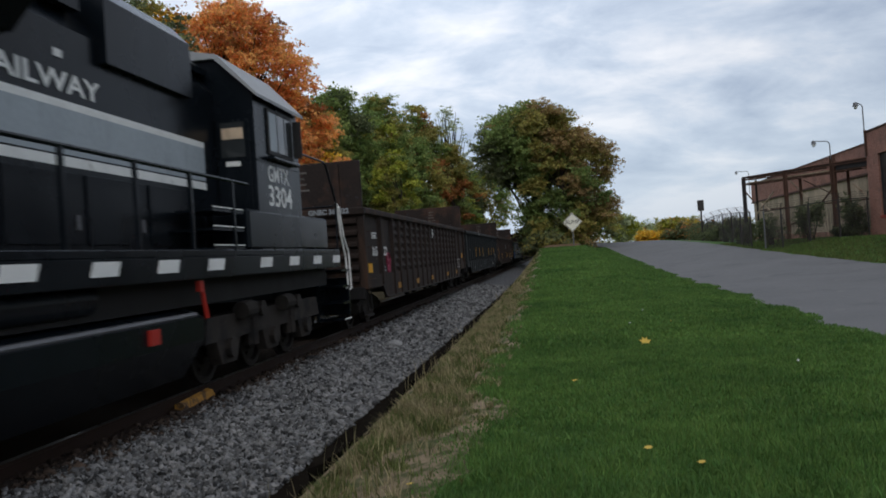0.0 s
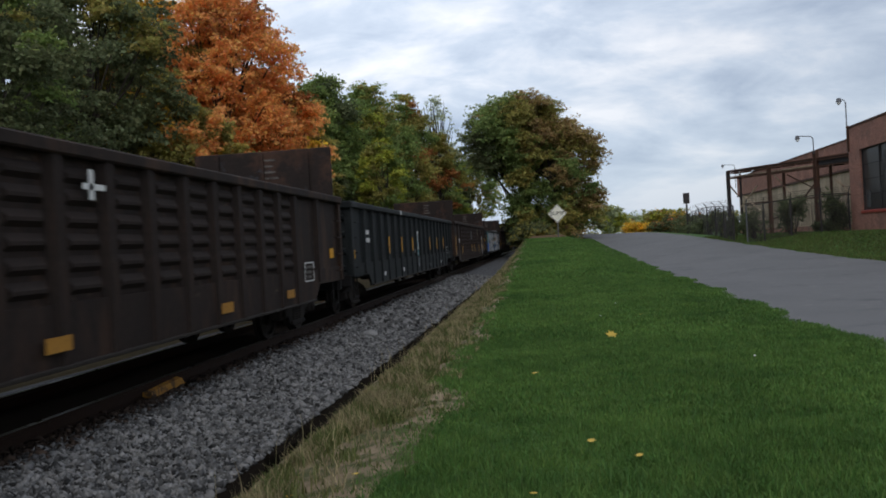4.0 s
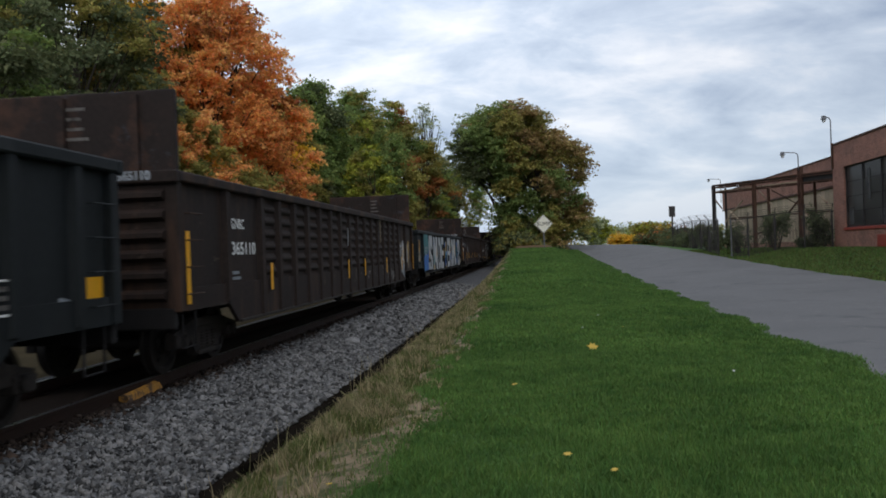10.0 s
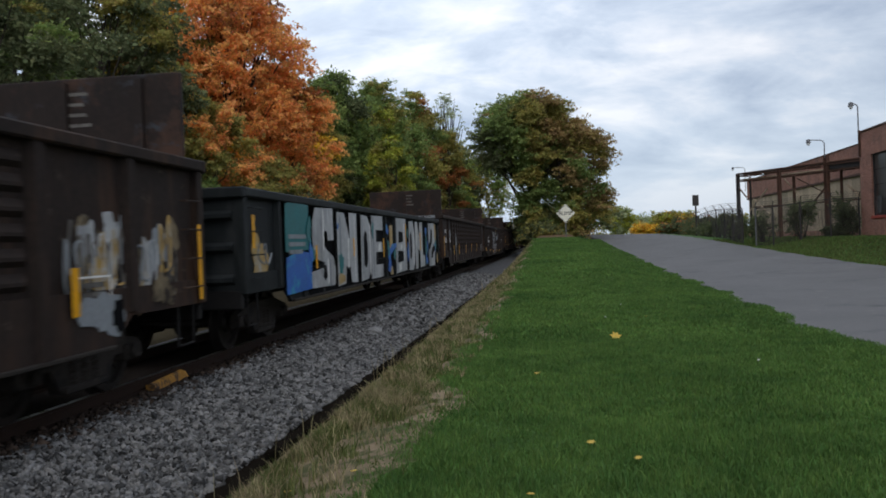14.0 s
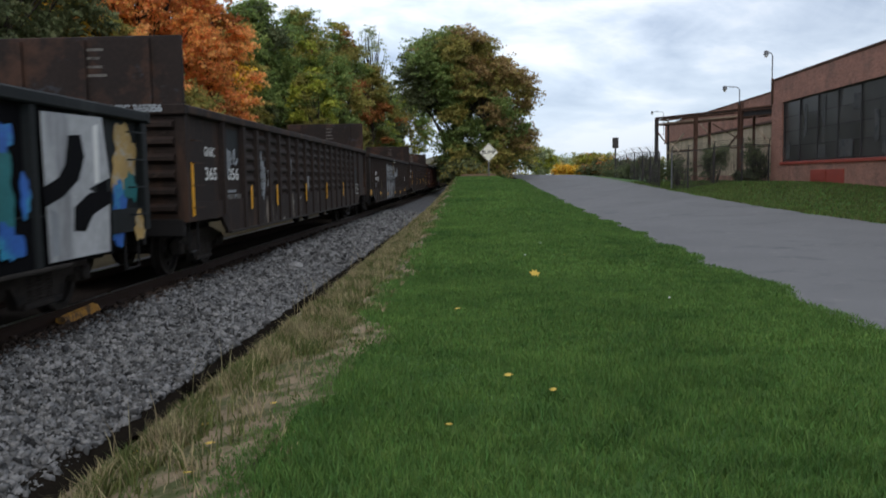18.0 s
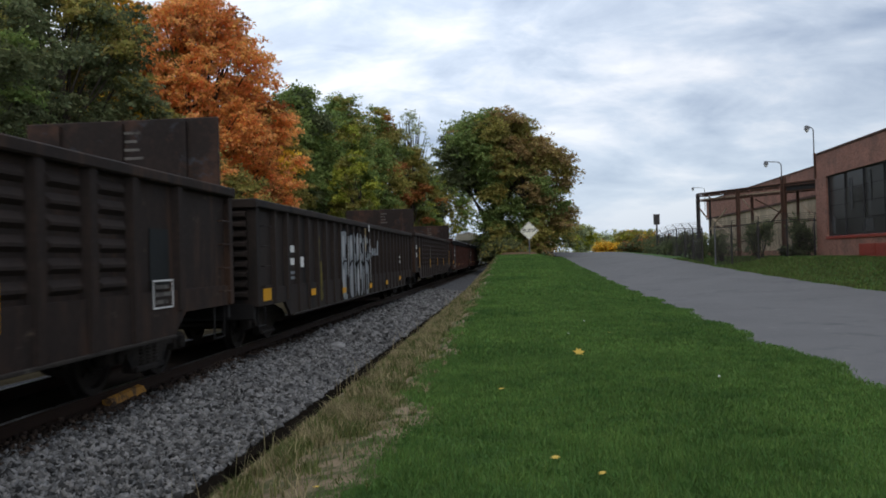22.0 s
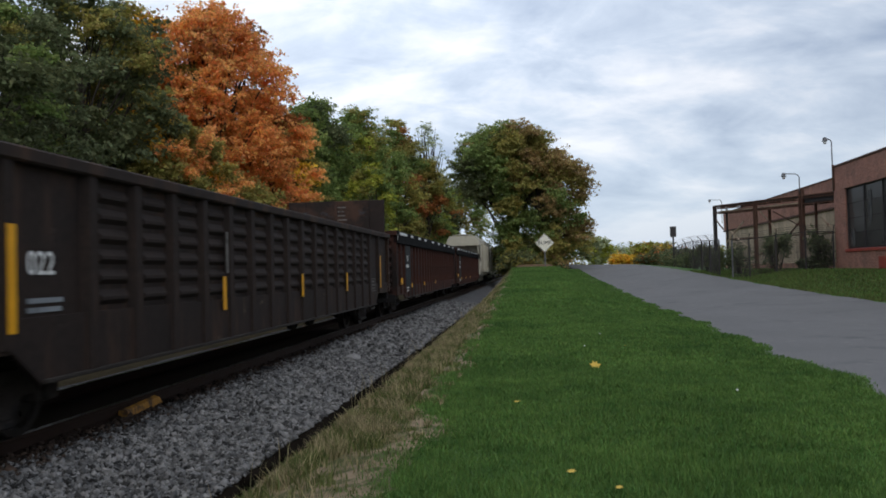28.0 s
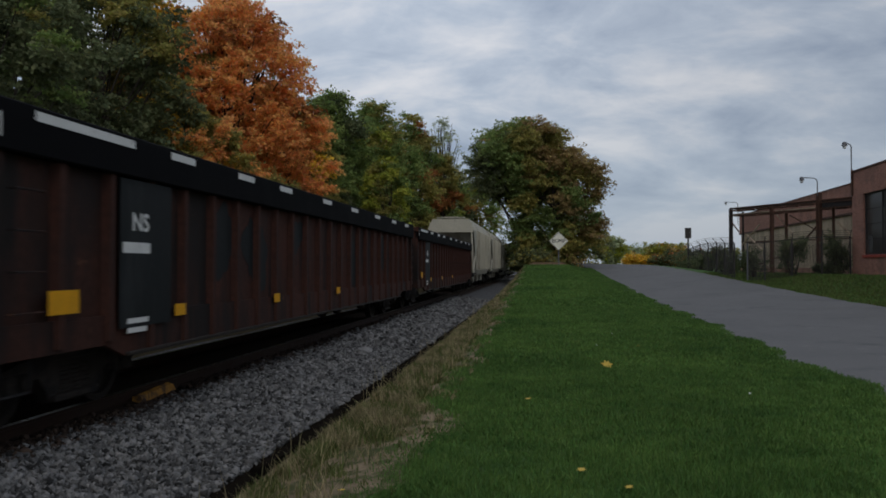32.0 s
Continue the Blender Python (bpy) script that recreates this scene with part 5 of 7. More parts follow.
def gondola(y0, L, mat, label, posts, ribs, top=2.74, low=0.62, ends=0.93, bulk=(False, False), chord=0.14, post_w=0.13, end_ribs=6, group="gondola cars"):
    car = thing("gondola_car", label, "gondola", group)
    hw = 1.50
    CARS.append((car, y0))
    for sx in (1, -1):
        x0, x1 = (hw - 0.03, hw - 0.015) if sx > 0 else (-hw + 0.015, -hw + 0.03)
        part("side_plate", Build().box(x0, x1, 0.04, L - 0.04, ends + 0.25, top - 0.05), mat, car)
        a, c = (hw - 0.05, hw + 0.10) if sx > 0 else (-hw - 0.10, -hw + 0.05)
        part("top_chord", Build().box(a, c, -0.02, L + 0.02, top - chord, top, 0.02), mat, car, "heavy top rail, bent and worn")
        side_sill(car, L, sx, hw + 0.03, low, ends, mat)
    shape = [(0, -post_w), (0.085, -post_w * 0.55), (0.085, post_w * 0.55), (0, post_w)]
    short = Build().prism(shape, "z", ends + 0.04, top - chord).mesh("post", mat)
    full = Build().prism(shape, "z", low + 0.042, top - chord).mesh("post", mat)
    for k, y in enumerate(posts):
        pm = full if 2.3 < y < L - 2.3 else short
        part("post", pm, None, car, at=(hw - 0.015, y, 0))
        o = part("post", pm, None, car, at=(-hw + 0.015, y, 0))
        o.rotation_euler = (0, 0, math.pi)
    # pressed corrugations, one pressing between each pair of posts
    for a, c in ribs:
        b = Build()
        w = (c - a) / 2 - post_w - 0.02
        for i in range(6):
            z = ends + 0.36 + i * (top - ends - 0.62) / 5.6
            b.add([(0, -w, z), (0, w, z), (0.05, w - 0.05, z + 0.05), (0.05, -w + 0.05, z + 0.05), (0.05, w - 0.05, z + 0.085), (0.05, -w + 0.05, z + 0.085), (0, w, z + 0.16), (0, -w, z + 0.16)], [(0, 1, 2, 3), (3, 2, 4, 5), (5, 4, 6, 7), (0, 3, 5, 7), (1, 6, 4, 2)])
        me = b.mesh("corrugation", mat)
        part("corrugation", me, None, car, at=(hw - 0.015, (a + c) / 2, 0))
        o = part("corrugation", me, None, car, at=(-hw + 0.015, (a + c) / 2, 0))
        o.rotation_euler = (0, 0, math.pi)
    part("floor", Build().box(-hw + 0.04, hw - 0.04, 0.05, L - 0.05, ends + 0.1, ends + 0.2), M["under"], car)
    part("centre_sill", Build().box(-0.25, 0.25, 0.0, L, 0.68, ends + 0.1), M["under"], car)
    for y, s in ((0.0, -1), (L, 1)):
        e = part("end_wall", Build().box(-hw + 0.03, hw - 0.03, y - 0.03, y + 0.03, ends, top - 0.1), mat, car)
        for i in range(end_ribs):
            z = ends + 0.14 + i * (top - ends - 0.4) / (end_ribs - 0.5)
            yy = y + s * 0.03
            b = Build().prism([(yy, z), (yy + s * 0.10, z + 0.05), (yy + s * 0.10, z + 0.11), (yy, z + 0.16)], "x", -hw + 0.1, hw - 0.1)
            part("end_rib", b, mat, e)
        part("end_chord", Build().box(-hw - 0.1, hw + 0.1, min(y, y + s * 0.12), max(y, y + s * 0.12), top - chord - 0.02, top + 0.004, 0.02), mat, car)
        part("corner_post", Build().box(hw - 0.10, hw + 0.07, y - 0.08 - 0.04 * s, y + 0.08 - 0.04 * s, ends, top - chord, 0.015), mat, car)
        part("corner_post", Build().box(-hw - 0.07, -hw + 0.10, y - 0.08 - 0.04 * s, y + 0.08 - 0.04 * s, ends, top - chord, 0.015), mat, car)
        part("end_sill", Build().box(-hw, hw, y - 0.05, y + 0.05, ends - 0.22, ends + 0.06, 0.02), M["under"], car)
        coupler(car, y, s)
        # grab irons and a sill step at the corner
        for z in (1.15, 1.5, 1.85, 2.2):
            yy = y - s * 0.18
            g = Build().pipe([(hw + 0.06, yy, z), (hw + 0.13, yy, z), (hw + 0.13, yy - s * 0.42, z), (hw + 0.06, yy - s * 0.42, z)], 0.011, 5)
            part("grab_iron", g, mat, car)
        g = Build().pipe([(hw - 0.02, y - s * 0.2, ends), (hw - 0.02, y - s * 0.2, 0.45), (hw - 0.02, y - s * 0.6, 0.45), (hw - 0.02, y - s * 0.6, ends)], 0.018, 5)
        part("sill_step", g, M["under"], car)
    for y, has in zip((0.12, L - 0.35), bulk):
        if has:
            p = part("bulkhead", Build().box(-hw - 0.02, hw + 0.02, y - 0.05, y + 0.05, top - 0.06, top + 1.06, 0.015), M["bulkhead"], car, "tall rusted steel bulkhead plate")
            for x in (-1.0, 0.0, 1.0):
                part("stiffener", Build().box(x - 0.05, x + 0.05, y - 0.11, y - 0.05, top, top + 1.0), M["bulkhead"], p)
            for i in range(4):
                part("stencil", Build().box(0.05, 0.05 + (0.26, 0.2, 0.24, 0.3)[i], y - 0.054, y - 0.051, top + 0.84 - i * 0.13, top + 0.88 - i * 0.13), M["stencil_grey"], p)
    for y in (1.95, L - 1.95):
        freight_truck(car, y)
    # brake gear and pipes slung below
    part("brake_rigging", Build().box(-0.5, 0.3, L / 2 - 0.9, L / 2 + 0.5, 0.5, 0.9, 0.05).tube((0.6, L / 2 - 0.4, 0.72), (0.6, L / 2 + 0.5, 0.72), 0.2, 12).tube((0.75, 3.5, 0.85), (0.75, L - 3.5, 0.85), 0.025, 6), M["under"], car)
    return car


def reflector(car, y0, y, z, tall=True, mat="reflector"):
    if tall:
        slab(car, "reflector", y - y0 - 0.06, y - y0 + 0.06, z - 0.23, z + 0.23, M["reflector"], 1.574, "yellow reflective strip")
    else:
        slab(car, "reflector", y - y0 - 0.20, y - y0 + 0.20, z - 0.07, z + 0.07, M[mat], 1.595, "yellow reflective strip")


def end_posts(L, first, n):
    """Two wide plain bays at each end and n bays between."""
    a = first[-1]
    return list(first) + [a + (L - 2 * a) * i / n for i in range(1, n)] + [L - y for y in reversed(first)]


def bars(car, y0, y1, z0, z1, rows, mat, x):
    """Small writing that cannot be read, as bars."""
    h = (z1 - z0) / rows
    rng = random.Random(int(y0 * 100))
    for i in range(rows):
        w = rng.uniform(0.75, 1.0)
        slab(car, "stencil", y0, y0 + (y1 - y0) * w, z0 + i * h + h * 0.2, z0 + i * h + h * 0.75, mat, x)


def stencil_box(car, y0, y1, z0, z1, x, mat="white"):
    """A white-outlined label box with small writing inside."""
    for a, b, c, d in ((y0, y1, z0, z0 + 0.02), (y0, y1, z1 - 0.02, z1), (y0, y0 + 0.02, z0, z1), (y1 - 0.02, y1, z0, z1)):
        slab(car, "stencil_frame", a, b, c, d, M[mat], x)
    bars(car, y0 + 0.06, y1 - 0.06, z0 + 0.04, z1 - 0.04, 3, M["stencil_grey"], x)


def ribbed_gondola(y0, L, number, label, ly=0.76, lz=0.0, joined=False, first=(1.45, 2.85), wide=(0.56, 0.58), step=0.98, small=1.75):
    posts = end_posts(L, first, 15)
    inner = posts[1:-1]
    car = gondola(y0, L, M["gon_brown"], label, posts, list(zip(inner, inner[1:])), bulk=(True, True))
    xs = 1.50 - 0.010
    lettering(car, "GNBC", ly, 2.13 + lz, 0.16, 0.55, M["white"], xs, 0.01)
    a, b = number[:3], number[3:]
    if joined:
        lettering(car, number, ly, 1.73 + lz, 0.2, 1.05, M["white"], xs, 0.012)
    else:
        lettering(car, a, ly, 1.73 + lz, 0.22, wide[0], M["white"], xs, 0.012)
        lettering(car, b, ly + step, 1.73 + lz, 0.22, wide[1], M["white"], xs, 0.012)
    me = text_mesh("GNBC " + number, 0.15, M["graf_grey"], 1.0, 0.008)
    o = part("lettering", me, None, car)
    o.matrix_local = pose(0.35, -0.126, 2.63, 90, 0, 0)
    bars(car, small, small + 0.7, 1.25, 1.42, 2, M["graf_grey"], xs)
    stencil_box(car, L - 2.74, L - 2.16, 1.02, 1.38, 1.534, "stencil_grey" if small == 2.0 else "white")
    return car, xs


def graffiti_box(car, ya, yb, z0, z1, mat, x, name="graffiti_letter"):
    """One spray-painted block letter: a slab with bevelled, uneven corners."""
    rng = random.Random(int(ya * 37))
    j = lambda: rng.uniform(-0.05, 0.05)
    poly = [(ya + j(), z0 + j()), (yb + j(), z0 + j()), (yb + j() + 0.03, (z0 + z1) / 2), (yb + j(), z1 + j()), ((ya + yb) / 2, z1 + 0.05 + j()), (ya + j(), z1 + j()), (ya - 0.03 + j(), (z0 + z1) / 2)]
    return part(name, Build().prism(poly, "x", x, x + 0.004), mat, car)


def blob(car, y, z, w, h, mat, x, seed, name="graffiti_paint"):
    rng = random.Random(seed)
    n, poly = 36, []
    p, q, s = rng.uniform(0, 6), rng.uniform(0, 6), rng.uniform(0, 6)
    for k in range(n):
        a = k / n * 2 * math.pi
        r = 0.82 + 0.16 * math.sin(2 * a + p) + 0.12 * math.sin(3 * a + q) + 0.09 * math.sin(7 * a + s) + rng.uniform(-0.05, 0.05)
        poly.append((y + w / 2 * math.cos(a) * r, z + h / 2 * math.sin(a) * r))
    return part(name, Build().prism(poly, "x", x, x + 0.004), mat, car)


def bubble(car, y0, y1, z0, z1, mat, x, seed, name="graffiti_letter"):
    """A swollen rounded letter shape."""
    rng = random.Random(seed)
    n, poly = 28, []
    for k in range(n):
        w = k / n * 2 * math.pi
        c, s = math.cos(w), math.sin(w)
        r = rng.uniform(0.97, 1.04)
        poly.append(((y0 + y1) / 2 + (y1 - y0) / 2 * r * math.copysign(abs(c) ** 0.6, c), (z0 + z1) / 2 + (z1 - z0) / 2 * r * math.copysign(abs(s) ** 0.6, s)))
    return part(name, Build().prism(poly, "x", x, x + 0.003), mat, car)


def scribble(car, y, z, w, h, mat, x, seed, n=9):
    """A quick spray-can stroke."""
    rng = random.Random(seed)
    pts, a = [], rng.uniform(0, 6)
    for k in range(n):
        a += rng.uniform(1.2, 2.4)
        pts.append((x, y + w * (k / (n - 1) - 0.5) + 0.25 * w * math.cos(a), z + h / 2 * math.sin(a) * rng.uniform(0.5, 1.0)))
    fine = []
    for i in range(len(pts) - 1):
        p0, p1, p2, p3 = (Vector(pts[min(max(i + q, 0), len(pts) - 1)]) for q in (-1, 0, 1, 2))
        for t in (0, 0.25, 0.5, 0.75):
            fine.append(tuple(0.5 * (2 * p1 + (p2 - p0) * t + (2 * p0 - 5 * p1 + 4 * p2 - p3) * t * t + (3 * p1 - p0 - 3 * p2 + p3) * t ** 3)))
    return part("graffiti_scrawl", Build().pipe(fine, 0.016, 4), mat, car)


def train():
    # --- first ribbed gondola ---
    y0 = 17.25
    car, xs = ribbed_gondola(y0, 19.85, "365022", "dirty brown ribbed gondola with bulkheads and pink scrawl", 0.94, -0.07, first=(1.77, 3.2), wide=(0.55, 0.64), step=1.07)
    slab(car, "reflector", 0.42, 0.86, 1.28, 1.51, M["reflector"], 1.49, "yellow reflective square")
    for y in (20.72, 23.62, 26.55, 30.45, 33.27):
        reflector(car, y0, y, 0.87, False, "yellow")
    slab(car, "reflector", 19.1, 19.4, 1.42, 1.62, M["reflector"], 1.49, "yellow reflective square")
    p = [(2.45, 1.62), (2.6, 1.72), (2.8, 1.71), (2.93, 1.57), (2.85, 1.37), (2.7, 1.22), (2.6, 1.02), (2.55, 0.97)]
    blob(car, 2.7, 1.45, 0.52, 0.5, M["graf_pink"], 1.4885, 11)
    part("graffiti_scrawl", Build().pipe([(1.496, a, b) for a, b in p], 0.02, 5), M["graf_pink"], car, "pink spray-paint scrawl")
    part("graffiti_scrawl", Build().pipe([(1.496, a, b) for a, b in [(2.45, 1.62), (2.5, 1.37), (2.75, 1.42), (2.55, 1.52), (2.85, 1.57), (2.55, 1.27), (2.65, 1.17)]], 0.02, 5), M["graf_pink"], car)
    slab(car, "paint_mark", 9.96, 10.04, 2.2, 2.5, M["white"], 1.575)
    slab(car, "paint_mark", 9.85, 10.25, 2.3, 2.36, M["white"], 1.575)
    bars(car, 0.15, 0.4, 1.0, 1.16, 1, M["graf_tan"], 1.49)

    # --- smooth black-green gondola ---
    y0, L = 38.15, 20.7
    posts = [0.35 + 1.033 * i for i in range(1, 20)]
    car = gondola(y0, L, M["gon_black"], "smooth black-green gondola with yellow reflective strips", posts, [], top=2.70, end_ribs=4, post_w=0.11)
    for y in (42.62, 44.7, 46.82, 51.02, 53.13, 55.33):
        reflector(car, y0, y, 1.65)
    slab(car, "reflector", 20.05, 20.48, 1.23, 1.45, M["reflector"], 1.49, "yellow reflective square")
    slab(car, "reflector", 0.15, 0.5, 1.36, 1.56, M["reflector"], 1.49, "yellow reflective square")
    slab(car, "placard", 9.83, 10.47, 1.46, 2.1, M["white"], 1.49, "white panel of a painted emblem")
    leaf = [(9.97, 1.82), (10.0, 1.96), (10.1, 2.03), (10.2, 2.0), (10.26, 1.9), (10.22, 1.78), (10.24, 1.66), (10.3, 1.56), (10.22, 1.52), (10.14, 1.6), (10.13, 1.76), (10.1, 1.84), (10.04, 1.8)]
    part("emblem", Build().prism(leaf, "x", 1.4945, 1.498), M["graf_teal"], car, "dark green curled emblem")
    part("emblem", Build().pipe([(1.4965, a, b) for a, b in ((10.22, 2.03), (10.34, 1.96), (10.38, 1.8), (10.36, 1.64), (10.26, 1.54), (10.12, 1.52), (10.03, 1.6))], 0.014, 5), M["graf_grey"], car)
    slab(car, "placard", 9.86, 10.46, 1.17, 1.43, M["graf_teal"], 1.4945, "green band under the emblem")
    slab(car, "stencil", 9.92, 10.40, 1.27, 1.34, M["graf_grey"], 1.499)
    part("paint_mark", Build().prism([(10.10, 1.15), (10.20, 1.15), (10.19, 0.99), (10.25, 0.98), (10.16, 0.8), (10.06, 0.97), (10.12, 0.99)], "x", 1.5345, 1.5385), M["graf_grey"], car, "pale painted arrow")
    for y, z, w in ((9.36, 1.41, 0.13), (13.1, 0.84, 0.12), (16.12, 0.87, 0.10)):
        slab(car, "paint_mark", y - w / 2, y + w / 2, z - 0.05, z + 0.05, M["graf_grey"], 1.5345)
    stencil_box(car, 18.55, 18.95, 1.16, 1.48, 1.534)
    bars(car, 3.4, 3.95, 1.2, 1.4, 2, M["graf_grey"], 1.49)
    bars(car, 1.75, 2.3, 1.7, 2.1, 2, M["white"], 1.49)
    blob(car, 19.85, 1.15, 0.4, 0.3, M["graf_grey"], 1.49, 7)
    for y in (3.75, 6.85, 16.4):
        slab(car, "paint_mark", y, y + 0.18, 0.8, 0.92, M["white"], 1.535)
    slab(car, "paint_mark", 6.4, 6.6, 2.56, 2.70, M["white"], 1.602)

    # --- second ribbed gondola ---
    y0, L = 60.4, 20.8
    car, xs = ribbed_gondola(y0, L, "365110", "dirty brown ribbed gondola with bulkheads and faded scrawls", 2.02, -0.08, True, first=(1.72, 3.28))
    slab(car, "reflector", 0.16, 0.28, 1.02, 1.97, M["reflector"], 1.575, "yellow reflective strip")
    for y, z in ((64.04, 1.27), (70.02, 1.25), (72.02, 1.25), (75.35, 1.24), (78.36, 1.24)):
        reflector(car, y0, y, z)
    slab(car, "reflector", 20.62, 20.72, 0.98, 1.92, M["reflector"], 1.575, "yellow reflective strip")
    scribble(car, 9.86, 2.1, 0.16, 0.6, M["graf_grey"], 1.53, 25)
    for k, y in enumerate((18.1, 18.7, 19.3, 19.9)):
        scribble(car, y, 1.5 + 0.1 * (k % 2), 0.42, 0.9, M["graf_tan" if k % 2 else "graf_grey"], 1.5, 26 + k, 8)
    bays = [(a + 0.15, b - 0.15) for a, b in zip(end_posts(L, (1.72, 3.28), 15), end_posts(L, (1.72, 3.28), 15)[1:])]
    for a, b in bays[7:15]:
        slab(car, "flaking_paint", a, b, 0.70 if a > 12 else 0.8, 1.26, M["flaking"], 1.534, "flaking pale paint")
    for k, (y, z, w, h, m) in enumerate(((18.45, 1.5, 0.9, 0.9, "worntag"), (18.5, 1.0, 0.9, 0.55, "graf_grey"), (18.95, 1.55, 0.55, 0.8, "graf_grey"), (19.3, 1.35, 0.5, 0.9, "worntag"), (19.75, 1.65, 0.5, 0.65, "graf_grey"), (20.1, 1.75, 0.35, 0.55, "worntag"), (19.75, 1.15, 0.6, 0.45, "worntag"), (18.75, 1.85, 0.4, 0.35, "graf_white"), (18.3, 1.75, 0.3, 0.45, "graf_white"))):
        blob(car, y, z, w, h, M[m], 1.5345 + 0.0006 * k if z < 1.2 else 1.488 + 0.0006 * k, 300 + k, "worn_tag")
    for k, (y, z, w, h) in enumerate(((18.5, 1.35, 0.5, 0.5), (18.9, 1.3, 0.3, 0.7), (19.35, 1.2, 0.35, 0.4), (18.75, 0.95, 0.3, 0.35))):
        blob(car, y, z, w, h, M["ink"] if k % 2 else M["graf_tan"], 1.5405 if z < 1.2 else 1.495, 320 + k, "worn_tag")
    for k, y in enumerate((18.2, 18.6, 19.0, 19.5, 20.0)):
        scribble(car, y, 1.45, 0.34, 1.0, M["graf_white" if k % 2 else "stencil_grey"], 1.497, 330 + k, 10)
    blob(car, 16.2, 0.9, 0.7, 0.4, M["stencil_grey"], 1.5345, 340)
    slab(car, "paint_mark", 13.93, 14.05, 1.92, 2.60, M["worntag"], 1.575)

    # --- gondola covered in block-letter graffiti ---
    y0, L = 82.65, 20.4
    posts = [1.55 + (L - 3.1) * i / 14 for i in range(15)]
    car = gondola(y0, L, M["gon_black"], "black gondola covered in silver block-letter graffiti", posts, [], top=2.50, end_ribs=3, post_w=0.09, low=0.66)
    X = 1.576
    slab(car, "black_ground", 3.0, 19.35, 1.24, 2.34, M["ink"], 1.486, "black paint behind the letters")
    slab(car, "black_ground", 3.1, 19.35, 0.70, 1.22, M["ink"], 1.5315)
    blob(car, 0.75, 1.4, 0.7, 1.0, M["graf_tan"], 1.492, 41)
    slab(car, "reflector", 0.25, 0.36, 1.6, 2.1, M["reflector"], 1.576)
    graffiti_box(car, 1.75, 3.05, 1.5, 2.36, M["graf_teal"], X)
    graffiti_box(car, 1.75, 3.2, 0.78, 1.45, M["graf_blue"], X)
    bars(car, 1.9, 2.9, 1.45, 1.85, 3, M["graf_grey"], X + 0.005)
    top_z, low_z = 2.33, 0.75
    fills = (
        [(3.28, 1.72), (3.33, 2.08), (3.52, 2.33), (4.75, 2.36), (4.76, 1.72), (4.36, 1.70), (4.30, 1.90), (4.06, 1.88), (4.02, 1.62), (4.30, 1.50), (4.70, 1.38), (4.86, 1.10), (4.78, 0.80), (3.20, 0.82), (3.18, 1.12), (4.02, 1.18), (4.10, 1.28), (3.62, 1.34), (3.38, 1.50)],
        [(5.03, low_z), (5.08, 2.30), (5.66, 2.30), (6.12, 1.72), (6.10, 2.32), (6.78, 2.31), (6.75, low_z), (6.20, 0.78), (6.10, 1.12), (5.74, 1.14), (5.68, 0.78)],
        [(7.14, low_z), (7.22, 2.31), (7.90, 2.28), (8.22, 2.02), (8.29, 1.50), (8.18, 1.0), (7.88, 0.78)],
        [(8.22, low_z), (8.34, 2.32), (9.66, top_z), (9.66, 1.96), (8.82, 1.97), (8.80, 1.66), (9.54, 1.66), (9.60, 1.40), (8.76, 1.40), (8.75, 1.08), (9.62, 1.08), (9.60, low_z)],
        [(11.44, low_z), (11.55, 2.34), (13.10, 2.35), (13.15, 0.78)],
        [(13.58, 0.76), (13.62, 2.28), (14.35, 2.30), (14.64, 2.0), (14.70, 1.45), (14.60, 0.95), (14.30, 0.74)],
        [(14.78, low_z), (14.80, 2.30), (15.30, 2.30), (15.64, 1.72), (15.74, 2.30), (16.30, 2.32), (16.30, 1.20), (16.76, 1.14), (16.74, 0.80), (15.78, 0.77), (15.72, 1.30), (15.38, 1.44), (15.26, 0.76)],
        [(17.76, 0.74), (17.74, 2.30), (19.10, 2.33), (19.24, 1.62), (18.70, 1.50), (19.20, 1.30), (19.16, 0.74)])
    for f in fills:
        part("graffiti_letter", Build().prism(f, "x", X, X + 0.004), M["graf_white"], car, "silver block letter")
    holes = (
        [(7.42, 1.12), (7.44, 1.78), (7.58, 1.95), (7.76, 1.88), (7.84, 1.50), (7.80, 1.18), (7.62, 1.04)],
        [(11.85, 1.62), (11.88, 1.96), (12.55, 1.94), (12.58, 1.66)],
        [(11.70, 1.05), (11.75, 1.40), (12.60, 1.36), (12.62, 1.08)],
        [(13.80, 1.15), (13.80, 1.80), (13.95, 1.96), (14.10, 1.85), (14.14, 1.35), (14.0, 1.08)],
        [(18.02, 1.62), (18.18, 1.76), (18.28, 2.08), (18.55, 2.10), (18.62, 1.86), (18.46, 1.60), (18.10, 1.42), (17.72, 1.32), (17.70, 1.52)],
        [(18.30, 1.04), (18.34, 1.30), (18.70, 1.45), (19.26, 1.46), (19.22, 1.32), (18.76, 1.20), (18.56, 1.02)],
        [(3.95, 1.0), (4.0, 1.22), (4.16, 1.24), (4.22, 1.0), (4.08, 0.92)])
    for f in holes:
        part("graffiti_outline", Build().prism(f, "x", X + 0.005, X + 0.008), M["ink"], car)
    # bright strokes and drips on the silver, some painting light along the posts
    for y, z0, z1, w in ((4.02, 1.5, 2.33, 0.07), (5.95, 1.1, 1.75, 0.10), (8.1, 0.85, 2.1, 0.07), (9.2, 1.42, 1.64, 0.3), (12.05, 0.8, 1.04, 0.4), (12.75, 1.1, 2.2, 0.10), (12.3, 1.42, 1.6, 0.3), (14.42, 0.9, 2.0, 0.10), (15.05, 1.5, 2.25, 0.10), (16.05, 0.9, 2.2, 0.09), (18.9, 1.55, 2.25, 0.12), (6.55, 0.8, 2.25, 0.05), (4.3, 0.85, 1.35, 0.1)):
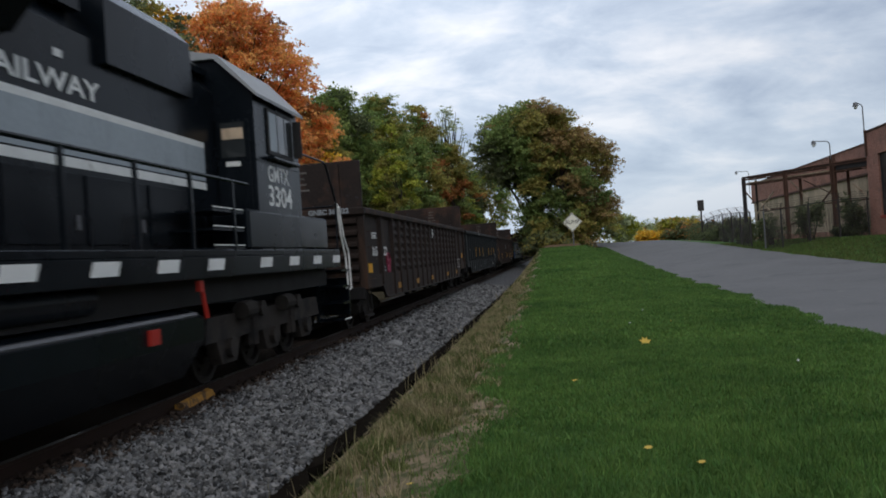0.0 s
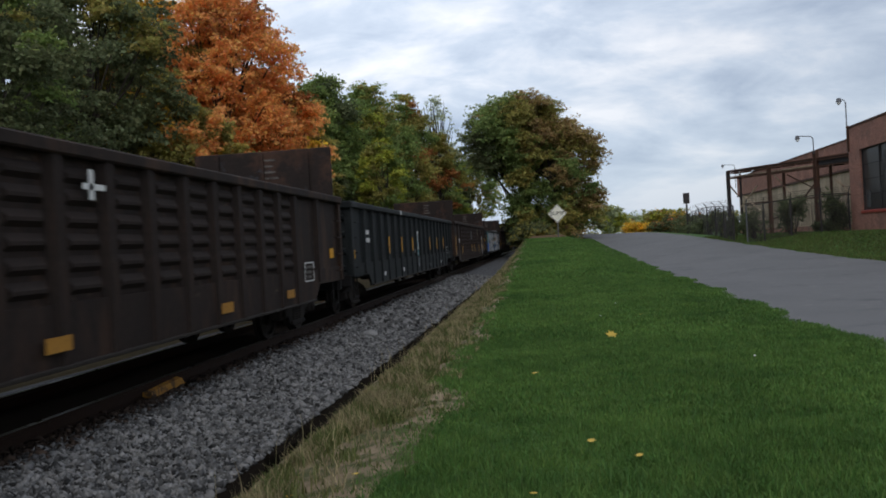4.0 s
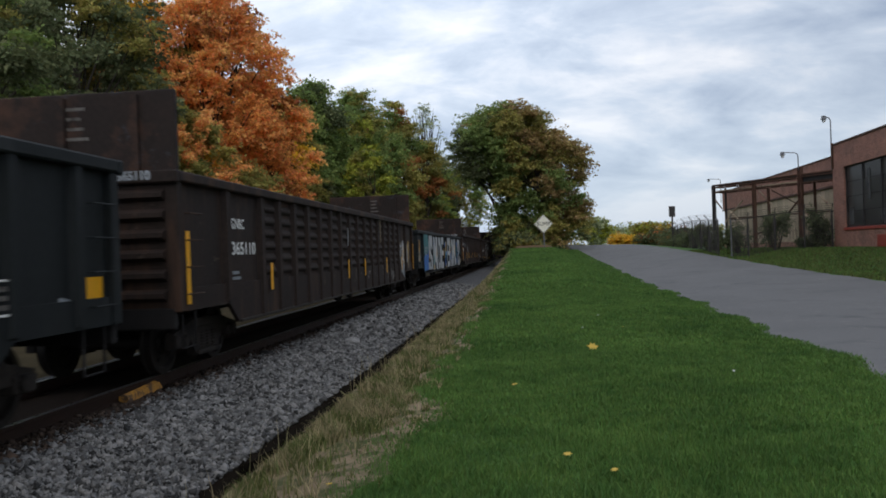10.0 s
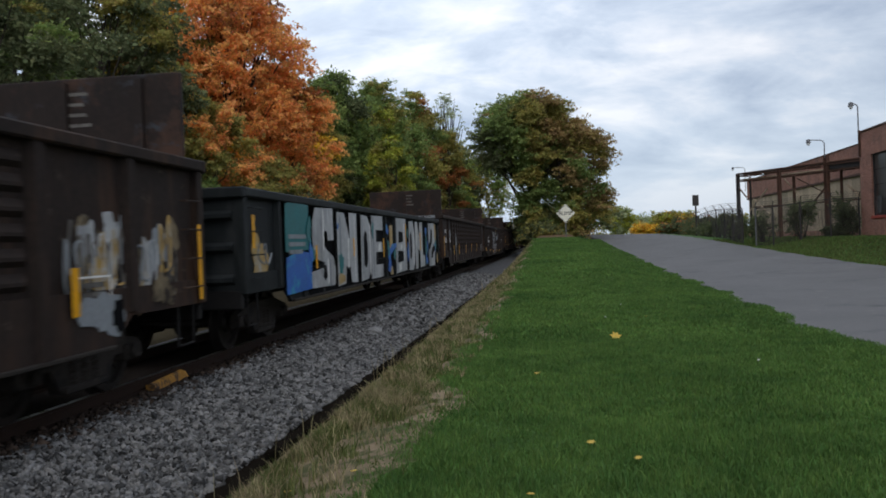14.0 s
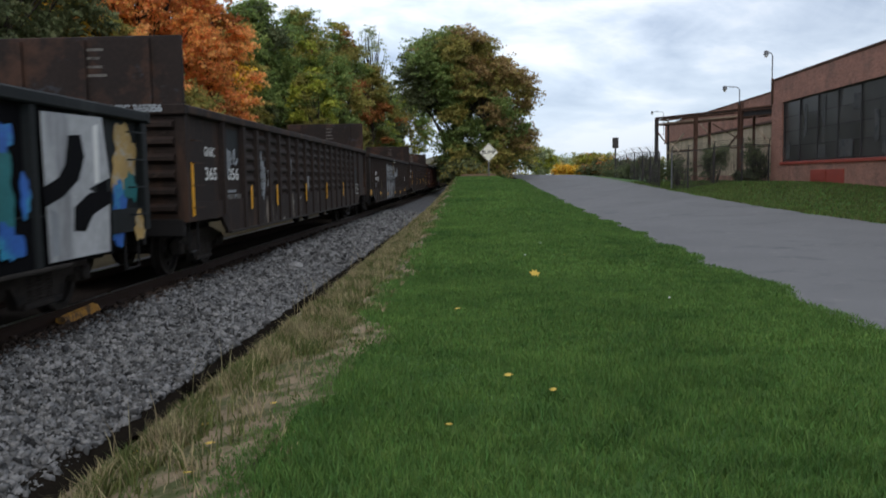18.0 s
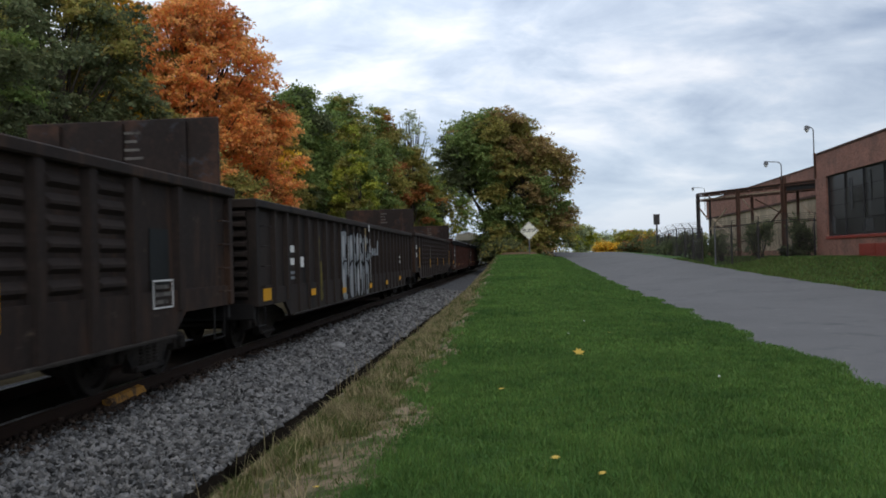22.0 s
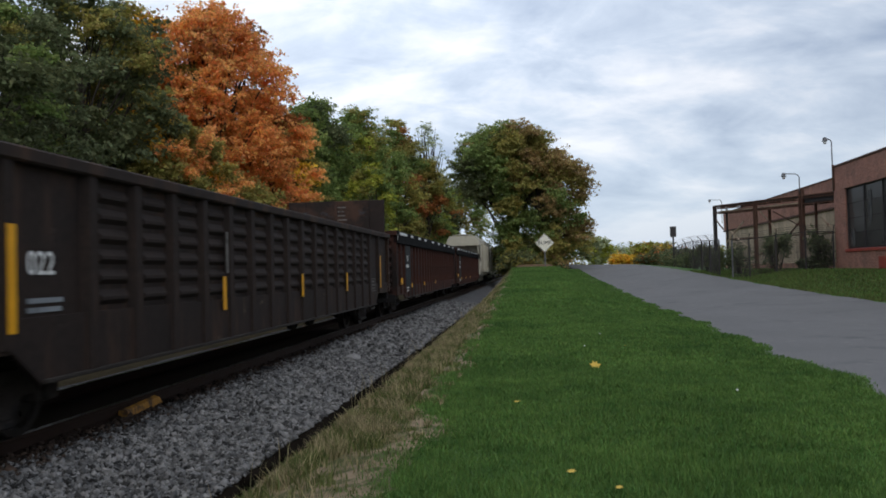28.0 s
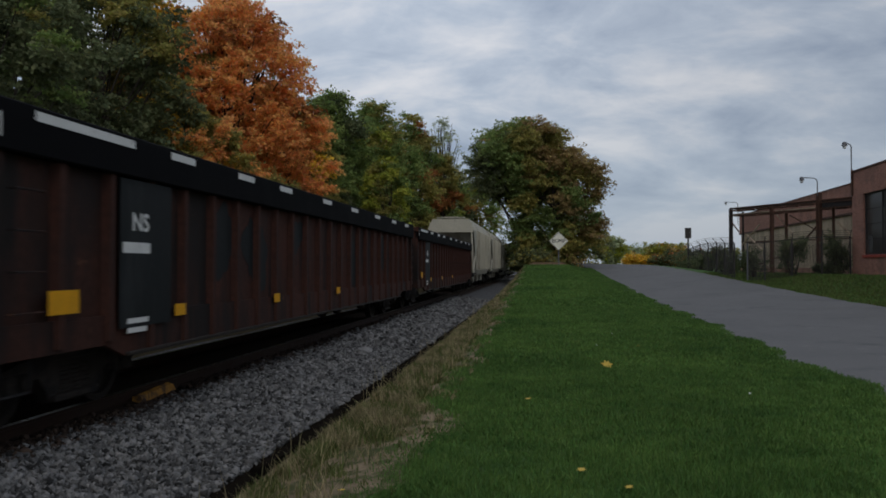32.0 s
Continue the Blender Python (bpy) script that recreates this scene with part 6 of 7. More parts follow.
        part("graffiti_highlight", Build().prism([(y - w / 2, z0), (y + w / 2, z0 + 0.03), (y + w / 2 + 0.02, z1), (y - w / 2 + 0.02, z1 - 0.04)], "x", X + 0.005, X + 0.007), M["white"], car, "pale highlight stroke")
    for y, z0, z1, w in ((4.45, 0.8, 1.3, 0.12), (5.3, 1.3, 2.2, 0.16), (7.3, 0.9, 2.2, 0.08), (8.5, 0.8, 2.25, 0.12), (11.6, 0.8, 2.2, 0.12), (13.68, 0.85, 2.2, 0.07), (15.5, 1.5, 1.8, 0.1), (17.9, 0.8, 1.25, 0.12)):
        part("graffiti_shade", Build().prism([(y - w / 2, z0), (y + w / 2, z0), (y + w / 2, z1), (y - w / 2, z1 + 0.05)], "x", X + 0.005, X + 0.0065), M["graf_grey"], car)
    # colour between and over the letters
    for k, (y, z, w, h, c) in enumerate(((3.3, 1.45, 0.22, 0.35, "graf_teal"), (3.15, 1.5, 0.25, 0.5, "graf_blue"), (5.3, 1.2, 0.5, 0.5, "graf_teal"), (5.3, 0.9, 0.55, 0.3, "graf_tan"), (5.1, 2.0, 0.14, 0.16, "graf_blue"), (8.42, 1.95, 0.24, 0.5, "graf_teal"), (10.2, 1.98, 0.32, 0.34, "graf_blue"), (10.35, 1.45, 0.4, 0.55, "graf_teal"), (10.45, 1.05, 0.55, 0.5, "graf_blue"), (10.7, 0.85, 0.5, 0.25, "graf_tan"), (11.2, 1.3, 0.35, 0.4, "graf_teal"), (13.35, 1.35, 0.28, 0.8, "graf_blue"), (13.3, 1.9, 0.25, 0.4, "graf_teal"), (17.0, 1.5, 0.45, 0.9, "graf_teal"), (17.05, 1.0, 0.5, 0.45, "graf_blue"), (17.35, 1.45, 0.25, 0.45, "graf_blue"), (17.0, 2.0, 0.4, 0.4, "graf_blue"), (3.05, 1.9, 0.35, 0.5, "graf_teal"))):
        blob(car, y, z, w, h, M[c], X + 0.0085 + 0.0004 * k, 400 + k)
    part("graffiti_paint", Build().prism([(10.55, 1.38), (10.58, 2.1), (10.98, 2.12), (10.96, 1.42)], "x", X, X + 0.004), M["graf_tan"], car, "cream panel between the letters")
    part("graffiti_paint", Build().prism([(10.38, 1.24), (11.5, 1.52), (11.55, 1.62), (10.9, 1.60), (10.38, 1.40)], "x", X + 0.005, X + 0.008), M["graf_blue"], car, "blue slanting stroke")
    for y, z0, z1 in ((3.52, 1.18, 1.62), (6.45, 1.35, 1.75), (9.72, 1.25, 1.75), (13.05, 1.5, 2.2), (15.8, 1.35, 1.95)):
        slab(car, "graffiti_paint", y - 0.05, y + 0.06, z0, z1, M["reflector"], X + 0.0055, "orange spray stroke")
    scribble(car, 0.95, 1.5, 0.5, 0.55, M["graf_grey"], 1.497, 350, 7)
    blob(car, 19.85, 1.85, 0.95, 1.0, M["graf_tan"], 1.492, 360)
    blob(car, 19.65, 1.2, 0.5, 0.9, M["graf_blue"], 1.4965, 361)
    blob(car, 20.15, 0.98, 0.45, 0.4, M["graf_tan"], 1.5345, 362)
    blob(car, 19.55, 1.0, 0.5, 0.5, M["graf_blue"], 1.5, 59)
    blob(car, 20.0, 1.5, 0.4, 0.5, M["graf_teal"], 1.5, 60)
    # --- third ribbed gondola ---
    y0, L = 104.6, 20.75
    car, xs = ribbed_gondola(y0, L, "365056", "dirty brown ribbed gondola with bulkheads and pale scribbles", 1.05, -0.15, first=(1.93, 3.2), wide=(0.62, 0.68), step=1.24, small=2.2)
    slab(car, "reflector", 0.14, 0.25, 1.02, 1.86, M["reflector"], 1.575, "yellow reflective strip")
    for y in (108.15, 110.25, 113.4, 116.4, 119.5):
        reflector(car, y0, y, 1.24)
    for k, (y, z, w, h, m) in enumerate(((4.6, 1.6, 0.25, 1.3, "graf_grey"), (2.5, 2.0, 0.4, 0.5, "graf_grey"), (18.3, 1.65, 0.55, 0.75, "gon_black"))):
        if m == "gon_black":
            slab(car, "faded_panel", y - w / 2, y + w / 2, z - h / 2, z + h / 2, M[m], 1.492)
        else:
            scribble(car, y, z, w, h, M[m], 1.5 if k in (2, 3) else 1.53, 70 + k)
    for k, (y, z) in enumerate(((5.1, 1.7), (7.2, 1.9), (9.2, 1.5), (2.2, 1.95))):
        scribble(car, y, z, 0.2, 0.6, M["graf_grey"], 1.53, 130 + k)

    for k, (y, z, w, h) in enumerate(((5.3, 1.7, 0.6, 0.6), (5.35, 1.2, 0.55, 0.6), (5.4, 0.8, 0.6, 0.35))):
        blob(car, y, z, w, h, M["flaking"], 1.5405, 370 + k, "worn_tag")
    for z in (1.12, 1.27):
        for y in (2.3, 2.8):
            slab(car, "stencil", y, y + 0.4, z - 0.05, z + 0.05, M["stencil_grey"], 1.4905)
    slab(car, "faded_panel", 1.98, 2.95, 1.86, 2.5, M["gon_black"], 1.4885, "blue-black repainted panel")
    five = end_posts(L, (1.93, 3.2), 15)
    for a, b in list(zip(five, five[1:]))[2:9]:
        slab(car, "flaking_paint", a + 0.15, b - 0.15, 0.66, 1.24, M["flaking"], 1.534, "flaking pale paint")

    # --- umber gondola with tall silver throw-up ---
    y0, L = 126.6, 20.95
    posts = [1.1 + (L - 2.2) * i / 23 for i in range(24)]
    car = gondola(y0, L, M["gon_umber"], "umber gondola with tall pale spray-paint letters", posts, [], top=2.66, end_ribs=9, post_w=0.085, ends=0.80, low=0.50)
    slab(car, "reflector", 0.36, 0.84, 0.88, 1.10, M["reflector"], 1.533, "yellow reflective square")
    for y, z in ((130.3, 0.9), (133.5, 0.8), (137.34, 0.78), (140.47, 0.78), (143.65, 0.84)):
        reflector(car, y0, y, z, False)
    bars(car, 2.0, 2.36, 1.45, 1.95, 2, M["white"], 1.575)
    slab(car, "stencil", 2.75, 3.0, 1.45, 1.66, M["white"], 1.575)
    bars(car, 2.0, 2.36, 1.2, 1.4, 2, M["graf_grey"], 1.575)
    for k in range(4):
        a = 6.90 + k * 0.98
        hi = 2.33 - 0.08 * (k % 2)
        bubble(car, a - 0.06, a + 1.02, 0.52, hi + 0.06, M["ink"], 1.5355, 80 + k)
        bubble(car, a, a + 0.94, 1.42, hi, M["graf_grey"], 1.539, 84 + k)
        bubble(car, a + 0.02, a + 0.92, 0.54, 1.50, M["graf_grey"], 1.5395, 88 + k)
        bubble(car, a + 0.10, a + 0.34, 0.62, 1.34, M["graf_white"], 1.543, 92 + k)
        bubble(car, a + 0.14, a + 0.36, 1.66, hi - 0.12, M["graf_white"], 1.543, 96 + k)
        bubble(car, a + 0.52, a + 0.66, 0.66, 1.18, M["ink"], 1.543, 104 + k, "graffiti_outline")
        part("graffiti_outline", Build().pipe([(1.545, a + 0.02, 1.42), (1.545, a + 0.25, 1.54), (1.545, a + 0.6, 1.55), (1.545, a + 0.92, 1.40)], 0.022, 5), M["ink"], car)
        part("graffiti_outline", Build().pipe([(1.545, a + 0.5, 1.62), (1.545, a + 0.56, 1.95), (1.545, a + 0.75, 2.05), (1.545, a + 0.82, 1.75)], 0.03, 5), M["ink"], car)
    for k, y in enumerate(posts):
        if 6.8 < y < 10.9:
            slab(car, "graffiti_paint", y - 0.045, y + 0.045, 0.92 + 0.1 * (k % 3), 2.2 + 0.1 * (k % 2), M["graf_grey"] if k % 2 else M["graf_white"], 1.5705)
    part("graffiti_scrawl", Build().pipe([(1.58, a, b) for a, b in ((10.7, 1.6), (10.7, 1.95), (10.95, 1.95), (10.95, 1.8), (10.7, 1.78), (11.1, 1.65), (11.3, 1.9), (11.5, 1.7), (11.7, 1.9), (11.75, 1.7), (12.1, 1.75), (12.2, 2.15), (12.2, 1.7))], 0.02, 5), M["graf_grey"], car, "pale spray-paint scrawl")
    slab(car, "paint_mark", 10.12, 10.2, 1.8, 2.5, M["graf_tan"], 1.572)
    slab(car, "paint_mark", 10.55, 10.7, 2.42, 2.6, M["white"], 1.603)
    bars(car, 17.15, 17.35, 1.38, 1.72, 2, M["white"], 1.575)
    for k, (z, h) in enumerate(((1.8, 0.8), (1.2, 0.7), (0.8, 0.4))):
        blob(car, 4.68, z, 0.26, h, M["fadeyellow"], 1.49 if z > 1.3 else 1.536, 170 + k)

    # --- fourth ribbed gondola ---
    y0, L = 148.8, 20.3
    car, xs = ribbed_gondola(y0, L, "365022", "dark ribbed gondola with bulkheads and tall yellow strips", 1.02, -0.12, first=(1.65, 3.0), wide=(0.45, 0.42), step=0.99, small=2.0)
    for y, z, h in ((150.6, 1.58, 0.47), (155.42, 1.31, 0.24), (159.45, 1.34, 0.22), (163.28, 1.34, 0.22), (167.7, 1.57, 0.47)):
        slab(car, "reflector", y - y0 - 0.19, y - y0 - 0.07, z - h, z + h, M["reflector"], 1.574, "yellow reflective strip")
    slab(car, "paint_mark", 6.55, 6.65, 1.6, 2.2, M["stencil_grey"], 1.575)

    # --- two rust-red gondolas with dark tops ---
    for n, (y0, L) in enumerate(((170.6, 20.9), (192.8, 21.6))):
        posts = [0.95 + (L - 1.9) * i / 22 for i in range(23)]
        car = gondola(y0, L, M["gon_rust"], "rust-red gondola with a dark top rail and white dashes" if n == 0 else "rust-red gondola coupled behind its twin", posts, [], top=2.92, end_ribs=7, post_w=0.085, ends=0.75, low=0.60)
        for sx in (1, -1):
            a = (1.47, 1.62) if sx > 0 else (-1.62, -1.47)
            part("top_band", Build().box(a[0], a[1], -0.04, L + 0.04, 2.50, 2.93, 0.015), M["ink"], car, "black top band")
        spots = (0.45, 3.0, 5.1, 6.95, 9.6, 12.0, 14.6, 17.0, 19.2)
        for k, y in enumerate(spots):
            slab(car, "white_dash", y, y + (1.7 if k == 0 else 0.65), 2.80, 2.885, M["white"], 1.622, "worn white dash on the top band")
        slab(car, "white_dash", -0.03, 0.0, 2.6, 2.8, M["white"], 1.62)
        slab(car, "reflector", 0.72, 1.2, 1.11, 1.33, M["reflector"], 1.575, "yellow reflective square")
        lettering(car, "NS", 2.2, 1.93, 0.2, 0.36, M["white"], 1.5755, 0.02)
        bars(car, 2.0, 2.77, 1.65, 1.86, 1, M["white"], 1.5755)
        bars(car, 2.1, 2.6, 0.82, 1.02, 2, M["white"], 1.5755)
        slab(car, "faded_panel", 1.94, 3.1, 0.9, 2.48, M["gon_black"], 1.571, "black repainted panel")
        for k, (y, z, w, h) in enumerate(((4.9, 1.9, 1.0, 1.1), (6.2, 1.7, 1.2, 1.4), (8.3, 2.1, 0.9, 0.7), (12.6, 1.6, 1.3, 1.4), (16.2, 1.9, 1.5, 1.0))):
            blob(car, y, z, w, h, M["gon_black"], 1.4865, 380 + 7 * n + k, "grime_patch")
        for y in (3.36, 6.95, 11.0):
            slab(car, "reflector", y - 0.14, y + 0.14, 0.96, 1.1, M["reflector"], 1.575)

    # --- covered hoppers bringing up the rear ---
    for k in range(5):
        hopper(216.6 + k * 18.4, k)
    locomotive(-4.6)


def hopper(y0, k):
    L, hw = 17.0, 1.55
    car = thing("covered_hopper", "pale grey covered hopper with ribbed sloping ends", "hopper", "covered hoppers")
    CARS.append((car, y0))
    m = M["hopper"]
    body = [(-hw + 0.2, 0.95), (hw - 0.2, 0.95), (hw, 1.5), (hw, 3.95), (hw - 0.35, 4.6), (-hw + 0.35, 4.6), (-hw, 3.95), (-hw, 1.5)]
    b = Build()
    n = len(body)
    # hull: sloped ends under an overhanging roof
    vs = []
    for y, up in ((1.9, 0), (L - 1.9, 0)):
        vs += [(x, y, z) for x, z in body]
    b.add(vs, [(i, (i + 1) % n, n + (i + 1) % n, n + i) for i in range(n)])
    for y, s in ((1.9, -1), (L - 1.9, 1)):
        e = 0.4 if s < 0 else L - 0.4
        b.add([(-hw, y + s * -0.9, 1.3), (hw, y + s * -0.9, 1.3), (hw - 0.03, e, 3.85), (hw - 0.35, e, 4.6), (-hw + 0.35, e, 4.6), (-hw + 0.03, e, 3.85)], [(0, 1, 2, 3, 4, 5)])
        b.add([(hw - 0.35, y, 4.6), (-hw + 0.35, y, 4.6), (-hw + 0.35, e, 4.6), (hw - 0.35, e, 4.6), (hw, y, 3.95), (hw - 0.03, e, 3.85), (-hw, y, 3.95), (-hw + 0.03, e, 3.85), (hw, y, 1.5), (-hw, y, 1.5), (hw, y - s * 0.9, 1.3), (-hw, y - s * 0.9, 1.3)], [(0, 1, 2, 3), (0, 3, 5, 4), (1, 6, 7, 2), (4, 5, 10, 8), (6, 9, 11, 7)])
    part("hull", b, m, car)
    for e in (0.34, L - 0.34):
        part("end_panel", Build().prism([(-hw + 0.06, 3.75), (hw - 0.06, 3.75), (hw - 0.06, 3.98), (hw - 0.36, 4.62), (-hw + 0.36, 4.62), (-hw + 0.06, 3.98)], "y", e - 0.03, e + 0.03), m, car, "upright upper end sheet")
    for i in range(13):
        y = 2.2 + i * (L - 4.4) / 12
        part("side_rib", Build().box(hw - 0.01, hw + 0.07, y - 0.05, y + 0.05, 1.3, 3.95), m, car)
    for y, s in ((0.1, 1), (L - 0.1, -1)):
        part("end_platform", Build().box(-hw, hw, y - 0.1, y + 0.1, 0.85, 1.1, 0.02).box(-hw, hw, min(y, y + s * 2.2), max(y, y + s * 2.2), 1.02, 1.08), M["under"], car)
        for sx in (-1, 1):
            part("corner_brace", Build().tube((sx * (hw - 0.06), y, 1.0), (sx * (hw - 0.2), y + s * 0.35, 4.4), 0.05, 6).tube((sx * (hw - 0.06), y, 1.0), (sx * (hw - 0.06), y + s * 2.0, 2.6), 0.05, 6), m, car)
        coupler(car, y, -s)
    part("roof_walk", Build().box(-0.45, 0.45, 0.3, L - 0.3, 4.72, 4.77).box(-0.9, 0.9, 0.3, 0.9, 4.68, 4.74), m, car)
    for i in range(4):
        part("hatch", Build().box(-0.35, 0.35, 2.0 + i * 3.5, 4.4 + i * 3.5, 4.6, 4.7, 0.03), m, car)
    for i in range(3):
        part("outlet", Build().prism([(3.4 + i * 3.6, 1.3), (6.2 + i * 3.6, 1.3), (5.2 + i * 3.6, 0.45), (4.4 + i * 3.6, 0.45)], "x", -1.1, 1.1), m, car)
    for y in (2.0, L - 2.0):
        freight_truck(car, y)


def locomotive(y0):
    """Six-axle road switcher; the cab and short nose are at the coupled end."""
    car = thing("diesel_locomotive", "black diesel locomotive with a grey stripe and white sill dashes", "locomotive")
    CARS.append((car, y0))
    k = -y0  # shift from train to local
    Y = lambda v: v + k
    m = M["loco"]
    sill = 1.75
    part("deck", Build().box(-1.55, 1.55, 0.3, Y(15.1), sill - 0.02, sill + 0.06, 0.01), m, car)
    part("side_sill", Build().box(1.47, 1.55, 0.3, Y(15.1), sill - 0.28, sill - 0.02, 0.01), m, car)
    part("side_sill", Build().box(-1.55, -1.47, 0.3, Y(15.1), sill - 0.28, sill - 0.02, 0.01), m, car)
    part("underframe", Build().box(-1.3, 1.3, 0.4, Y(14.9), 1.15, sill - 0.02), M["under"], car)
    for v in (14.55, 13.32, 12.05, 10.78, 9.04, 7.8, 6.57, 5.34, 4.1, 2.86, 1.62, 0.4, -0.9, -2.1):
        y = Y(v)
        if y > 0.5:
            part("sill_dash", Build().prism([(y, sill - 0.19), (y + 0.47, sill - 0.19), (y + 0.53, sill - 0.05), (y + 0.06, sill - 0.05)], "x", 1.551, 1.555), M["white"], car, "slanted white dash on the sill")
    # long hood, set in from the walkway
    hood = part("long_hood", Build().prism([(-0.93, sill + 0.06), (0.93, sill + 0.06), (0.93, 4.1), (0.72, 4.38), (-0.72, 4.38), (-0.93, 4.1)], "y", 0.9, Y(10.98)), m, car)
    part("grey_stripe", Build().box(0.931, 0.936, 0.95, Y(10.55), 2.80, 3.26), M["loco_grey"], car, "broad grey stripe along the hood")
    for z0, z1 in ((3.26, 3.34), (2.68, 2.78)):
        part("white_stripe", Build().box(0.931, 0.937, 0.95, Y(10.55), z0, z1), M["white"], car)
    for i in range(8):
        y = Y(10.2) - 1.3 * (i + 1)
        if y > 1.2:
            d = part("hood_door", Build().box(0.937, 0.95, y, y + 1.2, 1.9, 2.62, 0.005), m, car)
            part("latch", Build().box(0.95, 0.965, y + 1.08, y + 1.13, 2.05, 2.2), M["galv"], d)
    # dynamic-brake and blower housings that bulge from the hood
    part("blower_housing", Build().prism([(-1.03, 3.86), (1.03, 3.86), (1.03, 4.58), (0.8, 4.82), (-0.8, 4.82), (-1.03, 4.58)], "y", Y(8.0), Y(10.08)), m, car, "bulging black equipment housing")
    part("hood_roof", Build().prism([(-0.9, 4.36), (0.9, 4.36), (0.9, 4.5), (0.7, 4.7), (-0.7, 4.7), (-0.9, 4.5)], "y", Y(5.0), Y(7.75)), m, car)
    part("hood_roof", Build().prism([(-0.85, 4.36), (0.85, 4.36), (0.85, 4.45), (0.7, 4.58), (-0.7, 4.58), (-0.85, 4.45)], "y", Y(10.08), Y(10.98)), m, car)
    part("flared_radiator", Build().prism([(-1.0, 3.8), (-1.4, 4.25), (-1.3, 4.45), (1.3, 4.45), (1.4, 4.25), (1.0, 3.8)], "y", 1.0, Y(6.5)), m, car)
    for i in range(3):
        part("roof_fan", Build().lathe([(0.0, 4.6), (0.6, 4.57), (0.62, 4.4)], (0, Y(0.6) + i * 1.5, 0), "z", 20), M["under"], car)
    lettering(car, "RAILWAY", Y(6.02), 3.42, 0.21, 1.96, M["white"], 0.938, 0.02)
    slab(car, "builder_plate", Y(7.18), Y(7.32), 3.76, 3.84, M["white"], 0.938)
    # cab
    c0, c1, cw = Y(10.98), Y(12.96), 1.52
    cab = part("cab", Build().prism([(-cw, sill + 0.06), (cw, sill + 0.06), (cw, 4.04), (1.0, 4.58), (-1.0, 4.58), (-cw, 4.04)], "y", c0, c1), m, car, "black steel driving cab")
    part("cab_roof", Build().prism([(-cw - 0.09, 4.0), (-cw - 0.09, 4.05), (-1.04, 4.65), (-0.6, 4.74), (0.6, 4.74), (1.04, 4.65), (cw + 0.09, 4.05), (cw + 0.09, 4.0), (1.0, 4.59), (-1.0, 4.59)], "y", c0 - 0.08, c1 + 0.1), M["roofgrey"], cab, "pale weathered cab roof")
    w = part("cab_window", Build().box(cw, cw + 0.03, c0 + 0.5, c0 + 1.62, 3.24, 3.94, 0.01), M["dark"], cab, "sliding side window")
    for i, g in enumerate(("white", "cabglass", "cabglass")):
        part("pane", Build().box(cw + 0.031, cw + 0.036, c0 + 0.55 + i * 0.35, c0 + 0.85 + i * 0.35, 3.30, 3.88), M["loco_grey"] if i == 0 else M[g], w)
    part("wind_deflector", Build().box(cw + 0.02, cw + 0.16, c0 + 1.68, c0 + 1.71, 3.3, 3.9), M["dark"], cab, "small wind deflector beside the window")
    part("window_ledge", Build().box(cw, cw + 0.12, c0 + 0.44, c0 + 1.68, 3.15, 3.21, 0.015), m, cab, "padded arm rest")
    part("cab_seam", Build().box(cw, cw + 0.012, c0 + 0.02, c1 - 0.02, 3.10, 3.125), m, cab)
    lettering(cab, "GMTX", c0 + 0.46, 2.83, 0.25, 0.93, M["white"], cw + 0.002, 0.012)
    lettering(cab, "3304", c0 + 0.44, 2.46, 0.32, 1.05, M["white"], cw + 0.002, 0.014)
    part("cab_door", Build().box(0.95, 1.45, c0 - 0.03, c0 - 0.005, sill + 0.1, 3.7, 0.01), m, cab)
    part("door_glass", Build().box(1.02, 1.38, c0 - 0.036, c0 - 0.031, 3.16, 3.66), M["cabglass"], cab)
    # tan panel laid on the glass stands in for the interior behind it
    part("door_blind", Build().box(1.04, 1.36, c0 - 0.041, c0 - 0.037, 3.42, 3.58), M["tan"], cab, "tan panel for the interior glimpsed through the door glass")
    part("notice", Build().box(1.08, 1.30, c0 - 0.036, c0 - 0.031, 3.03, 3.10), M["white"], cab)
    # nose and its battery box on the walkway
    part("short_hood", Build().prism([(-0.95, sill + 0.06), (0.95, sill + 0.06), (0.95, 3.22), (0.75, 3.42), (-0.75, 3.42), (-0.95, 3.22)], "y", c1, Y(14.55)), m, car)
    for z in (2.46, 2.62, 2.78):
        slab(car, "nose_stripe", Y(13.7), Y(14.5), z, z + 0.145, M["white"], 0.953, "white nose stripe")
    part("nose_chevron", Build().prism([(Y(13.75), 2.94), (Y(14.45), 2.94), (Y(14.45), 3.0), (Y(14.05), 3.04), (Y(13.95), 3.2), (Y(13.75), 3.2)], "x", 0.953, 0.957), M["white"], car, "white nose marking")
    part("battery_box", Build().box(0.97, 1.54, Y(10.5), Y(14.36), sill + 0.06, 2.38, 0.04), m, car, "black battery box along the walkway")
    for i in range(3):
        slab(car, "tread_edge", Y(9.4), Y(10.4), sill + 0.115 + i * 0.24, sill + 0.132 + i * 0.24, M["white"], 1.5, "white-edged step")
        part("step", Build().box(1.0, 1.5, Y(9.4), Y(10.4), sill + 0.07 + i * 0.24, sill + 0.10 + i * 0.24), m, car)
    # handrails along the walkway
    part("handrail", Build().tube((1.5, 0.6, 2.72), (1.5, Y(10.6), 2.72), 0.025, 8), m, car)
    for i in range(12):
        y = Y(10.06) - i * 1.25
        if y > 0.6:
            part("stanchion", Build().box(1.48, 1.52, y - 0.025, y + 0.025, sill, 2.72), m, car)
    # end platform with white grab rails and steps
    e = Y(15.85)
    part("platform", Build().box(-1.2, 1.2, Y(15.1), e, sill - 0.2, sill + 0.04, 0.01), m, car)
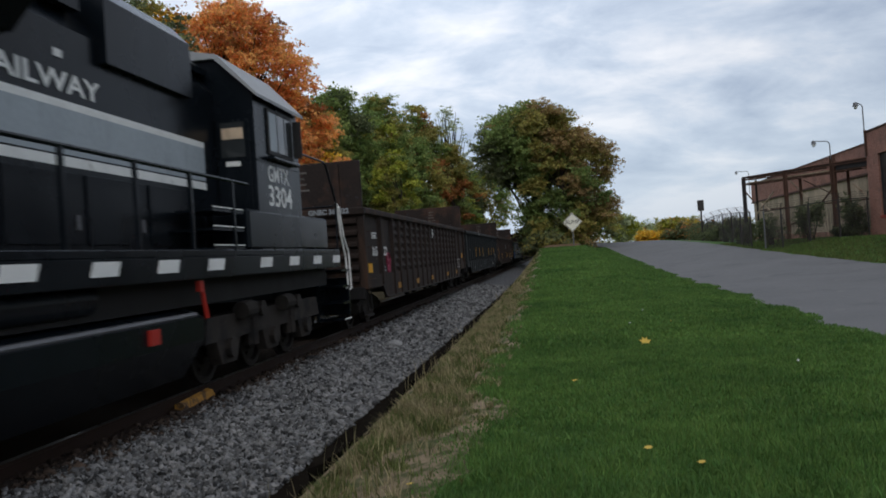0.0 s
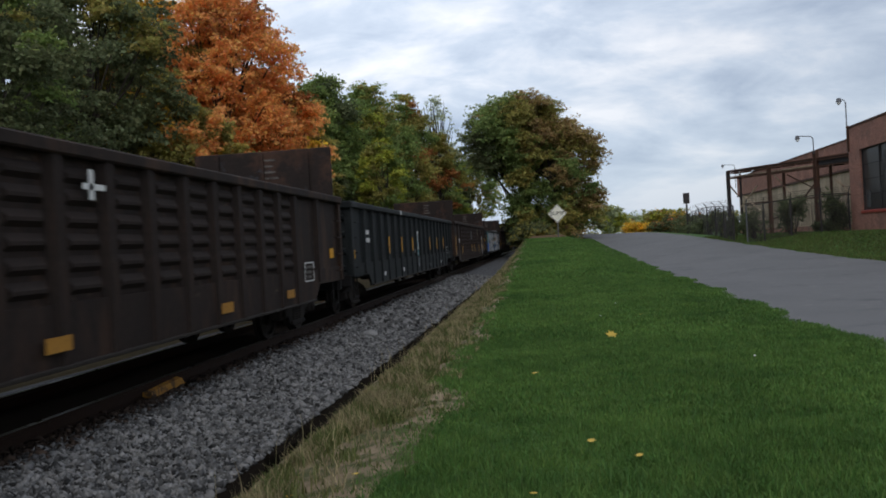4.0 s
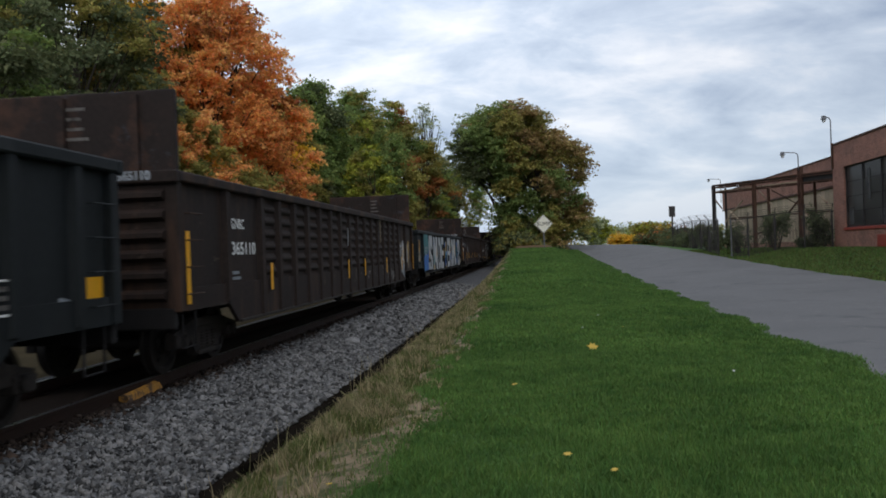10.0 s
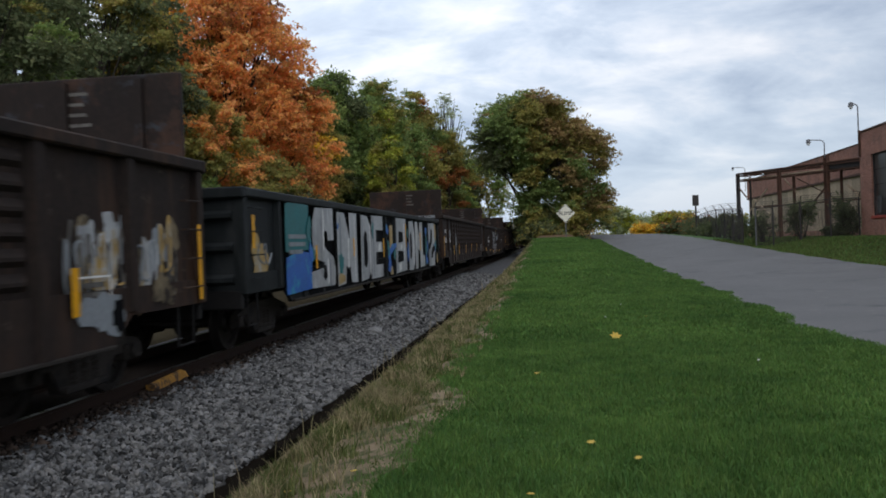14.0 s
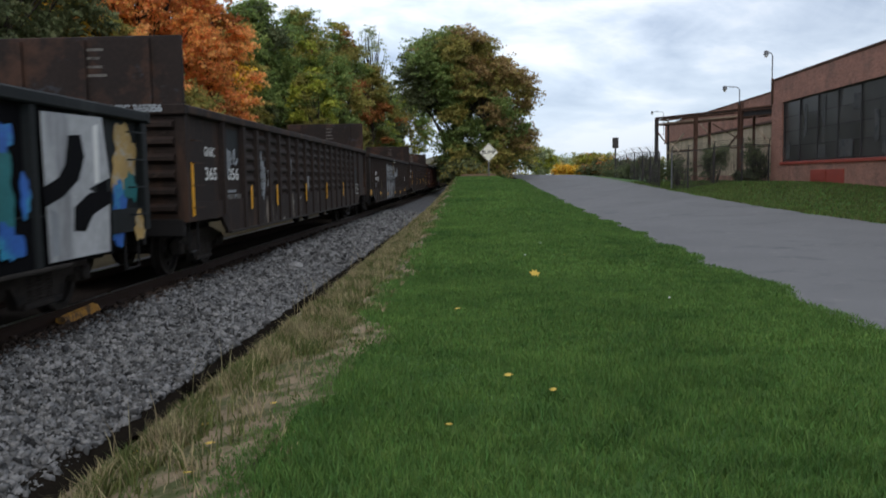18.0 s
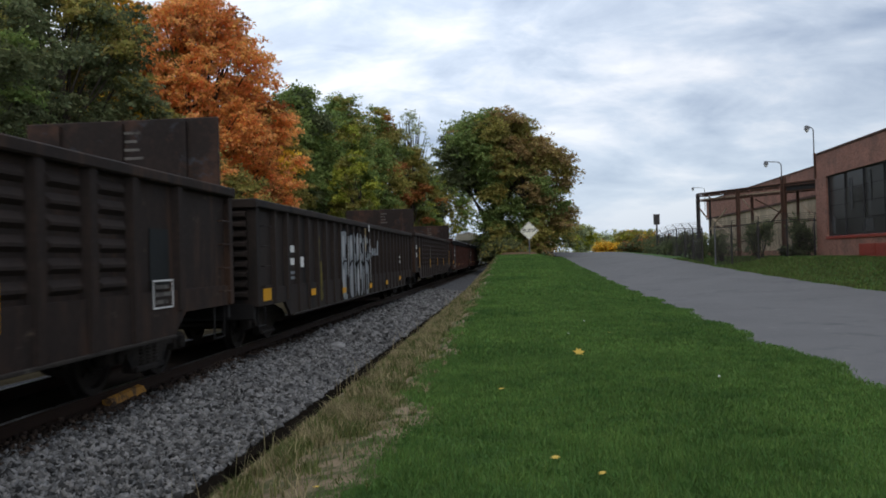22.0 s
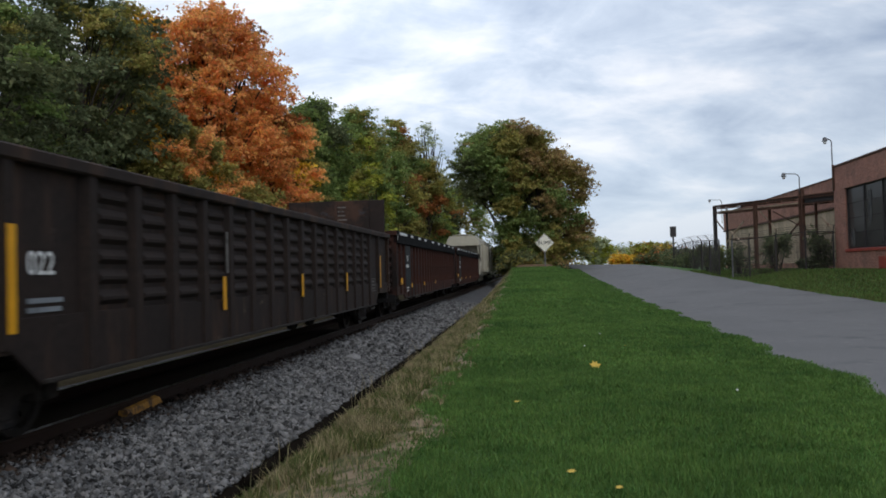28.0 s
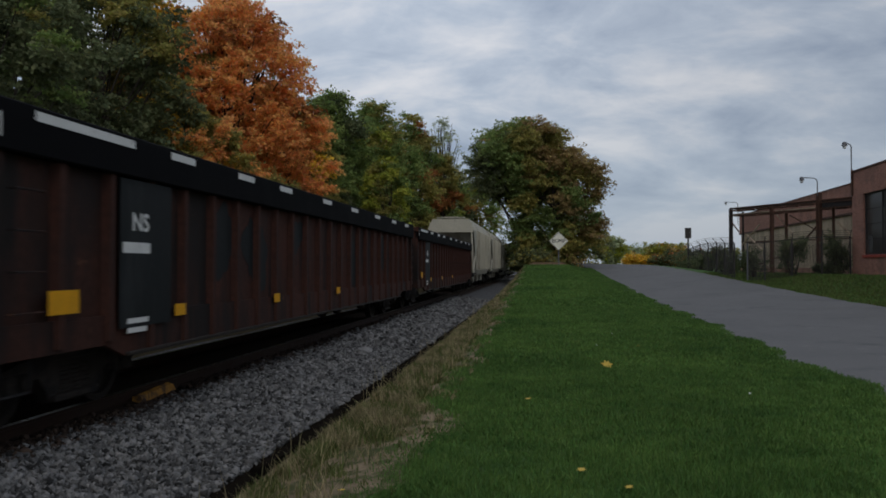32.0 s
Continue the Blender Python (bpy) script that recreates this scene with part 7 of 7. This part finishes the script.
    part("pilot", Build().box(-1.5, 1.5, e - 0.06, e + 0.04, 0.5, sill - 0.5, 0.02), m, car)
    for pts in (((15.2, 2.7), (15.28, 2.7), (15.45, 2.07), (15.7, 1.65), (15.75, 1.07), (15.6, 1.04)), ((15.36, 2.62), (15.42, 2.66), (15.65, 2.07), (15.95, 1.75), (16.0, 1.02), (15.84, 1.0))):
        part("grab_rail", Build().pipe([(1.5, Y(a), b) for a, b in pts], 0.02, 8), M["white"], car, "white-painted bent grab rail")
    part("grab_rail", Build().pipe([(1.5, Y(15.1), 1.64), (1.5, Y(15.2), 2.7), (1.3, e - 0.1, 2.7), (-1.3, e - 0.1, 2.7)], 0.02, 8), m, car)
    part("nose_rail", Build().pipe([(1.45, c1 + 0.02, 3.46), (1.47, Y(14.6), 3.46), (1.48, Y(14.7), 3.42), (1.5, Y(15.25), 2.7)], 0.02, 8), m, car)
    for i in range(4):
        part("step", Build().box(1.05, 1.52, Y(15.25), e - 0.02, 0.42 + i * 0.32, 0.46 + i * 0.32), m, car)
    slab(car, "tread_edge", Y(15.3), e - 0.05, 0.425, 0.455, M["white"], 1.521)
    part("step_well", Build().box(0.98, 1.05, Y(15.15), e - 0.02, 0.42, sill - 0.02), m, car)
    coupler(car, e, 1)
    # fuel tank, with a bright strip added as the glint on its edge
    part("fuel_tank", Build().prism([(-1.45, 0.75), (-1.15, 0.30), (1.15, 0.30), (1.45, 0.75), (1.45, 1.02), (1.25, 1.12), (-1.25, 1.12), (-1.45, 1.02)], "y", Y(1.5), Y(9.05)), m, car, "big black fuel tank")
    part("tank_rim", Build().tube((1.40, Y(1.5), 1.05), (1.40, Y(8.95), 1.05), 0.035, 8), M["galv"], car, "bright strip standing in for the glint on the tank edge")
    part("air_reservoir", Build().tube((1.25, Y(1.8), 1.36), (1.25, Y(6.9), 1.36), 0.17, 14), m, car, smooth=True)
    part("fuel_gauge", Build().box(1.451, 1.49, Y(7.7), Y(7.9), 0.82, 0.98), M["red"], car, "red fuel fitting")
    part("emergency_valve", Build().box(1.45, 1.5, Y(8.9), Y(9.02), 1.32, 1.45).tube((1.47, Y(9.02), 1.32), (1.47, Y(9.12), 1.0), 0.03, 6), M["red"], car, "red emergency valve")
    for yc in (Y(12.1), Y(-1.6)):
        t = part("truck", Build().box(-0.95, 0.95, -2.3, 2.3, 0.75, 0.95, 0.03), M["under"], car, "three-axle locomotive truck", at=(0, yc, 0))
        for s in (-1, 1):
            f = Build()
            f.prism([(-2.5, 0.62), (-2.4, 0.95), (2.4, 0.95), (2.5, 0.62)], "x", -0.08, 0.08)
            for c in (-1.7, 0, 1.7):
                f.prism([(c - 0.42, 0.65), (c - 0.25, 0.30), (c + 0.25, 0.30), (c + 0.42, 0.65)], "x", -0.11, 0.06 if s > 0 else 0.11)
                f.tube((-0.1, c, 0.5), (0.14 * s, c, 0.5), 0.14, 10)
            for c in (-0.85, 0.85):
                f.tube((0.05 * s, c, 0.45), (0.05 * s, c, 0.85), 0.11, 8)
                f.tube((0.10 * s, c + 0.3, 0.95), (0.16 * s, c + 0.3, 0.95), 0.12, 10)
            part("side_frame", f, M["truckdust"], t, at=(s * 1.12, 0, 0))
            for c in (-1.25, 0.45):
                part("brake_cylinder", Build().lathe([(0.0, -0.22), (0.12, -0.22), (0.13, -0.05), (0.13, 0.16), (0.05, 0.2), (0.04, 0.34), (0.0, 0.34)], (s * 1.28, c, 0.98), "y", 12), M["dusty"], t, "dusty brake cylinder")
        for dy in (-1.7, 0, 1.7):
            wset = part("wheelset", WHEELSET, None, t, at=(0, dy, 0.46))
            WHEELS.append((wset, dy, 0.46))


train()


# ---- ground cover ----
def blades(name, rng, x, y, h, w, mat, lean=0.5, zoff=0.0, kind_label="", category=""):
    n = len(x)
    z = land(x, y) + zoff
    a = rng.uniform(0, 2 * math.pi, n)
    dx, dy = np.cos(a), np.sin(a)
    la = rng.uniform(0, 2 * math.pi, n)
    lx, ly = np.cos(la) * lean * h * rng.random(n), np.sin(la) * lean * h * rng.random(n)
    p0 = np.stack([x - dx * w, y - dy * w, z], -1)
    p1 = np.stack([x + dx * w, y + dy * w, z], -1)
    m0 = np.stack([x - dx * w * 0.7 + lx * 0.35, y - dy * w * 0.7 + ly * 0.35, z + h * 0.6], -1)
    m1 = np.stack([x + dx * w * 0.7 + lx * 0.35, y + dy * w * 0.7 + ly * 0.35, z + h * 0.6], -1)
    t = np.stack([x + lx, y + ly, z + h], -1)
    verts = np.stack([p0, p1, m1, m0, t], 1).reshape(-1, 3)
    k = np.arange(n)[:, None] * 5
    faces = np.concatenate([k + [[0, 1, 2]], k + [[0, 2, 3]], k + [[3, 2, 4]]])
    ob = new(name, raw_mesh(name, verts, faces, mat))
    return tagged(ob, kind_label, category, kind="stuff")


def ground_cover():
    rng = np.random.default_rng(21)
    # lawn: dense near the viewer, thinner and broader with distance
    for lo, hi, n, h, w in ((-7.0, 3.0, 90000, 0.045, 0.008), (3.0, 6.5, 110000, 0.042, 0.004), (6.5, 12.0, 120000, 0.045, 0.007), (12.0, 24.0, 90000, 0.055, 0.014), (24.0, 56.0, 66000, 0.07, 0.03), (56.0, 84.0, 22000, 0.08, 0.05)):
        y = rng.uniform(lo, hi, n)
        x = rng.uniform(-1.6, 5.1, n)
        edge = -1.0 + 0.16 * np.sin(y * 1.1) + 0.1 * np.sin(y * 2.7)
        kerb = 3.93 + 0.028 * np.clip(y - 10, 0, 40) + 0.10 * np.sin(y * 1.3) + 0.07 * np.sin(y * 3.1 + 1)
        keep = (x > edge - 0.35 * rng.random(n) ** 3) & (x < kerb + 0.12 * rng.random(n) ** 3)
        x, y = x[keep], y[keep]
        patch = 1 + 0.35 * np.sin(x * 2.1 + 1.3 * np.sin(y * 0.9)) * np.sin(y * 1.3 + 0.7 * np.sin(x * 1.7))
        blades("lawn_grass", rng, x, y, patch * h * (0.5 + 0.8 * rng.random(len(x))), w * (0.7 + 0.6 * rng.random(len(x))), M["blade"], 0.9, 0.0, "short mown green grass of the lawn", "grass")
    # uneven longer tufts in the lawn
    n = 26000
    k = rng.integers(0, 900, n)
    cy, cx = 3.0 + 15 * rng.random(900) ** 1.4, rng.uniform(-0.9, 3.85, 900)
    x, y = cx[k] + rng.normal(0, 0.06, n), cy[k] + rng.normal(0, 0.06, n)
    blades("lawn_tufts", rng, x, y, 0.04 + 0.055 * rng.random(n), np.full(n, 0.0045), M["blade"], 1.2, 0.0, "longer uneven grass tufts in the lawn", "grass")
    # far side of the road
    y = rng.uniform(22, 60, 40000)
    x = rng.uniform(11.55, 17.3, 40000)
    blades("rough_grass", rng, x[:16000], y[:16000], 0.12 * (0.4 + 0.8 * rng.random(16000)), np.full(16000, 0.018), M["blade"], 0.9, 0.0, "green tufts in the rough grass", "grass")
    blades("lawn_grass", rng, x, y, 0.09 * (0.5 + 0.8 * rng.random(40000)), np.full(40000, 0.02), M["weed"], 0.9, 0.0, "rough olive grass before the factory", "grass")
    # dry weeds on the verge
    for lo, hi, n, w in ((3.0, 9, 34000, 0.004), (9, 22, 36000, 0.007), (22, 60, 24000, 0.014)):
        tufts = rng.uniform(lo, hi, n // 85), rng.normal(-1.72, 0.34, n // 85)
        pick = rng.integers(0, n // 85, n)
        y = tufts[0][pick] + rng.normal(0, 0.055, n)
        x = np.clip(tufts[1][pick] + rng.normal(0, 0.05, n), -2.06, -0.95)
        bare = (x > -1.75 + 0.12 * np.sin(y * 3)) & (y < 6.8) & (rng.random(n) < 0.86)
        x, y, pick = x[~bare], y[~bare], pick[~bare]
        n = len(x)
        tall = (0.03 + 0.17 * rng.random(n) ** 1.7) * np.where(x < -2.0, 0.8, 1.0) * np.where(x > -1.3, 0.5, 1.0)
        half = rng.random(n) < 0.36 + 0.34 * np.sin(tufts[0][pick] * 5.3 + tufts[1][pick] * 9)
        blades("dry_weeds", rng, x[half], y[half], tall[half], np.full(half.sum(), w), M["dry"], 0.9, 0.0, "dry straw-coloured weeds along the ditch", "weeds")
        blades("green_weeds", rng, x[~half], y[~half], tall[~half] * 0.8, np.full((~half).sum(), w * 1.4), M["weed"], 0.9, 0.0, "patchy green weeds along the ditch", "weeds")
    n = 110
    y = rng.choice(rng.uniform(4, 30, 24), n) + rng.normal(0, 0.05, n)
    x = rng.normal(-2.08, 0.08, n)
    blades("weed_stalks", rng, x, y, 0.16 + 0.34 * rng.random(n), np.full(n, 0.003), M["dry"], 0.5, 0.0, "tall dead weed stalks at the ditch", "weeds")
    # ballast: crushed stones, each a chipped block
    base = np.array([(x, y, z) for x in (-1, 1) for y in (-1, 1) for z in (-1, 1)], float) * 0.72
    quad = [(0, 1, 3, 2), (4, 6, 7, 5), (0, 4, 5, 1), (2, 3, 7, 6), (0, 2, 6, 4), (1, 5, 7, 3)]
    tri = np.array([f for a, b, c, d in quad for f in ((a, b, c), (a, c, d))])
    # nearest first: the shoulder, then the stained stones along the rail
    for lo, hi, n, size0, x0, x1, mat, label in (
            (-6.0, 3.5, 16000, 0.030, 1.22, 3.12, "stone", "loose crushed grey ballast stones"),
            (3.5, 9.0, 24000, 0.023, 1.22, 3.12, "stone", "loose crushed grey ballast stones"),
            (9.0, 18.0, 30000, 0.026, 1.22, 3.12, "stone", "loose crushed grey ballast stones"),
            (18.0, 45.0, 22000, 0.040, 1.22, 3.12, "stone", "loose crushed grey ballast stones"),
            (6.0, 30.0, 9000, 0.026, 0.90, 1.40, "ruststone", "rust-stained stones against the rail")):
        x = TRACK_X + rng.uniform(x0 - 0.25 * rng.random(n) ** 3, x1 - 0.10 * rng.random(n) ** 2, n)
        y = rng.uniform(lo, hi, n)
        size = size0 * (0.45 + 1.25 * rng.random(n) ** 2.2)
        sc = size[:, None] * rng.uniform(0.40, 1.45, (n, 3))
        chip = rng.uniform(0.45, 1.3, (n, 8, 1)) * (1 + rng.normal(0, 0.12, (n, 8, 3)))
        u, _, vt = np.linalg.svd(rng.normal(size=(n, 3, 3)))
        v = (base[None] * chip * sc[:, None, :]) @ (u @ vt).transpose(0, 2, 1)
        v = v + np.stack([x, y, bed_z(x, y) + size * 0.3], -1)[:, None, :]
        f = (tri[None] + (np.arange(n) * 8)[:, None, None]).reshape(-1, 3)
        tagged(new("ballast_stones", raw_mesh("ballast_stones", v.reshape(-1, 3), f, M[mat])), label, "ballast", kind="stuff")


ground_cover()


# ---- motion of the train ----
RUN = ((0.0, 0.0), (2.0, 9.97), (4.5, 22.52), (7.0, 35.24), (10.0, 50.7), (13.0, 66.33), (17.0, 87.21), (21.0, 108.05), (25.0, 128.7), (29.0, 149.35), (32.0, 164.8))


def gone(t):
    return float(np.interp(t, [r[0] for r in RUN], [r[1] for r in RUN]))


def motions():
    for car, y0 in CARS:
        walk(car, [(t, pose(TRACK_X, y0 - s, RAIL_Z)) for t, s in RUN])
    times = [i * 0.1 for i in range(321)]
    for w, dy, r in WHEELS:
        walk(w, [(t, pose(0, dy, r, math.degrees(gone(t) / r))) for t in times])


motions()
